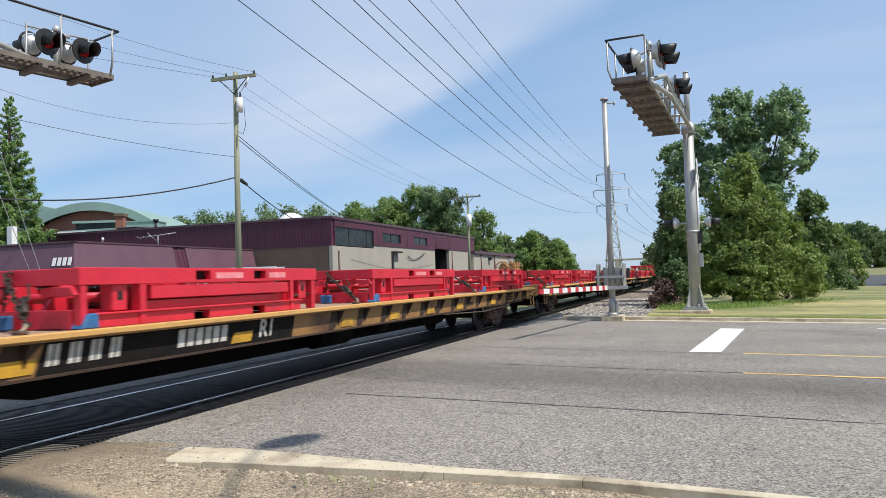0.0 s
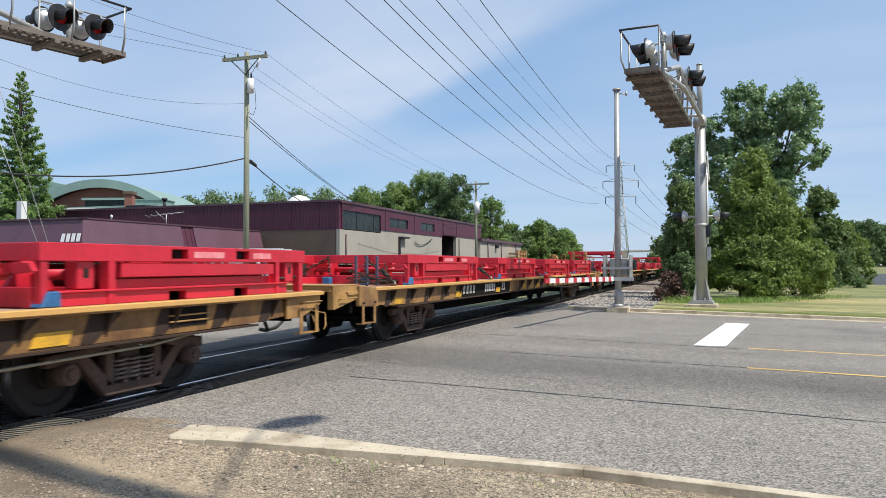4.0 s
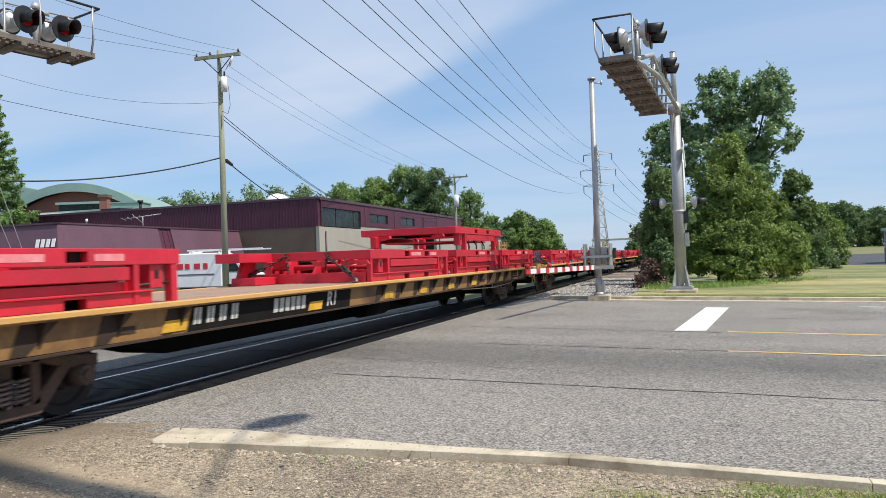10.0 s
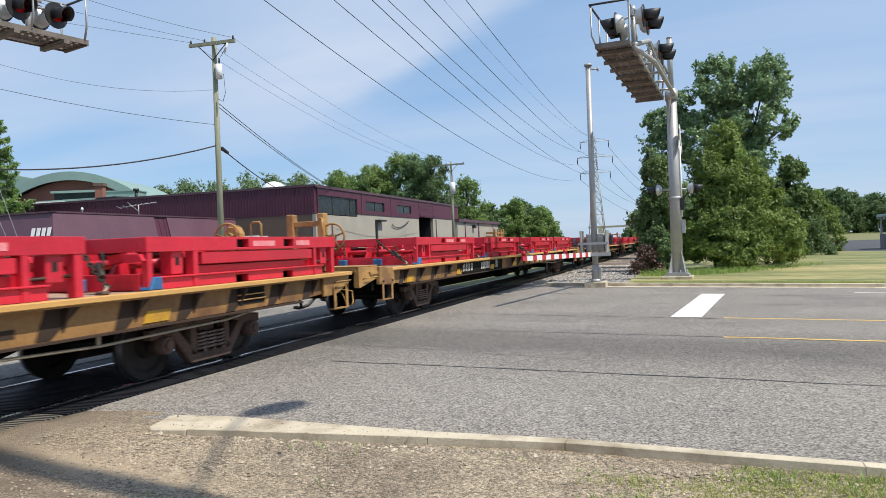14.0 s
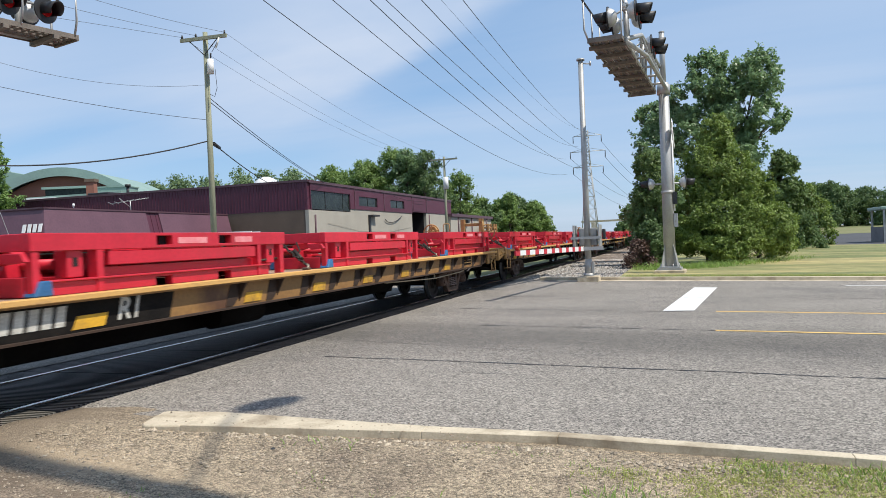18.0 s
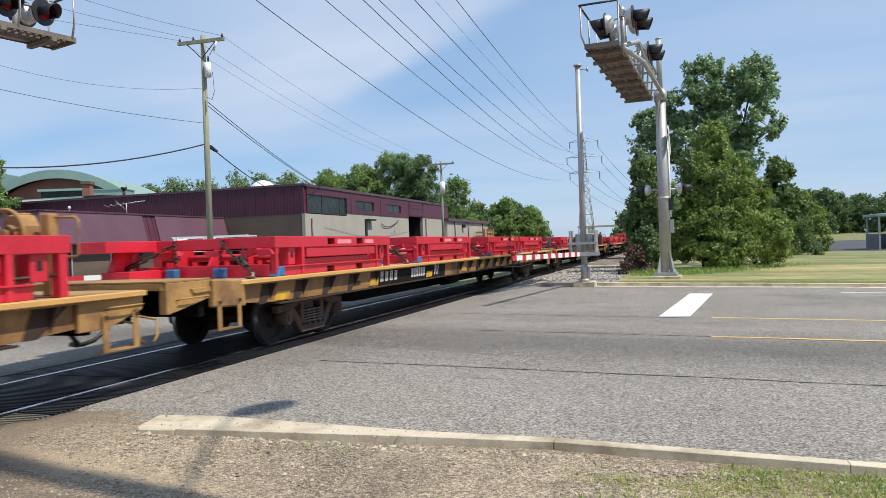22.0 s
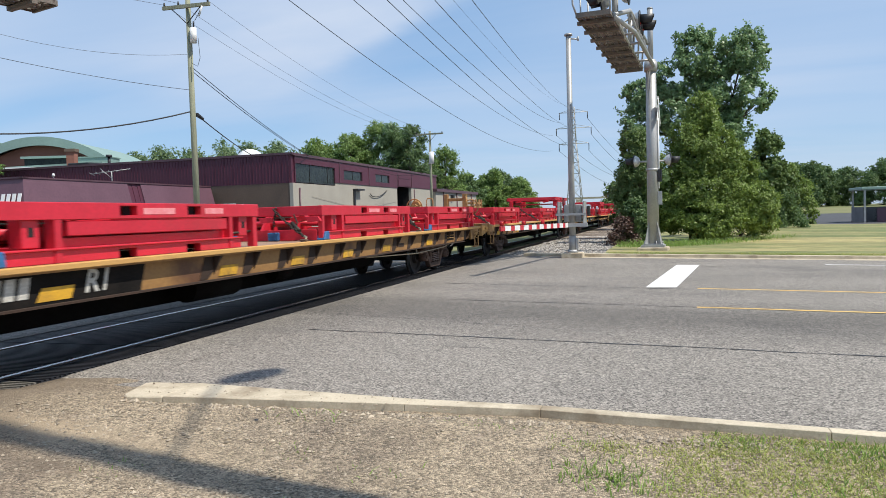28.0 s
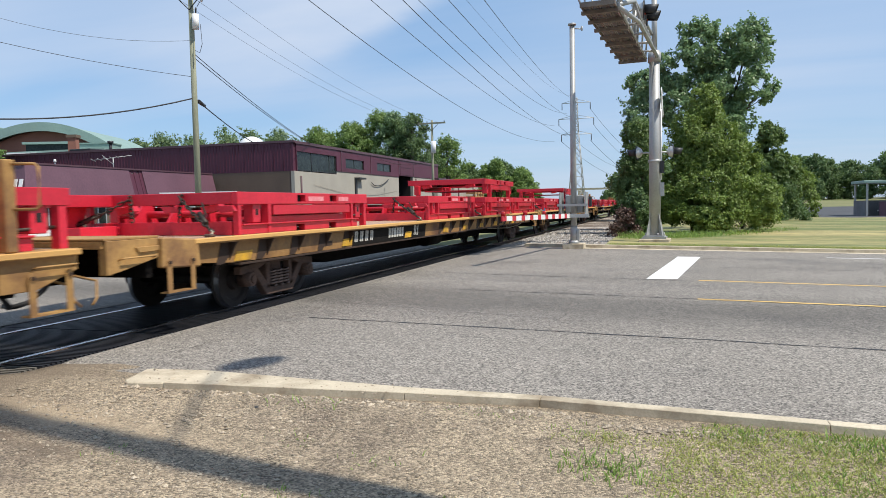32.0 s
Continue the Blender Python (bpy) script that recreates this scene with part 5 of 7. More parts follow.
TA, TB = POLE_A + Vector((0, -0.15, 10.52)), POLE_B + Vector((0, -0.15, 9.0))
for dx, dy, bz, zc in ((1.0, 0.07, 19.65, 11.86), (-0.3, -0.02, 16.07, 11.69), (-1.0, -0.07, 11.8, 11.25)):
    bow_wire("power_wire", TA + Vector((dx, dy, 0)), (-34, 9, bz), zc, 0.0075, WIRE_FAR, "thin wire from the timber pole")
    sag_wire("power_wire", TA + Vector((dx, dy, 0)), TB + Vector((dx * 1.2, 0, 0.1)), 0.9, 0.006, WIRE_FAR, "thin wire between timber poles")
bow_wire("neutral_wire", POLE_A + Vector((-0.05, -0.12, 8.45)), (-34, 9, 18.73), 6.86, 0.007, WIRE_FAR, "thin wire from the timber pole")
bow_wire("guy_wire", POLE_A + Vector((-0.05, -0.12, 7.0)), (-34, 9, 12.8), 7.75, 0.010, WIRE, "thin wire from the timber pole")
for dz in (0.0, -0.16):
    sag_wire("service_cable", POLE_A + Vector((0.1, 0, 7.9 + dz)), BUILD @ Vector((-0.1, 3.2, 6.40 + dz * 0.3)), 0.22, 0.016, WIRE, "black cable from the pole to the building")
bow_wire("heavy_cable", POLE_A + Vector((-0.05, -0.12, 6.1)), (-34, 9, 9.63), 2.81, 0.030, WIRE, "thick black cable sagging from the pole")
roof_end = BUILD @ Vector((-3.3, 0.2, 6.4))
sag_wire("heavy_cable", POLE_A + Vector((0.1, 0, 6.05)), roof_end, 0.12, 0.026, WIRE, "thick black cable to the building's roof")
splice = POLE_A + Vector((0.1, 0, 6.05))
way = (roof_end - splice).normalized()
solid("splice_case", Shape().tube(splice + way * 0.5, splice + way * 1.9, 0.09, 0.07, 10), WIRE, "black splice case on the cable", "splice case")
for top_y, top_z in ((24.47, 8.31), (24.63, 5.8)):
    way = Vector((0, 26.6 - top_y, 2.66 - top_z)) if top_z > 7 else Vector((0, 26.0 - top_y, 2.69 - top_z))
    head = Vector((-31.0, top_y, top_z))
    sag_wire("guy_wire", head + way * ((0.0 - top_z) / way.z), head - way * 0.5, 0.0, 0.016, GALV, "steel guy wire down to the verge", 4)
sag_wire("building_wire", POLE_B + Vector((0, 0, 5.8)), BUILD @ Vector((0.1, 17.0, 6.0)), 0.5, 0.016, WIRE, "thin wire to the building")

# transmission tower and its conductors
PYLON = Vector((-32.0, 264.0, 0.0))


def pylon():
    p = thing("transmission_tower", "tall steel lattice transmission tower in the distance", "pylon", Matrix.Translation(PYLON))
    H = 39.5

    def half(z):
        return 2.9 - 2.1 * min(z / 27.0, 1.0) if z < 27 else 0.8 - 0.35 * (z - 27) / 12.5
    for sx in (-1, 1):
        for sy in (-1, 1):
            part("leg", Shape().tube((sx * half(0), sy * half(0), 0), (sx * half(27), sy * half(27), 27), 0.14, 0.12, 6).tube((sx * half(27), sy * half(27), 27), (sx * 0.3, sy * 0.3, H), 0.12, 0.1, 6), GALV, p)
    zs = [0, 6, 11, 15.5, 19.5, 23, 26.5, 29, 31.5, 34, 36.5, 39]
    for a, b in zip(zs, zs[1:]):
        s = Shape()
        for k in range(4):
            c0, c1 = [(-1, -1), (1, -1), (1, 1), (-1, 1)][k], [(1, -1), (1, 1), (-1, 1), (-1, -1)][k]
            s.tube((c0[0] * half(a), c0[1] * half(a), a), (c1[0] * half(b), c1[1] * half(b), b), 0.07, seg=5)
            s.tube((c1[0] * half(a), c1[1] * half(a), a), (c0[0] * half(b), c0[1] * half(b), b), 0.07, seg=5)
            s.tube((c0[0] * half(b), c0[1] * half(b), b), (c1[0] * half(b), c1[1] * half(b), b), 0.07, seg=5)
        part("bracing", s, GALV, p)
    for z, w in ((37.4, 5.0), (31.8, 6.2), (26.2, 5.3)):
        part("tower_arm", Shape().tube((-w, 0, z), (w, 0, z), 0.13, seg=6).tube((-w, 0, z), (0, 0, z + 1.3), 0.07, seg=5).tube((w, 0, z), (0, 0, z + 1.3), 0.07, seg=5), GALV, p)
        for sx in (-1, 1):
            part("insulator_string", Shape().tube((sx * w, 0, z), (sx * w, 0, z - 2.4), 0.14, seg=6), LAMP_BLACK, p)
    return p


pylon()
CONDUCTORS = (((-39.71, 264.0, 24.06), (-35.68, 55.0, 24.64), 14.32, 0.040), ((-39.51, 264.0, 29.59), (-28.71, 55.0, 23.59), 19.3, 0.036),
              ((-34.99, 264.0, 25.6), (-24.93, 55.0, 22.88), 18.74, 0.040), ((-35.3, 264.0, 33.79), (-23.65, 55.0, 22.83), 21.51, 0.034),
              ((-34.73, 264.0, 32.73), (-20.41, 55.0, 22.34), 23.68, 0.038), ((-33.1, 264.0, 38.92), (-16.76, 55.0, 21.8), 26.34, 0.034),
              ((-32.47, 264.0, 39.89), (-18.66, 55.0, 22.08), 24.37, 0.014))
for a, b, zc, r in CONDUCTORS:
    tagged(bow_wire("conductor", a, b, zc, r, WIRE_FAR, "long sagging transmission conductor", 40, 1.22), group="transmission conductors")
for x, z in ((-27, 23.8), (-26, 29.4), (-27, 35.0), (-37.3, 23.8), (-38, 29.4)):
    sag_wire("conductor", (x, 264, z), (x + 18, 560, z - 2), 7, 0.06, WIRE_FAR, "long sagging transmission conductor")


# the street lamp behind the camera, known by its shadow on the verge
def street_lamp(m):
    l = thing("street_lamp", "timber street lamp pole with a long bracket arm", "street lamp", m)
    part("pole", Shape().tube((0, 0, -0.3), (0, 0, 13.5), 0.20, 0.15, 14), POLE, l)
    part("bracket_arm", Shape().path([(0, 0, 9.0), (-0.3, 0.9, 9.3), (-0.72, 2.0, 9.4)], 0.026, 10), GALV, l)
    part("lamp_head", dome(0.25, (0, 0, 0), 14), GALV, l, "oval lamp head", at=pose(-0.66, 2.35, 9.34, 0, 0, -20) @ Matrix.Diagonal((0.85, 1.6, 0.45, 1)))
    return l


street_lamp(pose(2.60, 2.85, -0.05))


# ---------------------------------------------------------------- plants
def leaf_mesh(name, centres, normals, size, mat, aspect=0.6, seed=0, jumble=0.72):
    """Many small bent leaves as quads."""
    r = np.random.default_rng(seed)
    n = len(centres)
    nrm = normals / np.maximum(np.linalg.norm(normals, axis=1, keepdims=True), 1e-6)
    nrm = nrm + r.normal(0, jumble, (n, 3))
    nrm /= np.linalg.norm(nrm, axis=1, keepdims=True)
    a = np.cross(nrm, r.normal(0, 1, (n, 3)))
    a /= np.maximum(np.linalg.norm(a, axis=1, keepdims=True), 1e-6)
    b = np.cross(nrm, a)
    s = (size * r.uniform(0.6, 1.35, (n, 1)))
    v = np.empty((n, 4, 3))
    v[:, 0], v[:, 2] = centres - a * s, centres + a * s
    v[:, 1], v[:, 3] = centres - b * s * aspect, centres + b * s * aspect
    me = bpy.data.meshes.new(name)
    me.vertices.add(4 * n), me.loops.add(4 * n), me.polygons.add(n)
    me.vertices.foreach_set("co", v.reshape(-1))
    me.loops.foreach_set("vertex_index", np.arange(4 * n, dtype=np.int32))
    me.polygons.foreach_set("loop_start", np.arange(0, 4 * n, 4, dtype=np.int32))
    me.polygons.foreach_set("loop_total", np.full(n, 4, dtype=np.int32))
    me.materials.append(mat)
    me.update()
    me.validate()
    return me


def foliage(name, blobs, n, size, mat, seed, shell_part=0.45, small=(0.20, 0.52), aspect=0.6):
    """Leaves in uneven clumps: each blob (centre, radii) breaks into smaller clumps round it."""
    r = np.random.default_rng(seed)
    c = np.array([b[0] for b in blobs], float)
    rad = np.array([b[1] for b in blobs], float)
    m = 14
    sub = r.normal(0, 1, (len(blobs), m, 3))
    sub /= np.linalg.norm(sub, axis=2, keepdims=True)
    cc = (c[:, None] + sub * rad[:, None] * r.uniform(0.45, 1.05, (len(blobs), m, 1))).reshape(-1, 3)
    rr = (rad[:, None] * r.uniform(*small, (len(blobs), m, 1))).reshape(-1, 3)
    wt = (rr.prod(axis=1)) ** 0.6
    cc, rr = np.concatenate([cc, c]), np.concatenate([rr, rad * 0.85])
    shell = rad.prod(axis=1) ** 0.6
    wt = np.concatenate([(1 - shell_part) * wt / wt.sum(), shell_part * shell / shell.sum()])
    k = r.choice(len(cc), n, p=wt / wt.sum())
    d = r.normal(0, 1, (n, 3))
    d /= np.linalg.norm(d, axis=1, keepdims=True)
    reach = np.abs(r.normal(0, 0.62, (n, 1))) + 0.25 * r.random((n, 1))
    p = cc[k] + d * rr[k] * np.minimum(reach, 1.25)
    p[:, 2] = np.maximum(p[:, 2], 0.02 + 0.1 * r.random(n))
    axis = p - np.array([c[:, 0].mean(), c[:, 1].mean(), 0]) * [1, 1, 0]
    out = np.stack([axis[:, 0], axis[:, 1], np.zeros(n)], 1)
    out /= np.maximum(np.linalg.norm(out, axis=1, keepdims=True), 0.5)
    return leaf_mesh(name, p, d * 0.5 + out * 0.5 + np.array([0, 0, 0.45]), size, mat, aspect, seed)


def tree(x, y, z, height, spread, label, leaves, size, mat, seed, habit="shrub", bare=0.22, trunk=0.22, group="trees"):
    t = thing("tree", label, "tree", pose(x, y, z), group)
    r = random.Random(seed)
    wood = Shape()
    lean = Vector((r.uniform(-0.04, 0.04), r.uniform(-0.04, 0.04), 1))
    fork = lean * height * (bare + 0.12)
    wood.tube((0, 0, -0.2), fork, trunk, trunk * 0.72, 9)
    wood.tube(fork, lean * height * 0.88, trunk * 0.72, trunk * 0.12, 7)
    blobs = []
    count = {"shrub": 34, "spray": 150}[habit]
    for i in range(count):
        k = (i + r.random()) / count
        a = i * 2.4 + r.uniform(-0.5, 0.5)
        if habit == "spray":
            zz = bare + (0.99 - bare) * k
            out, rr = spread * (1.03 - k) ** 0.75, 0.16 * spread * (1.15 - k)
        else:
            zz, out = 0.06 + 0.86 * k, spread * math.sqrt(max(1 - (k * 1.02) ** 2.6, 0.02))
            rr = spread * r.uniform(0.24, 0.40)
        out *= r.uniform(0.45, 1.0) if habit != "spray" else r.uniform(0.62, 1.0)
        c = Vector((math.cos(a) * out, math.sin(a) * out, zz * height)) + Vector((lean.x, lean.y, 0)) * zz * height
        blobs.append((c, (rr, rr, rr * r.uniform(0.65, 0.95))))
        if habit == "spray":                     # branches end in narrow upturned sprays
            axis = Vector((c.x, c.y, 0.0))
            for f, q in ((0.72, 1.0), (0.42, 1.1)):
                blobs.append((Vector((axis.x * f, axis.y * f, c.z - 0.10 * spread * (1 - f))), (rr * q, rr * q, rr * 0.55)))
            blobs.append((c + axis * 0.10 + Vector((0, 0, 0.10 * spread * (1.1 - k))), (rr * 0.55, rr * 0.55, rr * 0.4)))
        root = lean * height * max(zz - 0.16 - 0.1 * r.random(), bare * 0.8)
        wood.tube(root, c, trunk * 0.26, trunk * 0.05, 5, False)
    part("trunk", wood, BARK, t, "rough bark trunk and limbs")
    style = (0.5, (0.25, 0.5), 0.32) if habit == "spray" else (0.34, (0.16, 0.46), 0.55)
    part("crown", foliage("crown", blobs, leaves, size, mat, seed, *style), mat, t)
    return t


def lobed_tree(x, y, z, label, lobes, n, size, mat, seed, gap=-0.12, trunk=0.2, group="trees", aspect=0.62):
    """A crown of overlapping lobes (dx, dy, height, rx, ry, rz) with uneven outlines and gaps at two scales, on a forked trunk."""
    t = thing("tree", label, "tree", pose(x, y, z), group)
    rnd = random.Random(seed)
    wood = Shape()
    fork = Vector((0.0, 0.0, min(q[2] for q in lobes) * 0.75))
    wood.tube((0, 0, -0.3), fork, trunk, trunk * 0.8, 9)
    for dx, dy, h, rx, ry, rz in lobes:
        c = Vector((dx, dy, h))
        mid = fork.lerp(c, 0.5) + Vector((rnd.uniform(-0.2, 0.2), rnd.uniform(-0.2, 0.2), 0.2))
        wood.tube(fork, mid, trunk * 0.5, trunk * 0.3, 7).tube(mid, c, trunk * 0.3, trunk * 0.12, 6)
        for k in range(7):
            d = Vector((rnd.gauss(0, 1), rnd.gauss(0, 1), rnd.gauss(0.4, 0.8))).normalized()
            wood.tube(mid.lerp(c, rnd.random()), c + Vector((d.x * rx, d.y * ry, d.z * rz)) * 0.75, trunk * 0.09, trunk * 0.03, 5, False)
    part("trunk", wood, BARK, t, "rough bark trunk and limbs")
    r = np.random.default_rng(seed)
    m = int(n * 2.6)
    lob = np.array(lobes, float)
    wt = (lob[:, 3] * lob[:, 4] * lob[:, 5]) ** 0.72
    k = r.choice(len(lob), m, p=wt / wt.sum())
    d = r.normal(0, 1, (m, 3))
    d /= np.linalg.norm(d, axis=1, keepdims=True)
    depth = np.clip(1.0 - np.abs(r.normal(0, 0.26, m)), 0.15, 1.0)
    pts, nrm, off = [], [], seed * 3.7
    for i in range(m):
        a, q, f = lob[k[i]], d[i], depth[i]
        swell = 0.84 + 0.34 * noise.noise((q[0] * 1.9 + off + k[i] * 5, q[1] * 1.9, q[2] * 1.9)) + 0.24 * noise.noise((q[0] * 5.5 + off, q[1] * 5.5, q[2] * 5.5 + k[i]))
        p = (a[0] + q[0] * a[3] * f * swell, a[1] + q[1] * a[4] * f * swell, a[2] + q[2] * a[5] * f * swell)
        if p[2] < 0.03:
            continue
        keep = noise.noise((p[0] * 1.15 + off, p[1] * 1.15, p[2] * 1.15)) + 0.6 * noise.noise((p[0] * 3.1, p[1] * 3.1 + off, p[2] * 3.1))
        if keep > gap:
            pts.append(p)
            nrm.append((q[0] * 0.8, q[1] * 0.8, q[2] * 0.6 + 0.5))
        if len(pts) >= n:
            break
    part("crown", leaf_mesh("crown", np.array(pts), np.array(nrm), size, mat, aspect, seed), mat, t)
    return t


# the thicket beside the far signal
lobed_tree(2.6, 41.0, 0.1, "tall airy cottonwood above the thicket",
           [(-1.15, 0, 9.5, 1.35, 1.3, 1.95), (1.2, 0.2, 9.4, 1.45, 1.3, 1.85), (0.1, 0, 7.6, 2.2, 1.6, 1.7), (2.0, -0.2, 7.2, 0.9, 0.8, 0.85), (-4.0, 0.2, 7.5, 1.25, 1.2, 1.35),
            (-2.6, 0, 8.1, 1.35, 1.2, 1.6), (0.0, 0, 5.6, 2.1, 1.5, 1.4), (-4.1, -0.3, 5.9, 1.1, 0.9, 1.1), (-2.2, -0.4, 6.3, 1.5, 1.1, 1.3)], 56000, 0.080, LEAF_A, 11, 0.03, 0.2)
lobed_tree(1.0, 36.0, 0.05, "dense bright green shrub of the thicket",
           [(0.55, 0.2, 5.95, 0.95, 0.9, 1.2), (0.45, 0, 4.3, 1.85, 1.5, 1.7), (0.5, -0.3, 2.2, 2.5, 1.7, 2.0), (2.1, 0, 3.0, 1.2, 1.2, 1.5), (2.9, -0.2, 1.4, 1.25, 1.1, 1.35),
            (-0.9, -0.5, 2.2, 1.3, 1.3, 2.0), (0.6, -1.2, 1.0, 2.2, 1.0, 1.1)], 120000, 0.062, LEAF_B, 21, -0.20, 0.1, "thicket shrubs", 0.5)
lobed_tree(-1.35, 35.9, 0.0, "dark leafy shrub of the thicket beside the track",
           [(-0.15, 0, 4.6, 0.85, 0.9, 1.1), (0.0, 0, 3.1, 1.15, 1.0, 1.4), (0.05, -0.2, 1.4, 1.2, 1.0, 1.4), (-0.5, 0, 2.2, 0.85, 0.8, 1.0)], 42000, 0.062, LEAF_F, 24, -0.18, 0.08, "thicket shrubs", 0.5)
tree(3.4, 38.5, 0.05, 4.4, 1.2, "dense bright green shrub of the thicket", 14000, 0.064, LEAF_C, 30, "shrub", 0.05, 0.08, "thicket shrubs")
tree(-1.5, 33.6, 0.0, 2.2, 0.8, "low dark shrub beside the ballast", 6000, 0.07, LEAF_C, 26, "shrub", 0.05, 0.05, "thicket shrubs")
tree(-1.95, 32.8, -0.05, 1.45, 0.7, "dry reddish-brown brush beside the ballast", 5000, 0.05, DRY, 27, "shrub", 0.05, 0.05, "thicket shrubs")
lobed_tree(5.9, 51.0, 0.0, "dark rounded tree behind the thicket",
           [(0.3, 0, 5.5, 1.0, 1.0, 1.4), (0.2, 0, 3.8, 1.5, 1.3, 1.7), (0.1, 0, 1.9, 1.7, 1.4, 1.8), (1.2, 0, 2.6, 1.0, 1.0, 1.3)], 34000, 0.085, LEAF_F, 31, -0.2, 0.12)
tree(8.9, 62.0, 0.0, 4.9, 1.9, "spreading tree at the lot's edge", 26000, 0.09, LEAF_B, 32, "shrub", 0.1, 0.14)
tree(6.6, 51.0, 0.0, 3.2, 1.6, "low shrub at the lawn's edge", 12000, 0.08, LEAF_C, 33, "shrub", 0.05, 0.05, "thicket shrubs")
tree(8.2, 57.0, 0.0, 1.4, 1.3, "low shrub at the lawn's edge", 7000, 0.07, LEAF_C, 36, "shrub", 0.05, 0.05, "thicket shrubs")
tree(-2.2, 62.0, 0.0, 6.0, 2.4, "trackside tree behind the thicket", 10000, 0.2, LEAF_C, 34, "shrub", 0.1, 0.12)
tree(-1.5, 90.0, 0.0, 7.0, 3.0, "trackside tree behind the thicket", 8000, 0.26, LEAF_C, 35, "shrub", 0.1, 0.12)
rr = random.Random(5)
for i in range(6):
    tree(22 + i * 6.0 + rr.uniform(-1.5, 1.5), 186 + rr.uniform(-6, 6), 0.8, 9.6 + rr.uniform(-0.7, 1.0), 5.4, "broad green tree in the far row", 22000, 0.24, LEAF_C, 100 + i, "shrub", 0.05, 0.2, "far tree row")
# trees behind the purple building
for x, y, h, sp, n, sd, mt in ((-52.5, 104, 15.0, 4.6, 30000, 51, LEAF_E), (-47.5, 104, 15.6, 4.4, 30000, 56, LEAF_E), (-44.0, 107, 17.4, 4.2, 30000, 52, LEAF_E), (-40.5, 106, 17.2, 4.0, 30000, 57, LEAF_A), (-37.5, 104, 16.6, 4.0, 30000, 53, LEAF_C),
                               (-57.5, 112, 13.0, 4.0, 18000, 54, LEAF_E), (-34.0, 112, 13.2, 3.8, 18000, 55, LEAF_E)):
    tree(x, y, 0, h, sp, "tall leafy tree behind the purple building", n, 0.155, mt, sd, "shrub", 0.05, 0.3, "trees behind the building")
for i in range(9):
    tree(-46.5 + i * 2.1 + rr.uniform(-0.8, 0.8), 140 + i * 2 + rr.uniform(-4, 4), 0, 11.8 + rr.uniform(-1.6, 1.8) - i * 0.2, 3.8, "green tree along the railway", 17000, 0.20, LEAF_E if i % 3 else LEAF_C, 140 + i, "shrub", 0.05, 0.22, "railway trees")
# row beyond the roofs, haze put into the leaf colour
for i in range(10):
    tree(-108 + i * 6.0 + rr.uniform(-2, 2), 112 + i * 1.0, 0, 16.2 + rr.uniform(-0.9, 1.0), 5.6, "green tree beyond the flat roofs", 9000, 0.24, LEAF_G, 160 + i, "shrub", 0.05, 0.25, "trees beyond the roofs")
for i in range(16):
    tree(-24 + i * 3.6 + rr.uniform(-1, 1), 330 + rr.uniform(-10, 10), 0, 8.0 + rr.uniform(-1.5, 1.5), 5.0, "hazy low tree at the end of the line", 1800, 0.8, LEAF_C, 180 + i, "shrub", 0.05, 0.25, "trees at the line's end")
tree(-53.4, 43.0, 0.1, 17.8, 3.6, "tall feathery green tree behind the annex", 60000, 0.15, LEAF_D, 61, "spray", 0.10, 0.12)
solid("distant_bridge", Shape().box(-40, 8, 300, 304, 6.9, 7.6).box(-36, -34, 300, 304, 0, 6.9).box(-4, -2, 300, 304, 0, 6.9), CONCRETE, "pale road bridge far down the line", "bridge")

# ---------------------------------------------------------------- the train
PITCH = 26.1
CARS = 16


def train_y(k, t):
    """Where the trailing end of car k is."""
    return 24.258 - 10.1445 * t - 0.006837 * t * t + PITCH * k


def lettering(text, size, mat, name, parent, m, label):
    cu = bpy.data.curves.new(name, "FONT")
    cu.body, cu.size, cu.extrude, cu.shear, cu.offset = text, size, 0.004, 0.25, 0.006
    tmp = bpy.data.objects.new(name, cu)
    scene.collection.objects.link(tmp)
    me = bpy.data.meshes.new_from_object(tmp.evaluated_get(bpy.context.evaluated_depsgraph_get()))
    bpy.data.objects.remove(tmp)
    me.materials.clear()
    me.materials.append(mat)
    return part(name, me, mat, parent, label, at=m)


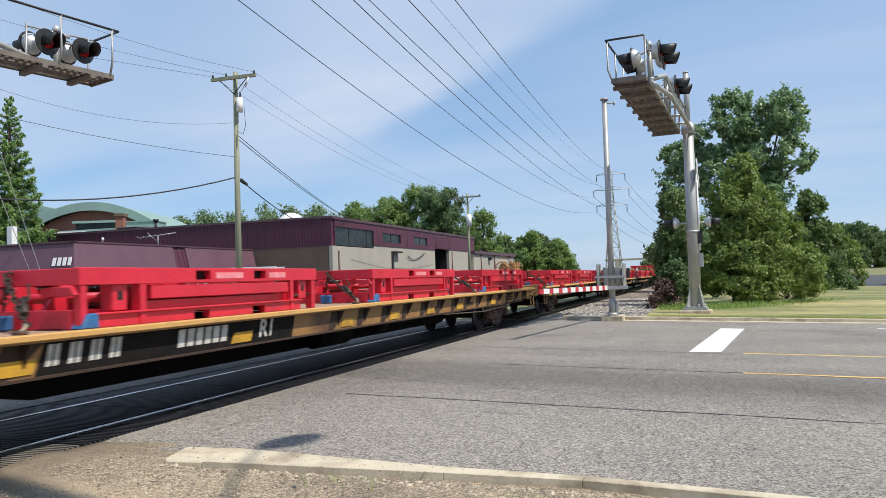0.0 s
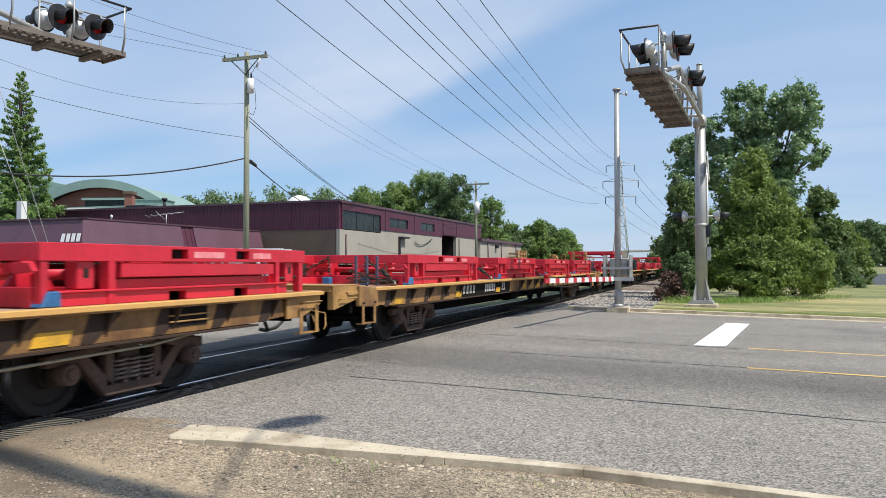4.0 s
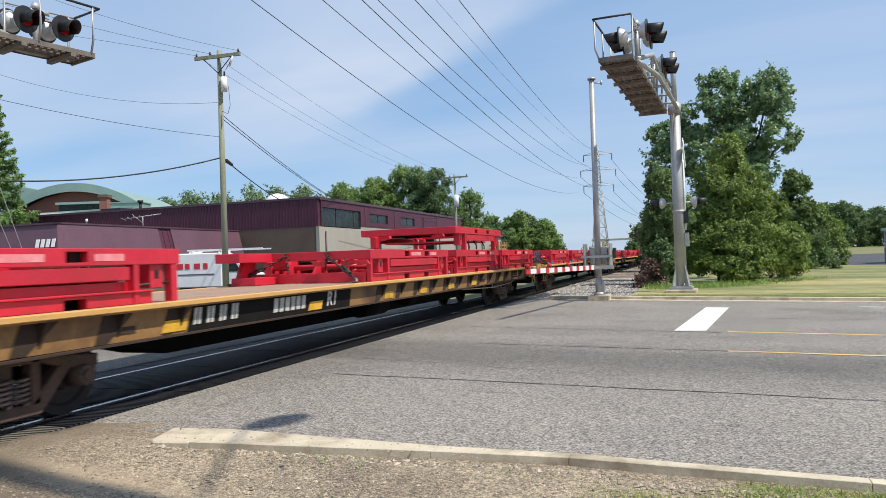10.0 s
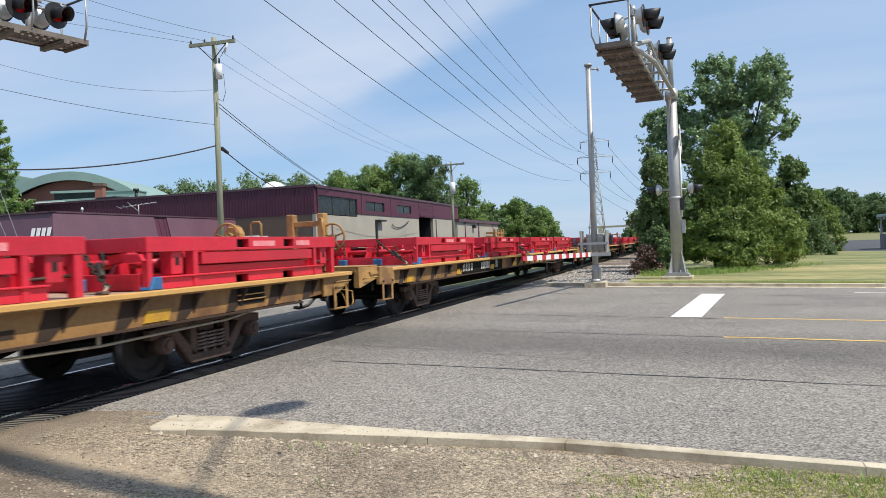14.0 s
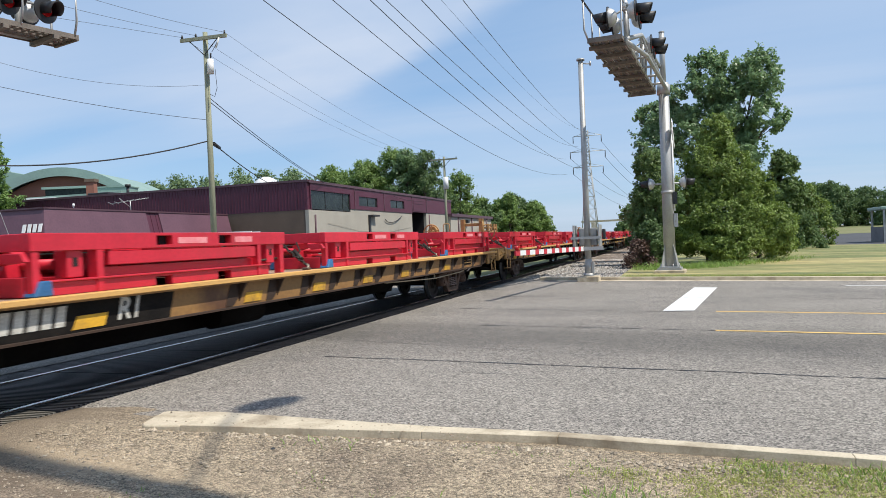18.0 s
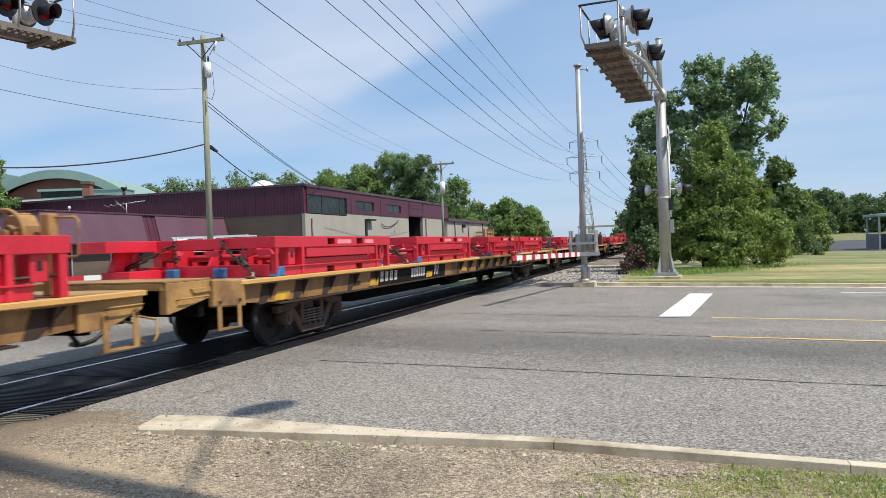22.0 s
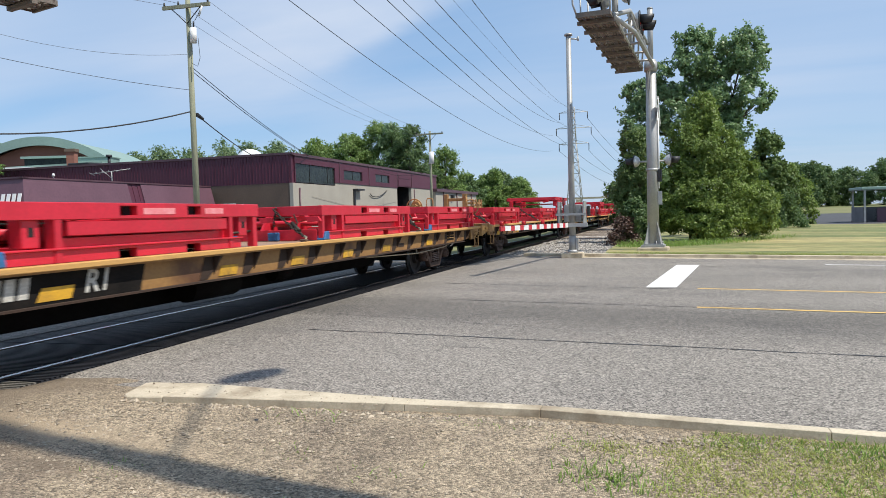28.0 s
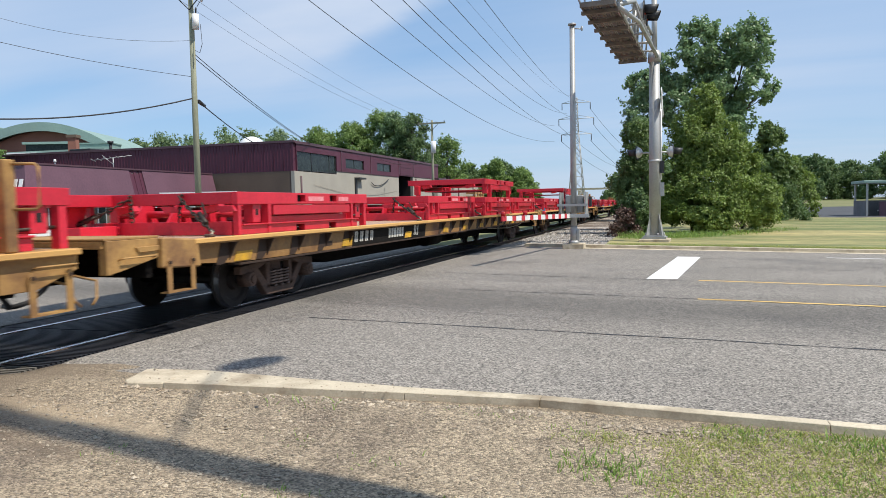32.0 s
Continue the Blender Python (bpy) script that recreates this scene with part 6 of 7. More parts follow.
def load_frame():
    """A red steel cradle 4.5 m long: base, posts, slung side beams and a flat top frame with lifting pockets. Origin at its near lower corner end, on the deck."""
    f = thing("steel_cradle", "red painted steel cradle chained to the flat wagon deck", "steel cradle", None, "steel cradles on the train")
    n, w, h = 4.5, 1.33, 0.605
    # top frame: side beams pierced by pockets, end beams, cross members
    for sx in (-1, 1):
        x0, x1 = sorted((sx * w, sx * (w - 0.10)))
        s, y = Shape(), 0.0
        for a in (1.70, 2.87):
            s.box(x0, x1, y, a, h - 0.175, h)
            s.box(x0, x1, a, a + 0.27, h - 0.035, h).box(x0, x1, a, a + 0.27, h - 0.175, h - 0.14)
            y = a + 0.27
        s.box(x0, x1, y, n, h - 0.175, h)
        b = part("top_side_beam", s, RED, f, bevel=0.006)
        for a in (1.70, 2.87):
            # solid dark block in place of the pocket's inner shade
            part("lifting_pocket", Shape().box(*sorted((sx * (w - 0.10), sx * (w - 0.55))), a - 0.01, a + 0.28, h - 0.15, h - 0.03), DARK, b, "dark block for the shade in a lifting pocket")
        for a, c in ((2.07, 2.62), (3.22, 3.62)) if sx > 0 else ():
            part("stencil", Shape().box(*sorted((sx * w, sx * (w + 0.003))), a, c, h - 0.13, h - 0.055), STENCIL, b, "worn pale stencil")
    for y0 in (0.0, n - 0.12):
        part("top_end_beam", Shape().box(-w + 0.1, w - 0.1, y0, y0 + 0.12, h - 0.17, h - 0.003), RED, f, bevel=0.006)
    for y0 in (0.85, 1.75, 2.9, 3.6):
        part("cross_member", Shape().box(-w + 0.1, w - 0.1, y0, y0 + 0.10, h - 0.15, h - 0.03), RED, f)
    part("deck_plate", Shape().box(-w + 0.1, w - 0.1, 1.0, 3.5, h - 0.03, h - 0.015), RED, f)
    # the far side reaches past the end beam as a horn on its own foot
    part("horn", Shape().box(-w, -0.80, -1.08, 0.0, h - 0.172, h - 0.002), RED, f, "square horn past the end beam", bevel=0.006)
    part("horn_foot", Shape().box(-w + 0.08, -0.72, -0.72, 0.10, 0.0, 0.145), RED, f, bevel=0.005)
    part("horn_leg", Shape().prism([(-0.66, 0.145), (-0.30, 0.145), (-0.20, h - 0.172), (-0.52, h - 0.172)], "x", -w + 0.14, -w + 0.26), RED, f, bevel=0.004)
    part("catch_tab", Shape().prism([(0.10, h - 0.19), (0.36, h - 0.19), (0.42, h - 0.27), (0.16, h - 0.29)], "y", -0.07, -0.01), RED, f, "bent pale catch tab", bevel=0.003)
    part("catch_tab", Shape().prism([(1.02, h - 0.19), (1.28, h - 0.19), (1.33, h - 0.27), (1.08, h - 0.29)], "y", -0.07, -0.01), RED, f, "bent pale catch tab", bevel=0.003)
    # base: long skid beams with pockets, set back at the far end
    for sx in (-1, 1):
        x0, x1 = sorted((sx * (w - 0.02), sx * (w - 0.13)))
        s = Shape().box(x0, x1, 0.10, 1.68, 0, 0.13).box(x0, x1, 1.96, 2.85, 0, 0.13).box(x0, x1, 3.13, 4.05, 0, 0.13)
        s.box(x0, x1, 1.68, 1.96, 0.10, 0.13).box(x0, x1, 2.85, 3.13, 0.10, 0.13)
        s.box(x0 - 0.04 * (sx < 0), x1 + 0.04 * (sx > 0), 0.10, 4.05, 0.13, 0.15)
        part("skid_beam", s, RED, f, bevel=0.005)
        # slung side beam with a deep web under it
        part("side_rail", Shape().box(*sorted((sx * (w - 0.015), sx * (w - 0.09))), 0.98, 3.72, 0.265, 0.415), RED, f, bevel=0.008)
        part("side_web", Shape().box(*sorted((sx * (w - 0.10), sx * (w - 0.15))), 0.9, 3.8, 0.15, 0.245), RED, f)
        for y0, wd in ((0.80, 0.11), (3.76, 0.10)):
            part("post", Shape().box(*sorted((sx * w * 0.998, sx * (w - 0.13))), y0, y0 + wd * 0.8, 0.0, h - 0.17), RED, f, bevel=0.004)
        part("corner_post", Shape().box(*sorted((sx * (w - 0.01), sx * (w - 0.10))), 0.02, 0.10, 0.0, h - 0.17), RED, f, bevel=0.004)
        part("corner_post", Shape().box(*sorted((sx * (w - 0.01), sx * (w - 0.12))), n - 0.14, n - 0.04, 0.0, h - 0.17), RED, f, bevel=0.004)
        # bracket boxes with a slot
        for y0 in (0.46, 4.06):
            bx = part("bracket", Shape().box(*sorted((sx * (w - 0.05), sx * (w - 0.22))), y0, y0 + 0.20, 0.16, h - 0.17), RED, f, bevel=0.008)
            if sx > 0:
                # thin dark plate on the face, drawn as a shaded slot
                part("slot", Shape().box(*sorted((sx * (w - 0.052), sx * (w - 0.046))), y0 + 0.065, y0 + 0.135, 0.27, 0.36), DARK, bx, "dark plate for the shade in a slot")
        part("outrigger", Shape().prism([(0.0, 0.40), (0.30, 0.44), (0.34, 0.36), (0.05, 0.30)], "y", 0.16, 0.30), RED, f, at=pose(sx * 0.75 - 0.15, 0, 0))
        part("tie_bar", Shape().tube((sx * (w - 0.07), 3.86, 0.20), (sx * (w - 0.07), 4.4, 0.22), 0.018, seg=8), CHAIN, f)
    # end works between the skids: sloped plates, arms and tubes
    for y0 in (0.10, 3.9):
        part("end_sill", Shape().box(-w + 0.13, w - 0.13, y0 - 0.08, y0 + 0.06, 0.0, 0.19), RED, f, bevel=0.006)
    for x in (-0.62, 0.0, 0.62):
        part("brace_plate", Shape().prism([(0.16, 0.14), (0.75, 0.14), (0.62, h - 0.17), (0.40, h - 0.17)], "x", x - 0.025, x + 0.025), RED, f)
    part("roller_tube", Shape().tube((-w + 0.25, 0.52, 0.30), (w - 0.25, 0.52, 0.30), 0.055, seg=12), RED, f)
    part("inner_tray", Shape().box(-w + 0.2, w - 0.2, 0.75, 3.85, 0.12, 0.16).box(-w + 0.25, -w + 0.31, 0.8, 3.8, 0.16, 0.36).box(w - 0.31, w - 0.25, 0.8, 3.8, 0.16, 0.36), RED, f)
    return f


def stacked_frame():
    """The upper cradle of a stack: the same top, with short hanging legs."""
    f = thing("steel_cradle", "red painted steel cradle stacked on another cradle", "steel cradle", None, "steel cradles on the train")
    n, w, h = 4.5, 1.33, 0.60
    for sx in (-1, 1):
        x0, x1 = sorted((sx * w, sx * (w - 0.10)))
        s, y = Shape(), 0.0
        for a in (1.70, 2.87):
            s.box(x0, x1, y, a, h - 0.175, h)
            s.box(x0, x1, a, a + 0.27, h - 0.035, h).box(x0, x1, a, a + 0.27, h - 0.175, h - 0.14)
            y = a + 0.27
        s.box(x0, x1, y, n, h - 0.175, h)
        b = part("top_side_beam", s, RED, f, bevel=0.006)
        for a in (1.70, 2.87):
            # again a solid dark block for the shade in the pocket
            part("lifting_pocket", Shape().box(*sorted((sx * (w - 0.10), sx * (w - 0.55))), a - 0.01, a + 0.28, h - 0.15, h - 0.03), DARK, b, "dark block for the shade in a lifting pocket")
        part("side_rail", Shape().box(*sorted((sx * (w - 0.015), sx * (w - 0.09))), 0.98, 3.72, 0.255, 0.415), RED, f, bevel=0.008)
        for y0, wd in ((0.80, 0.11), (3.76, 0.10)):
            part("leg", Shape().box(*sorted((sx * w * 0.998, sx * (w - 0.13))), y0, y0 + wd, 0.0, h - 0.17), RED, f, bevel=0.004)
        for y0 in (0.46, 4.12):
            bx = part("bracket", Shape().box(*sorted((sx * (w - 0.05), sx * (w - 0.22))), y0, y0 + 0.20, 0.12, h - 0.17), RED, f, bevel=0.008)
            if sx > 0:
                # slot's shade drawn as a thin dark plate
                part("slot", Shape().box(*sorted((sx * (w - 0.052), sx * (w - 0.046))), y0 + 0.065, y0 + 0.135, 0.25, 0.36), DARK, bx, "dark plate for the shade in a slot")
        part("outrigger", Shape().prism([(0.0, 0.40), (0.30, 0.44), (0.34, 0.36), (0.05, 0.30)], "y", 0.16, 0.30), RED, f, at=pose(sx * 0.75 - 0.15, 0, 0))
    for y0 in (0.0, n - 0.12):
        part("top_end_beam", Shape().box(-w + 0.1, w - 0.1, y0, y0 + 0.12, h - 0.17, h - 0.003), RED, f, bevel=0.006)
    for y0 in (0.85, 1.75, 2.9, 3.6):
        part("cross_member", Shape().box(-w + 0.1, w - 0.1, y0, y0 + 0.10, h - 0.15, h - 0.03), RED, f)
    part("deck_plate", Shape().box(-w + 0.1, w - 0.1, 1.0, 3.5, h - 0.03, h - 0.015), RED, f)
    part("inner_tray", Shape().box(-w + 0.25, w - 0.25, 1.0, 3.6, 0.22, 0.26), RED, f)
    for y0 in (1.5, 2.2, 3.0):
        part("hanging_chain", Shape().path([(w - 0.2, y0, 0.26), (w - 0.15, y0 + 0.1, 0.12), (w - 0.2, y0 + 0.25, 0.03)], 0.018, 6), CHAIN, f)
    return f


def chain_run(a, b, sag, seed=0):
    """Chain links along a slack line, turned by quarter from link to link."""
    a, b = Vector(a), Vector(b)
    s, n = Shape(), max(6, int((b - a).length / 0.085))
    for i in range(n):
        k0, k1 = (i - 0.12) / n, (i + 1.12) / n
        p = a.lerp(b, k0) - Vector((0, 0, 4 * sag * k0 * (1 - k0)))
        q = a.lerp(b, k1) - Vector((0, 0, 4 * sag * k1 * (1 - k1)))
        d = (q - p).normalized()
        side = d.cross(Vector((0, 0, 1)) if i % 2 else Vector((1, 0, 0))).normalized() * 0.026
        m0, m1 = p.lerp(q, 0.2), p.lerp(q, 0.8)
        s.path([p, m0 + side, m1 + side, q, m1 - side, m0 - side, p], 0.013, 5)
    return s


def flat_car():
    """An 85-foot flat wagon. Origin on the rail heads below its trailing end; it runs towards -y of its own space."""
    c = thing("flat_car", "long yellow flat wagon with a timber deck and dark ribs", "flat wagon", None, "flat wagons of the train")
    front, back, deck = -25.25, 0.0, 1.10
    # deck: cross planks between edge timbers
    planks = Shape()
    for i in range(50):
        planks.box(-1.33, 1.33, front + 0.3 + i * 0.49, front + 0.78 + i * 0.49, deck - 0.055, deck)
    tagged(part("deck_planks", planks, PLANK, c, "worn cross planks of the deck"), kind="stuff")
    for sx in (-1, 1):
        x0, x1 = sorted((sx * 1.335, sx * 1.47))
        part("edge_timber", Shape().box(x0, x1, front + 0.95, back - 0.02, deck - 0.052, deck + 0.008), EDGE, c, "orange-brown edge timber", bevel=0.008)
        web = Shape().prism([(front + 1.0, deck - 0.055), (front + 1.0, 0.80), (front + 2.0, 0.735), (-12.7, 0.70), (back - 1.6, 0.735), (back - 0.5, 0.80), (back - 0.05, 0.98), (back - 0.05, deck - 0.055)],
                            "x", *sorted((sx * 1.30, sx * 1.325)))
        sill = part("side_sill", web, TAN, c, "weathered yellow side sill")
        part("sill_flange", Shape().box(*sorted((sx * 1.20, sx * 1.40)), front + 2.0, back - 1.6, 0.70, 0.722), RIB, sill, "rusty lower flange")
        part("top_flange", Shape().box(*sorted((sx * 1.28, sx * 1.44)), front + 1.0, back - 0.1, deck - 0.07, deck - 0.054), TAN, sill)
        # ribs: flat dark plates drawn as leaning gusset shade, each with a thin gusset under the deck's lip
        rib_me = Shape().prism([(0.0, 0.735), (0.12, deck - 0.075), (0.54, deck - 0.075), (0.17, 0.735)], "x", *sorted((sx * 1.325, sx * 1.333))).prism(
            [(sx * 1.325, 0.78), (sx * 1.45, deck - 0.075), (sx * 1.325, deck - 0.075)], "y", 0.30, 0.325).mesh("rib", RIB)
        for i in range(24):
            y = front + 1.55 + i * 0.965
            if not (-19.2 < y < -15.0) and sx > 0:
                part("rib", rib_me, RIB, sill, at=pose(0, y, 0))
        if sx < 0:
            # far side: only the flat dark shade plates, in one mesh
            back_ribs = Shape()
            for i in range(24):
                y = front + 1.55 + i * 0.965
                back_ribs.prism([(y, 0.735), (y + 0.22, deck - 0.075), (y + 0.60, deck - 0.075), (y + 0.20, 0.735)], "x", -1.333, -1.325)
            tagged(part("ribs", back_ribs, RIB, sill), kind="stuff")
        for y in (() if sx < 0 else (-23.08, -19.64, -16.35, -13.43, -11.50, -9.57, -7.64, -4.74)):
            part("reflector", Shape().prism([(y - 0.22, 0.752), (y + 0.20, 0.752), (y + 0.25, 0.885), (y - 0.15, 0.885)], "x", *sorted((sx * 1.334, sx * 1.339))), REFLECT, sill, "yellow reflective sheet")
        # black lettering panel; the wagon's marks stand as plain bars
        part("name_panel", Shape().prism([(-19.42, 0.70), (-15.15, 0.70), (-15.05, deck - 0.08), (-19.3, deck - 0.08)], "x", *sorted((sx * 1.326, sx * 1.3325))), BLACK, sill, "black lettering panel")
        def glyph(y, strokes):
            s = Shape()
            for y0, y1, z0, z1 in strokes:
                k0, k1 = 0.2 * (z0 - 0.80), 0.2 * (z1 - 0.80)
                s.prism([(y + y0 + k0, z0), (y + y1 + k0, z0), (y + y1 + k1, z1), (y + y0 + k1, z1)], "x", *sorted((sx * 1.333, sx * 1.3375)))
            part("mark_bar", s, WHITE_MARK, sill, "white mark bar")
        for i in range(4 if sx > 0 else 0):
            glyph(-19.32 + i * 0.25, ((0.02, 0.075, 0.80, 1.0), (0.10, 0.155, 0.80, 1.0)))
        for i in range(6 if sx > 0 else 0):
            glyph(-17.55 + i * 0.155, ((0.0, 0.11, 0.80, 1.0),))
        if sx > 0:
            lettering("R1", 0.33, WHITE_MARK, "rating_mark", sill, pose(1.333, -15.98, 0.79, 90, 0, 90), "white R1 lettering")
        for y in ((-9.3, -20.6, -6.9) if sx > 0 else ()):
            part("small_stencil", Shape().prism([(y, 0.80), (y + 0.36, 0.80), (y + 0.36, 0.88), (y, 0.88)], "x", *sorted((sx * 1.326, sx * 1.3305))), RIB, sill, "small dark stencil bar")
        # the web is not cut: a black plate draws the opening's shade
        part("ladder_slots", Shape().box(*sorted((sx * 1.326, sx * 1.334)), -3.2, -2.55, 0.80, 1.02), BLACK, sill, "black plate for the shade of a step opening")
        for z in ((0.86, 0.93) if sx > 0 else ()):
            part("slot_rung", Shape().tube((sx * 1.345, -3.2, z), (sx * 1.345, -2.55, z), 0.012, seg=6), TAN_CLEAN, sill)
    # the two ends: pressed end sills, corner blocks, steps and grab irons
    for y0, s_out in ((front - 0.5, -1), (back, 1)):
        dk = deck + 0.07 if s_out < 0 else deck                  # the leading end's plate stands a little proud of the deck
        ys = sorted((y0, y0 - s_out * (0.86 if s_out < 0 else 1.0)))
        end = part("end_sill", Shape().box(-1.36, 1.36, *sorted((y0, y0 - s_out * 0.06)), dk - 0.08, dk - 0.012), TAN_CLEAN, c, "yellow end sill under the deck's lip", bevel=0.008)
        part("end_plate", Shape().box(-1.40, 1.40, *ys, dk - 0.012, dk + 0.012).box(-1.36, 1.36, *sorted((ys[0], ys[1] + (0.75 if s_out < 0 else 0.0))), deck - 0.03, deck - 0.004), TAN_CLEAN, c, "worn steel plate at the deck's end", bevel=0.004)
        part("draft_box", Shape().box(-0.36, 0.36, *sorted((y0 - s_out * 0.10, y0 - s_out * 0.62)), 0.64, deck - 0.08).box(-1.33, 1.33, *sorted((y0 - s_out * 0.70, y0 - s_out * 0.80)), 0.70, deck - 0.013), UNDER, c, "grimy draft gear pocket, darkened for shade")
        for sx in (-1, 1):
            x0, x1 = sorted((sx * 1.36, sx * 1.40))
            if s_out < 0:
                part("corner_post", Shape().box(*sorted((sx * 1.30, sx * 1.41)), y0 + 0.02, y0 + 0.10, 0.79, dk - 0.014), TAN_CLEAN, end, "upright corner post", bevel=0.008)
                part("corner_web", Shape().prism([(y0 + 0.10, dk - 0.014), (y0 + 0.10, 0.80), (y0 + 0.20, 0.81), (y0 + 0.84, 0.93), (y0 + 0.84, dk - 0.014)], "x", x0, x1), TAN_CLEAN, end, "tapering yellow corner web", bevel=0.006)
                part("corner_block", Shape().prism([(y0 + 0.86, deck + 0.06), (y0 + 0.84, 0.80), (y0 + 1.56, 0.76), (y0 + 1.52, deck + 0.012)], "x", *sorted((sx * 1.36, sx * 1.46))), TAN_CLEAN, end, "raised corner block", bevel=0.02)
                part("web_stiffener", Shape().prism([(y0 + 0.45, deck - 0.03), (y0 + 0.50, 1.0), (y0 + 0.83, 1.01), (y0 + 0.83, deck - 0.03)], "x", *sorted((sx * 1.401, sx * 1.425))), TAN_CLEAN, end, bevel=0.006)
                ya, yc, ga, gc, gz = y0 + 0.90, y0 + 1.42, y0 + 0.20, y0 + 0.74, 0.96
            else:
                part("corner_web", Shape().prism([(y0, deck - 0.02), (y0, 0.90), (y0 - 0.5, 0.74), (y0 - 0.9, 0.735), (y0 - 0.9, deck - 0.02)], "x", *sorted((sx * 1.34, sx * 1.385))), TAN_CLEAN, end, bevel=0.006)
                ya, yc, ga, gc, gz = y0 - 0.62, y0 - 0.10, y0 - 0.55, y0 - 0.08, deck - 0.14
            x = sx * 1.47 if s_out < 0 else sx * 1.42
            tread = Shape().box(*sorted((x + sx * 0.004, x - sx * 0.11)), ya, yc, 0.495, 0.512)
            for yl in (ya, yc - 0.085):
                strap = tread if sx < 0 else Shape()
                strap.prism([(yl, 0.50), (yl + 0.085, 0.50), (yl + 0.085, 0.88), (yl + 0.06, 0.91), (yl + 0.025, 0.91), (yl, 0.88)], "x", *sorted((x, x - sx * 0.014)))
                if sx > 0:
                    leg = part("step_leg", strap, TAN_CLEAN, end, "flat step strap", bevel=0.003)
                    part("step_bolt", Shape().tube((x, yl + 0.043, 0.86), (x + 0.022, yl + 0.043, 0.86), 0.022, seg=6), RIB, leg)
            part("step_tread", tread, TAN_CLEAN, end, "yellow sill step")
            part("grab_iron", Shape().path([(sx * 1.40, ga, gz - 0.02), (sx * 1.46, ga, gz), (sx * 1.46, gc, gz), (sx * 1.40, gc, gz - 0.02)], 0.011, 6), TAN_CLEAN, end)
        part("coupler_shank", Shape().box(-0.10, 0.10, *sorted((y0 - s_out * 0.3, y0 + s_out * 0.06)), 0.72, 0.92), UNDER, c, bevel=0.01)
        part("coupler_head", Shape().prism([(-0.16, y0 + s_out * 0.0), (0.17, y0 + s_out * 0.0), (0.20, y0 + s_out * 0.13), (0.05, y0 + s_out * 0.17), (-0.02, y0 + s_out * 0.12), (-0.18, y0 + s_out * 0.16)], "z", 0.68, 0.96), TRUCK, c, "rusty knuckle coupler", bevel=0.015)
        hose = [(0.42, y0 - s_out * 0.30, 0.78), (0.46, y0 - s_out * 0.10, 0.62), (0.40, y0 + s_out * 0.05, 0.50), (0.30, y0 + s_out * 0.14, 0.46), (0.18, y0 + s_out * 0.17, 0.47)]
        part("air_hose", Shape().path(hose, 0.028, 8), LAMP_BLACK, c, "black rubber air hose")
        part("angle_cock", Shape().tube((0.42, y0 - s_out * 0.42, 0.78), (0.42, y0 - s_out * 0.26, 0.78), 0.04, seg=8).box(0.36, 0.48, *sorted((y0 - s_out * 0.36, y0 - s_out * 0.34)), 0.78, 0.88), STRAP_PALE, c, "worn angle cock")
        part("cut_lever", Shape().path([(0.2, y0 - s_out * 0.02, 0.86), (0.9, y0 - s_out * 0.01, 0.80), (1.26, y0 - s_out * 0.02, 0.74), (1.30, y0 + s_out * 0.03, 0.56), (1.31, y0 + s_out * 0.10, 0.50)], 0.014, 6), TAN_CLEAN, c)
    # underframe, its colour blackened to carry the shade below the deck
    part("centre_sill", Shape().prism([(front + 0.3, 0.98), (front + 0.3, 0.70), (front + 5.4, 0.66), (front + 6.6, 0.36), (back - 6.4, 0.36), (back - 5.4, 0.64), (back - 0.3, 0.70), (back - 0.3, 0.98)], "x", -0.38, 0.38), UNDER, c, "deep grimy centre sill, darkened for shade")
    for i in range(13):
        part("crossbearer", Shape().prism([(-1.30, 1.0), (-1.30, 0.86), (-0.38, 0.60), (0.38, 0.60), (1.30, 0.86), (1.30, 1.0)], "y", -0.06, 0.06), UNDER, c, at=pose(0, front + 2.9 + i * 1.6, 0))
    part("air_reservoir", Shape().tube((0.75, -13.6, 0.58), (0.75, -12.5, 0.58), 0.20, seg=14), UNDER, c, "grimy air reservoir, darkened for shade")
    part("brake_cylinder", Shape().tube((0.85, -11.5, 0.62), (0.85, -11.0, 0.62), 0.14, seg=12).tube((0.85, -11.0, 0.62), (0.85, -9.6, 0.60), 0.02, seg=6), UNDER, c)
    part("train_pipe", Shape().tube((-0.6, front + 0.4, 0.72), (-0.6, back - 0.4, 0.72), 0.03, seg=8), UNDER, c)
    part("brake_rod", Shape().path([(1.28, -8.6, 0.68), (1.28, -5.5, 0.585), (1.28, -3.4, 0.63), (1.24, -2.6, 0.70)], 0.017, 6).box(1.26, 1.275, -5.55, -5.50, 0.57, 0.76), STRAP_PALE, c, "pale brake rod on a hanger")
    # bogies
    for y in (-21.6, -3.4):
        bogie(c, y)
    return c


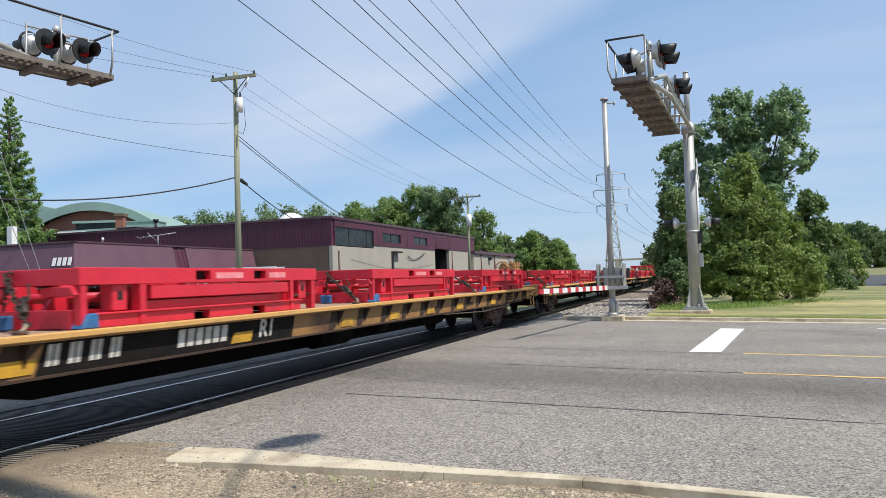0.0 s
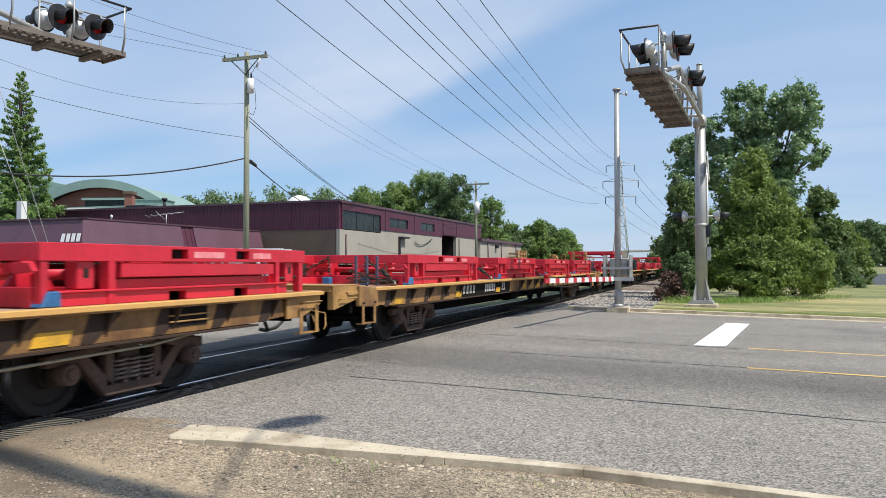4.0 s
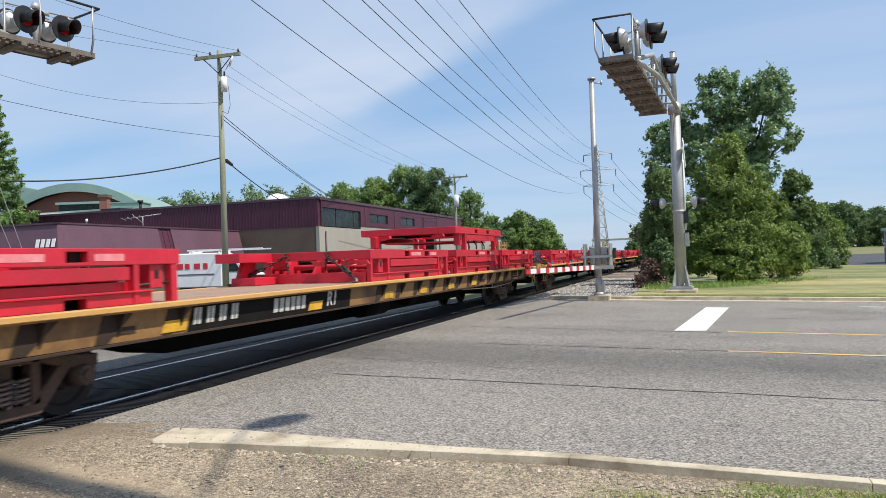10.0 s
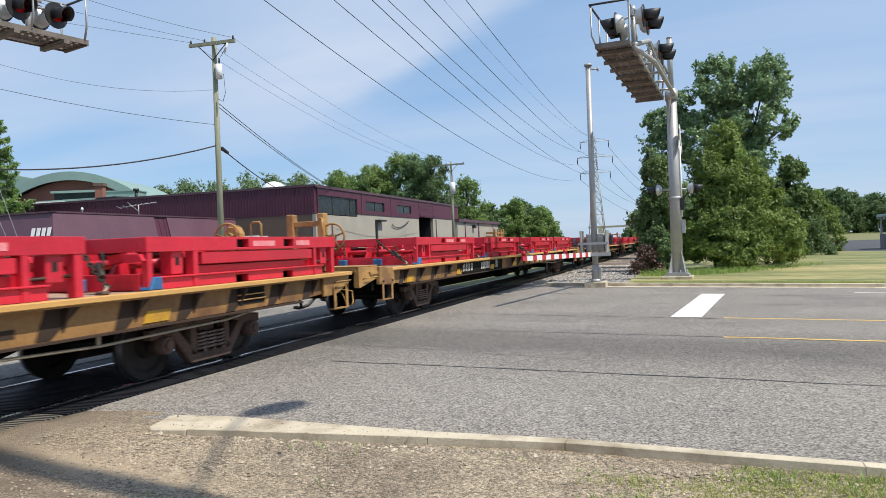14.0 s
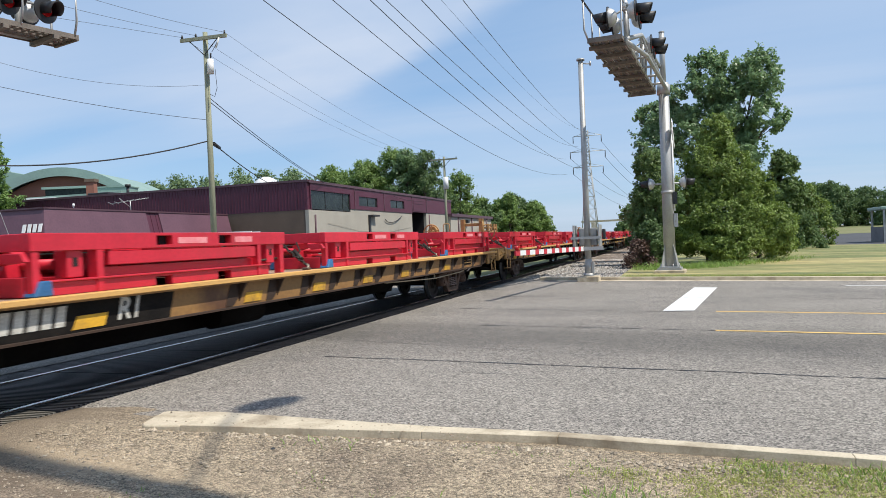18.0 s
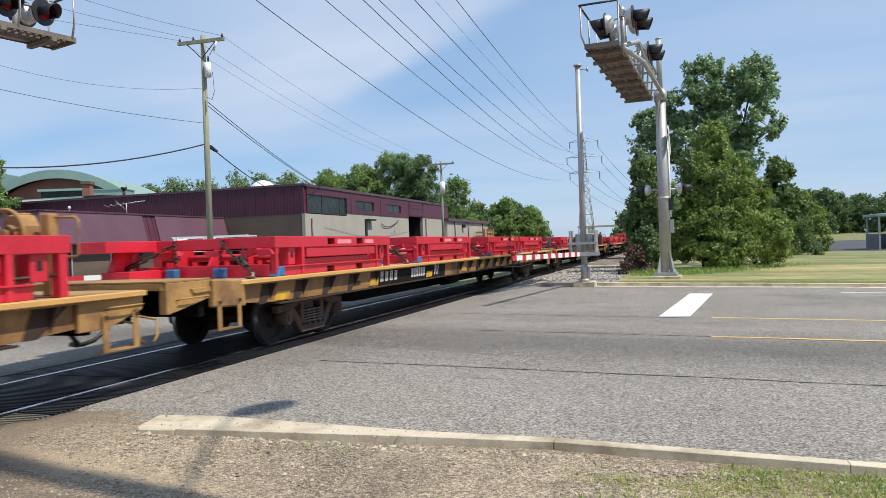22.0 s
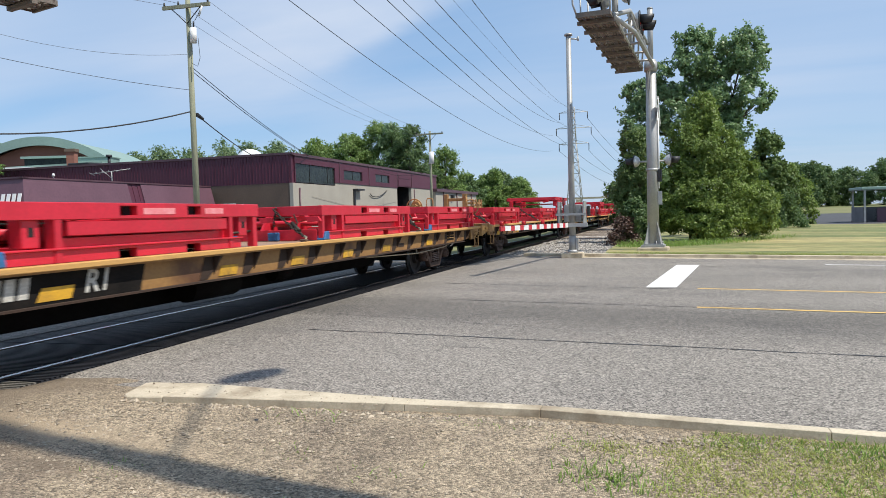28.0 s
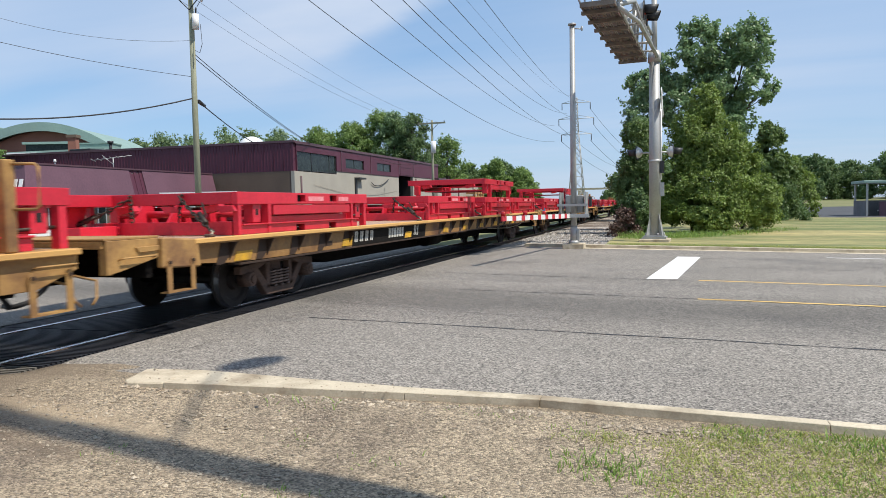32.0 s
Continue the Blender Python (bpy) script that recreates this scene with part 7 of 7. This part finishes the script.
def bogie(c, y):
    b = part("bogie", Shape().box(-0.98, 0.98, -0.16, 0.16, 0.36, 0.66).box(-0.20, 0.20, -0.20, 0.20, 0.66, 0.74), TRUCK, c, "rusty cast bogie bolster", bevel=0.02, at=pose(0, y, 0))
    for sx in (-1, 1):
        x0, x1 = sorted((sx * 0.93, sx * 1.05))
        s = Shape()
        # cast side frame: top and bottom members, columns, pedestals
        s.prism([(-1.12, 0.62), (-0.62, 0.66), (-0.42, 0.74), (0.42, 0.74), (0.62, 0.66), (1.12, 0.62), (1.12, 0.50), (0.72, 0.52), (0.40, 0.62), (-0.40, 0.62), (-0.72, 0.52), (-1.12, 0.50)], "x", x0, x1)
        s.prism([(-0.78, 0.54), (-0.62, 0.56), (-0.30, 0.24), (0.30, 0.24), (0.62, 0.56), (0.78, 0.54), (0.40, 0.12), (-0.40, 0.12)], "x", x0, x1)
        s.box(x0, x1, -0.40, -0.29, 0.22, 0.66).box(x0, x1, 0.29, 0.40, 0.22, 0.66)
        part("side_frame", s, TRUCK, b, "cast steel side frame", bevel=0.012)
        for j in (-0.19, 0.0, 0.19):
            coil = [(sx * (1.0 + 0.08 * math.cos(a * 0.7)), j + 0.08 * math.sin(a * 0.7), 0.25 + 0.0052 * a) for a in range(48)]
            part("spring", Shape().path(coil, 0.018, 5), SPRING, b, "worn coil spring")
        for j in (-0.9, 0.9):
            part("bearing_cap", Shape().tube((sx * 0.92, j, 0.42), (sx * 1.12, j, 0.42), 0.125, 0.105, 14).tube((sx * 1.12, j, 0.42), (sx * 1.14, j, 0.42), 0.06, seg=8), TRUCK, b)
    for j in (-0.9, 0.9):
        w = part("wheelset", Shape().tube((-0.9, 0, 0), (0.9, 0, 0), 0.075, seg=12), WHEEL, c, "dark steel wheelset", at=pose(0, y + j, 0.42))
        for sx in (-1, 1):
            disc = [(0.685, 0.30), (0.685, 0.445), (0.715, 0.445), (0.725, 0.422), (0.80, 0.416), (0.80, 0.33), (0.765, 0.30), (0.765, 0.16), (0.84, 0.14), (0.84, 0.02)]
            s, seg = Shape(), 36
            s.v = [(sx * a, r * math.cos(q * math.tau / seg), r * math.sin(q * math.tau / seg)) for a, r in disc for q in range(seg)]
            for i in range(len(disc) - 1):
                for q in range(seg):
                    face = (i * seg + q, i * seg + (q + 1) % seg, (i + 1) * seg + (q + 1) % seg, (i + 1) * seg + q)
                    s.f.append(face if sx < 0 else face[::-1])
                    s.s.append(False)
            part("wheel", s, WHEEL, w, "grimy steel wheel with a worn rim")
            part("tread", Shape().tube((sx * 0.727, 0, 0), (sx * 0.7995, 0, 0), 0.4232, 0.418, 36, False), TREAD, w, "polished wheel tread")
    return b


def hand_wheel(x, y, z, r, name, parent, label):
    """A spoked ring in the plane across the wagon: rim, spokes and hub joined at shared rings."""
    ring, seg, n = Shape(), 8, 24
    for i in range(n):
        a = i * math.tau / n
        for k in range(seg):
            q = k * math.tau / seg
            rr = r + 0.019 * math.cos(q)
            ring.v.append((x + rr * math.cos(a), y + 0.019 * math.sin(q), z + rr * math.sin(a)))
    for i in range(n):
        for k in range(seg):
            u, w = i * seg, (i + 1) % n * seg
            ring.f.append((u + k, w + k, w + (k + 1) % seg, u + (k + 1) % seg))
            ring.s.append(True)
    for i in range(5):
        a = i * math.tau / 5 + 0.3
        ring.tube((x, y + 0.02, z), (x + r * math.cos(a), y, z + r * math.sin(a)), 0.015, seg=6)
    ring.tube((x, y - 0.03, z), (x, y + 0.08, z), 0.05, seg=12)
    return part(name, ring, TAN_CLEAN, parent, label)


def brake_stand(kind):
    """Hand brake gear on the trailing end: a wheel before its gear case, and for some wagons a tall two-post stand across the end."""
    b = thing("brake_stand", "yellow hand brake stand at the wagon's end", "brake stand", None, "brake stands")
    xw = -0.35 if kind > 1 else 0.60
    hub = part("brake_post", Shape().box(xw - 0.07, xw + 0.07, -0.62, -0.50, 0, 0.86), TAN_CLEAN, b, bevel=0.01)
    part("gear_case", Shape().prism([(xw - 0.15, 0.46), (xw + 0.15, 0.46), (xw + 0.15, 0.72), (xw + 0.08, 0.84), (xw - 0.08, 0.84), (xw - 0.15, 0.72)], "y", -0.66, -0.46), TAN_CLEAN, hub, "cast gear case", bevel=0.015)
    hand_wheel(xw, -0.76, 0.64, 0.25, "brake_wheel", hub, "spoked yellow brake wheel")
    part("wheel_web", Shape().tube((xw, -0.70, 0.64), (xw, -0.74, 0.64), 0.10, 0.07, 16), TAN_CLEAN, hub, "dished web of the brake wheel")
    if kind == 1:
        part("tall_post", Shape().box(xw + 0.26, xw + 0.38, -0.58, -0.46, 0, 0.84), TAN_CLEAN, b, bevel=0.01)
        part("grab_loop", Shape().path([(xw + 0.37, -0.5, 0.80), (xw + 0.56, -0.42, 0.80), (xw + 0.59, -0.41, 0.77), (xw + 0.59, -0.41, 0.42), (xw + 0.56, -0.42, 0.39), (xw + 0.37, -0.5, 0.39)], 0.014, 8), TAN_CLEAN, b)
    else:
        part("grab_post", Shape().path([(xw + 0.33, -0.55, 0), (xw + 0.33, -0.55, 0.86), (xw + 0.36, -0.55, 0.9), (xw + 0.50, -0.55, 0.9), (xw + 0.53, -0.55, 0.86), (xw + 0.53, -0.55, 0)], 0.016, 8), TAN_CLEAN, b)
    if kind > 1:
        for x in (0.45, 1.05):
            part("stand_post", Shape().box(x - 0.065, x + 0.065, -0.08, 0.08, 0, 1.02), TAN_CLEAN, b, "yellow upright post", bevel=0.012)
            part("post_foot", Shape().box(x - 0.12, x + 0.12, -0.14, 0.14, 0, 0.03), TAN_CLEAN, b, bevel=0.004)
        part("stand_bar", Shape().box(0.515, 0.985, -0.05, 0.05, 0.80, 0.89), TAN_CLEAN, b, bevel=0.008)
        part("stand_bar", Shape().box(0.515, 0.985, -0.04, 0.04, 0.22, 0.29), TAN_CLEAN, b, bevel=0.008)
        part("stand_handle", Shape().path([(1.05, -0.08, 0.94), (1.13, -0.16, 0.92), (1.15, -0.18, 0.85), (1.15, -0.18, 0.40), (1.13, -0.16, 0.33), (1.05, -0.08, 0.31)], 0.018, 8), TAN_CLEAN, b)
        hand_wheel(1.24, -0.02, 0.60, 0.23, "side_wheel", b, "yellow side brake wheel")
    return b


def tie_down(kind):
    """A chain with its blue chock at a cradle's end."""
    t = thing("tie_down_chain", "rusty tie-down chain with blue chock on the deck", "tie-down chain", None, "tie-down chains")
    part("chain", chain_run((0.40, -0.03, 0.56), (1.27, -0.50, 0.07), 0.03), CHAIN, t)
    part("chain", chain_run((-0.45, 0.08, 0.58), (-1.26, -0.52, 0.08), 0.03), CHAIN, t)
    for sx in (-1, 1):
        part("hanging_chain", chain_run((sx * 0.45, -0.02, 0.58), (sx * 0.40, -0.05, 0.20), 0.0), CHAIN, t)
    for sx in (-1, 1):
        a, c = Vector((sx * 0.86, -0.20, 0.31)), Vector((sx * 1.10, -0.39, 0.17))
        binder = part("load_binder", Shape().tube(a, c, 0.036, 0.036, 10), CHAIN, t, "greasy ratchet load binder")
        if sx < 0:
            continue
        part("binder_handle", Shape().path([a.lerp(c, 0.5), a.lerp(c, 0.5) + Vector((sx * 0.02, 0.03, 0.07)), a.lerp(c, 0.1) + Vector((0, 0.05, 0.16))], 0.014, 6), CHAIN, binder)
        part("hook", Shape().path([(sx * 1.25, -0.51, 0.085), (sx * 1.31, -0.56, 0.07), (sx * 1.33, -0.60, 0.04), (sx * 1.30, -0.62, 0.02)], 0.017, 6), STRAP_PALE, t, "pale worn hook")
    for sx in (-1, 1):
        part("deck_ring", Shape().box(sx * 1.30 - 0.06, sx * 1.30 + 0.06, -0.66, -0.56, 0.0, 0.04), TRUCK, t, bevel=0.012)
        if kind:
            part("chock", Shape().box(*sorted((sx * 0.52, sx * 0.34)), -0.16, -0.03, 0.0, 0.15), BLUE, t, "blue painted block", bevel=0.015)
            part("chock", Shape().prism([(0.02, 0.0), (0.24, 0.0), (0.22, 0.15), (0.10, 0.15)], "x", *sorted((sx * 1.36, sx * 1.20))), BLUE, t, "blue painted chock", bevel=0.012)
    return t


def stake_group():
    g = thing("stake_posts", "thin worn slate blue steel stakes with loose cable beside them", "stake posts", None, "stake posts")
    for y in (0.0, 0.43, 0.86):
        for x in (0.97, -0.97):
            part("stake", Shape().box(x - 0.022, x + 0.022, y, y + 0.05, 0, 0.56), STRAP, g, bevel=0.006)
    r = random.Random(4)
    bundle = Shape()
    for i in range(11):
        z0, x0 = 0.06 + 0.026 * i, 0.86 + 0.05 * (i % 4)
        bundle.path([(x0 + 0.12 * k / 8 + 0.02 * math.sin(k * 1.3 + i), -0.12 + 0.255 * k + r.uniform(-0.02, 0.02), 0.03 + (z0 - 0.03) * (1 - k / 8) ** 1.2 + 0.02 * math.sin(k + i)) for k in range(9)], 0.010, 5)
    part("loose_cable", bundle, CHAIN, g, "bundle of rusty cable strands")
    return g


# which cradles each wagon carries: near end (metres from the wagon's trailing end), and whether one is stacked on it
LOADS = {0: [(-18.9, 0), (-12.4, 0), (-5.68, 0)],
         1: [(-22.85, 0), (-17.1, 0), (-10.55, 0), (-4.85, 0)],
         2: [(-22.6, 0), (-16.3, 0), (-10.4, 0), (-4.85, 0)],
         3: [(-23.15, 0), (-18.55, 1), (-13.55, 0), (-4.7, 0)],
         4: [(-24.0, 0), (-14.2, 0), (-9.05, 1), (-4.45, 0)],
         5: [(-22.3, 0), (-16.87, 0), (-10.2, 0), (-4.85, 0)],
         6: [(-22.6, 0), (-17.1, 0), (-10.55, 0), (-5.75, 0)],
         7: [(-22.3, 0), (-17.0, 0), (-11.2, 0), (-4.87, 0)],
         8: [(-23.7, 0), (-16.9, 0), (-11.15, 0), (-5.4, 0)],
         9: [(-23.2, 0), (-17.1, 0), (-10.6, 0), (-5.9, 0)],
         10: [(-22.2, 0), (-17.1, 0), (-10.55, 0), (-5.2, 0)],
         11: [(-22.5, 0), (-17.1, 0), (-10.55, 0), (-4.75, 0)],
         12: [(-23.7, 0), (-14.2, 0), (-9.25, 1), (-4.5, 0)],
         13: [(-23.15, 0), (-14.8, 0), (-9.0, 1), (-4.4, 0)], 14: [(-23.6, 0), (-17.0, 1), (-10.5, 0), (-4.9, 0)]}
USUAL = [(-23.65, 0), (-17.1, 0), (-10.55, 0), (-4.85, 0)]
STANDS = {0: 1, 2: 2, 3: 2, 5: 2, 7: 2, 8: 1, 10: 2, 11: 2, 12: 1, 14: 2, 15: 1}
STAKES = {2, 3, 5, 7, 10, 11}
NO_CHOCK = {3, 4, 12, 13}
DECK_Z = RAIL_Z + 1.10

RIDERS = []                                    # things of the train: object, wagon, offset in it


def ride(ob, k, m):
    ob.matrix_basis = Matrix.Translation((TRACK_X, train_y(k, 0.0), 0)) @ m
    RIDERS.append((ob, k, m))


def make(template, first):
    """The template itself the first time, a copy afterwards."""
    if first[0]:
        first[0] = False
        return template
    return copy_thing(template, Matrix.Identity(4))


car_t, frame_t, upper_t, stand1_t, stand2_t = flat_car(), load_frame(), stacked_frame(), brake_stand(1), brake_stand(2)
chain0_t, chain1_t, stake_t = tie_down(0), tie_down(1), stake_group()
fresh = {id(o): [True] for o in (car_t, frame_t, upper_t, stand1_t, stand2_t, chain0_t, chain1_t, stake_t)}
CAR_OBS = []
for k in range(CARS):
    car = make(car_t, fresh[id(car_t)])
    ride(car, k, pose(0, 0, RAIL_Z))
    CAR_OBS.append(car)
    for y, stacked in LOADS.get(k, USUAL):
        ride(make(frame_t, fresh[id(frame_t)]), k, pose(0, y, DECK_Z + 0.008))
        if stacked:
            ride(make(upper_t, fresh[id(upper_t)]), k, pose(0, y, DECK_Z + 0.008 + 0.606))
        tt = chain0_t if k in NO_CHOCK else chain1_t
        ride(make(tt, fresh[id(tt)]), k, pose(0, y - 0.02, DECK_Z + 0.008))
    if k in STANDS:
        tt = stand2_t if STANDS[k] == 2 else stand1_t
        ride(make(tt, fresh[id(tt)]), k, pose(0.45 if k == 12 else 0, -0.25, DECK_Z + 0.012))
    if k in STAKES:
        ride(make(stake_t, fresh[id(stake_t)]), k, pose(0, -24.15, DECK_Z + 0.012))

# ---------------------------------------------------------------- loose stone, grass and weeds
def scatter_stones(name, spots, label, mat, seed):
    """Small broken stones: (x, y, z, size) each an uneven octahedron."""
    r = np.random.default_rng(seed)
    n = len(spots)
    base = np.array([(1, 0, 0), (0, 1, 0), (-1, 0, 0), (0, -1, 0), (0, 0, 1), (0, 0, -1)], float)
    tri = np.array([(0, 1, 4), (1, 2, 4), (2, 3, 4), (3, 0, 4), (1, 0, 5), (2, 1, 5), (3, 2, 5), (0, 3, 5)])
    p = np.array(spots)
    v = base[None] * r.uniform(0.55, 1.25, (n, 6, 1)) * p[:, None, 3:4] * np.array([1, 1, 0.65])
    a = r.uniform(0, math.tau, n)
    ca, sa = np.cos(a)[:, None], np.sin(a)[:, None]
    v = np.stack([v[..., 0] * ca - v[..., 1] * sa, v[..., 0] * sa + v[..., 1] * ca, v[..., 2]], -1) + p[:, None, :3]
    f = (tri[None] + (np.arange(n) * 6)[:, None, None]).reshape(-1, 3)
    me = bpy.data.meshes.new(name)
    me.from_pydata(v.reshape(-1, 3).tolist(), [], f.tolist())
    me.materials.append(mat)
    return tagged(new(name, me), label, "stones", kind="stuff")


def blades(name, spots, label, mat, seed):
    """Grass blades: (x, y, z, height) each a thin bent strip."""
    r = np.random.default_rng(seed)
    p = np.array(spots)
    n = len(p)
    a = r.uniform(0, math.tau, n)
    w = np.stack([np.cos(a), np.sin(a), np.zeros(n)], 1) * (0.007 + 0.045 * p[:, 3:4]) * 0.5
    lean = r.normal(0, 0.62, (n, 3)) * p[:, 3:4]
    lean[:, 2] = 0
    h = np.zeros((n, 3))
    h[:, 2] = p[:, 3]
    b = p[:, :3]
    v = np.stack([b - w, b + w, b + h * 0.6 + lean * 0.35 + w * 0.7, b + h * 0.6 + lean * 0.35 - w * 0.7, b + h * 0.92 + lean], 1)
    o = (np.arange(n) * 5)[:, None]
    faces = [tuple(q) for q in (np.array([[0, 1, 2, 3]]) + o).tolist()] + [tuple(q) for q in (np.array([[3, 2, 4]]) + o).tolist()]
    me = bpy.data.meshes.new(name)
    me.from_pydata(v.reshape(-1, 3).tolist(), [], faces)
    me.materials.append(mat)
    return tagged(new(name, me), label, "grass", kind="stuff")


ROCK = material("ballast_rock", (0.40, 0.37, 0.33), (0.22, 0.20, 0.175), rough=0.95, scale=4, fine=40, bump=0.3, vary=0.45, island=True)
STONE = material("loose_stone", (0.43, 0.36, 0.27), (0.27, 0.225, 0.17), rough=0.95, scale=6, fine=60, bump=0.3, vary=0.45, island=True)
rs = random.Random(9)
spots = []
for i in range(9000):
    y = 2.6 + 2.75 * rs.random() ** 0.8
    x = rs.uniform(-5.4, 2.6)
    if y > 4.95 + 0.1 * (x + 4) and x > -4.5:
        y -= 0.4
    if noise.noise((x * 1.3, y * 1.3, 2)) > -0.25 + 0.5 * rs.random() - 0.25:
        spots.append((x, y, verge_z(x, y) + 0.002, 0.005 + 0.011 * rs.random() ** 3))
for i in range(700):
    x = rs.uniform(-4.4, 2.0)
    y = 5.02 + 0.075 * (x + 4) * (1 if x < -0.5 else 0.3) - 0.12 * rs.random() ** 2
    spots.append((x, y, verge_z(x, min(y, 5.0)) + 0.003, 0.008 + 0.022 * rs.random() ** 2))
for i in range(1500):
    x, y = rs.uniform(-5.2, 0.6), 2.3 + 2.4 * rs.random()
    if noise.noise((x * 0.8, y * 0.8, 6)) > -0.1:
        spots.append((x, y, verge_z(x, y) + 0.004, 0.009 + 0.014 * rs.random() ** 2))
for i in range(140):
    x = rs.uniform(-4.5, -1.5)
    spots.append((x, 5.05 + 0.05 * (x + 4.5) + 0.34 * rs.random() ** 1.6, ground_z(x) + 0.101, 0.004 + 0.010 * rs.random() ** 2))
scatter_stones("verge_stones", spots, "loose pale gravel stones on the verge", STONE, 3)
solid("dark_stone", Shape().tube((-3.03, 4.78, 0.04), (-3.02, 4.78, 0.10), 0.045, 0.02, 7), LAMP_BLACK, "small dark lump on the gravel", "stone", bevel=0.01)
spots = []
for i in range(7000):
    x, y = rs.uniform(-6.0, -1.0), 25.65 + 16 * rs.random() ** 1.5
    spots.append((x, y, shoulder_z(x, y) + 0.015, 0.03 + 0.055 * rs.random() ** 2))
scatter_stones("ballast_stones", spots, "loose ballast stones beside the track", ROCK, 4)

# grass on the verge: thick to the right, thin tufts elsewhere
spots, weeds, leafy = [], [], []
for i in range(270000):
    x, y = rs.uniform(-1.2, 6.5), rs.uniform(1.2, 5.3)
    dens = 0.26 + 0.95 * noise.noise((x * 1.1, y * 1.4, 7)) + 0.45 * noise.noise((x * 4.1, y * 4.1, 1)) + min(x + 0.25, 1.6) * 0.75 + (4.2 - y) * 0.10 - max(3.0 - y, 0) * 1.1 - max(x - 4.0, 0) * 0.7
    if y > 5.20 and x < 0.2:
        continue
    if rs.random() < max(0.0, min(dens, 0.85)):
        spots.append((x, y, verge_z(x, min(y, 5.04)) - 0.01, 0.010 + 0.034 * rs.random() ** 2.0))
        if len(spots) % 3 == 0:
            leafy.append((x + rs.uniform(-0.02, 0.02), y + rs.uniform(-0.02, 0.02), verge_z(x, min(y, 5.04)) + 0.004 + 0.016 * rs.random()))
blades("verge_grass", spots, "patchy dry green grass on the verge", GRASS, 5)
for cx, cy, n, hgt in ((-2.72, 4.95, 34, 0.13), (-2.4, 4.3, 24, 0.08), (-1.25, 5.1, 40, 0.06), (-1.6, 5.08, 20, 0.05), (-1.0, 5.12, 30, 0.05), (-0.35, 4.35, 260, 0.15), (0.1, 3.75, 300, 0.16),
                       (0.5, 5.15, 200, 0.11), (1.15, 5.05, 260, 0.15), (1.5, 4.2, 200, 0.14), (-0.8, 3.2, 160, 0.16), (0.9, 4.4, 140, 0.12), (-1.7, 4.1, 24, 0.10), (-3.4, 3.7, 30, 0.08), (-0.6, 4.9, 60, 0.08), (-2.0, 3.4, 40, 0.1)):
    for i in range(n):
        a, q = rs.uniform(0, math.tau), 0.34 * rs.random() ** 0.8 * (0.5 + hgt * 4)
        x, y = cx + math.cos(a) * q, cy + math.sin(a) * q * 0.7
        weeds.append((x, y, verge_z(x, min(y, 5.04)) - 0.01, hgt * rs.uniform(0.12, 0.62)))
leafy = np.array(leafy)
low_leaves = leaf_mesh("low_weed_leaves", leafy, np.tile((0.0, 0.0, 1.0), (len(leafy), 1)), 0.0085, GRASS, 0.55, 12, 0.45)
tagged(new("low_weed_leaves", low_leaves), "low broad-leaved weeds among the verge grass", "weeds", kind="stuff")
blades("verge_weeds", weeds, "tufts of green weeds along the kerb", WEED, 6)
spots = []
for i in range(16000):
    x = rs.uniform(-2.0, 16)
    y = 25.55 + 0.7 * rs.random() ** 1.5
    spots.append((x, y, ground_z(x) + 0.07 + min(max((y - 26) * 0.012, 0), 0.28) * min(max(x + 1, 0) / 4, 1), 0.04 + 0.06 * rs.random() ** 2))
blades("lawn_edge_grass", spots, "uneven grass along the lawn's edge", GRASS, 8)
spots = []
for i in range(5000):
    a = rs.random()
    x = -1.6 + 7.2 * a + rs.uniform(-0.6, 0.6)
    y = 30.6 + 8.5 * a * a + rs.uniform(-0.7, 1.4)
    spots.append((x, y, ground_z(x) + 0.08, 0.08 + 0.28 * rs.random() ** 2))
blades("thicket_grass", spots, "long grass at the foot of the thicket", WEED, 9)


# ---------------------------------------------------------------- what moves
def motions():
    times = [0, 4, 8, 12, 16, 20, 24, 28, 32]
    for ob, k, m in RIDERS:
        walk(ob, [(t, Matrix.Translation((TRACK_X, train_y(k, t), 0)) @ m) for t in times])
    # wheels roll while their wagon passes the crossing
    for k, car in enumerate(CAR_OBS):
        for ws in car.children:
            if ws.name.startswith("wheelset"):
                base = ws.matrix_basis.copy()
                y_off = base.translation.y
                rows, turn = [], 0.0
                steps = [i / FPS for i in range(961)]
                near = [t for t in steps if 2 < train_y(k, t) + y_off < 24]
                if not near:
                    continue
                start = near[0]
                if start > 0:
                    rows.append((0.0, base))
                for t in near:
                    turn = (train_y(k, start) - train_y(k, t)) / 0.42
                    rows.append((t, base @ Matrix.Rotation(turn, 4, "X")))
                if near[-1] < 32.0:
                    rows.append((32.0, rows[-1][1]))
                walk(ws, rows)


motions()
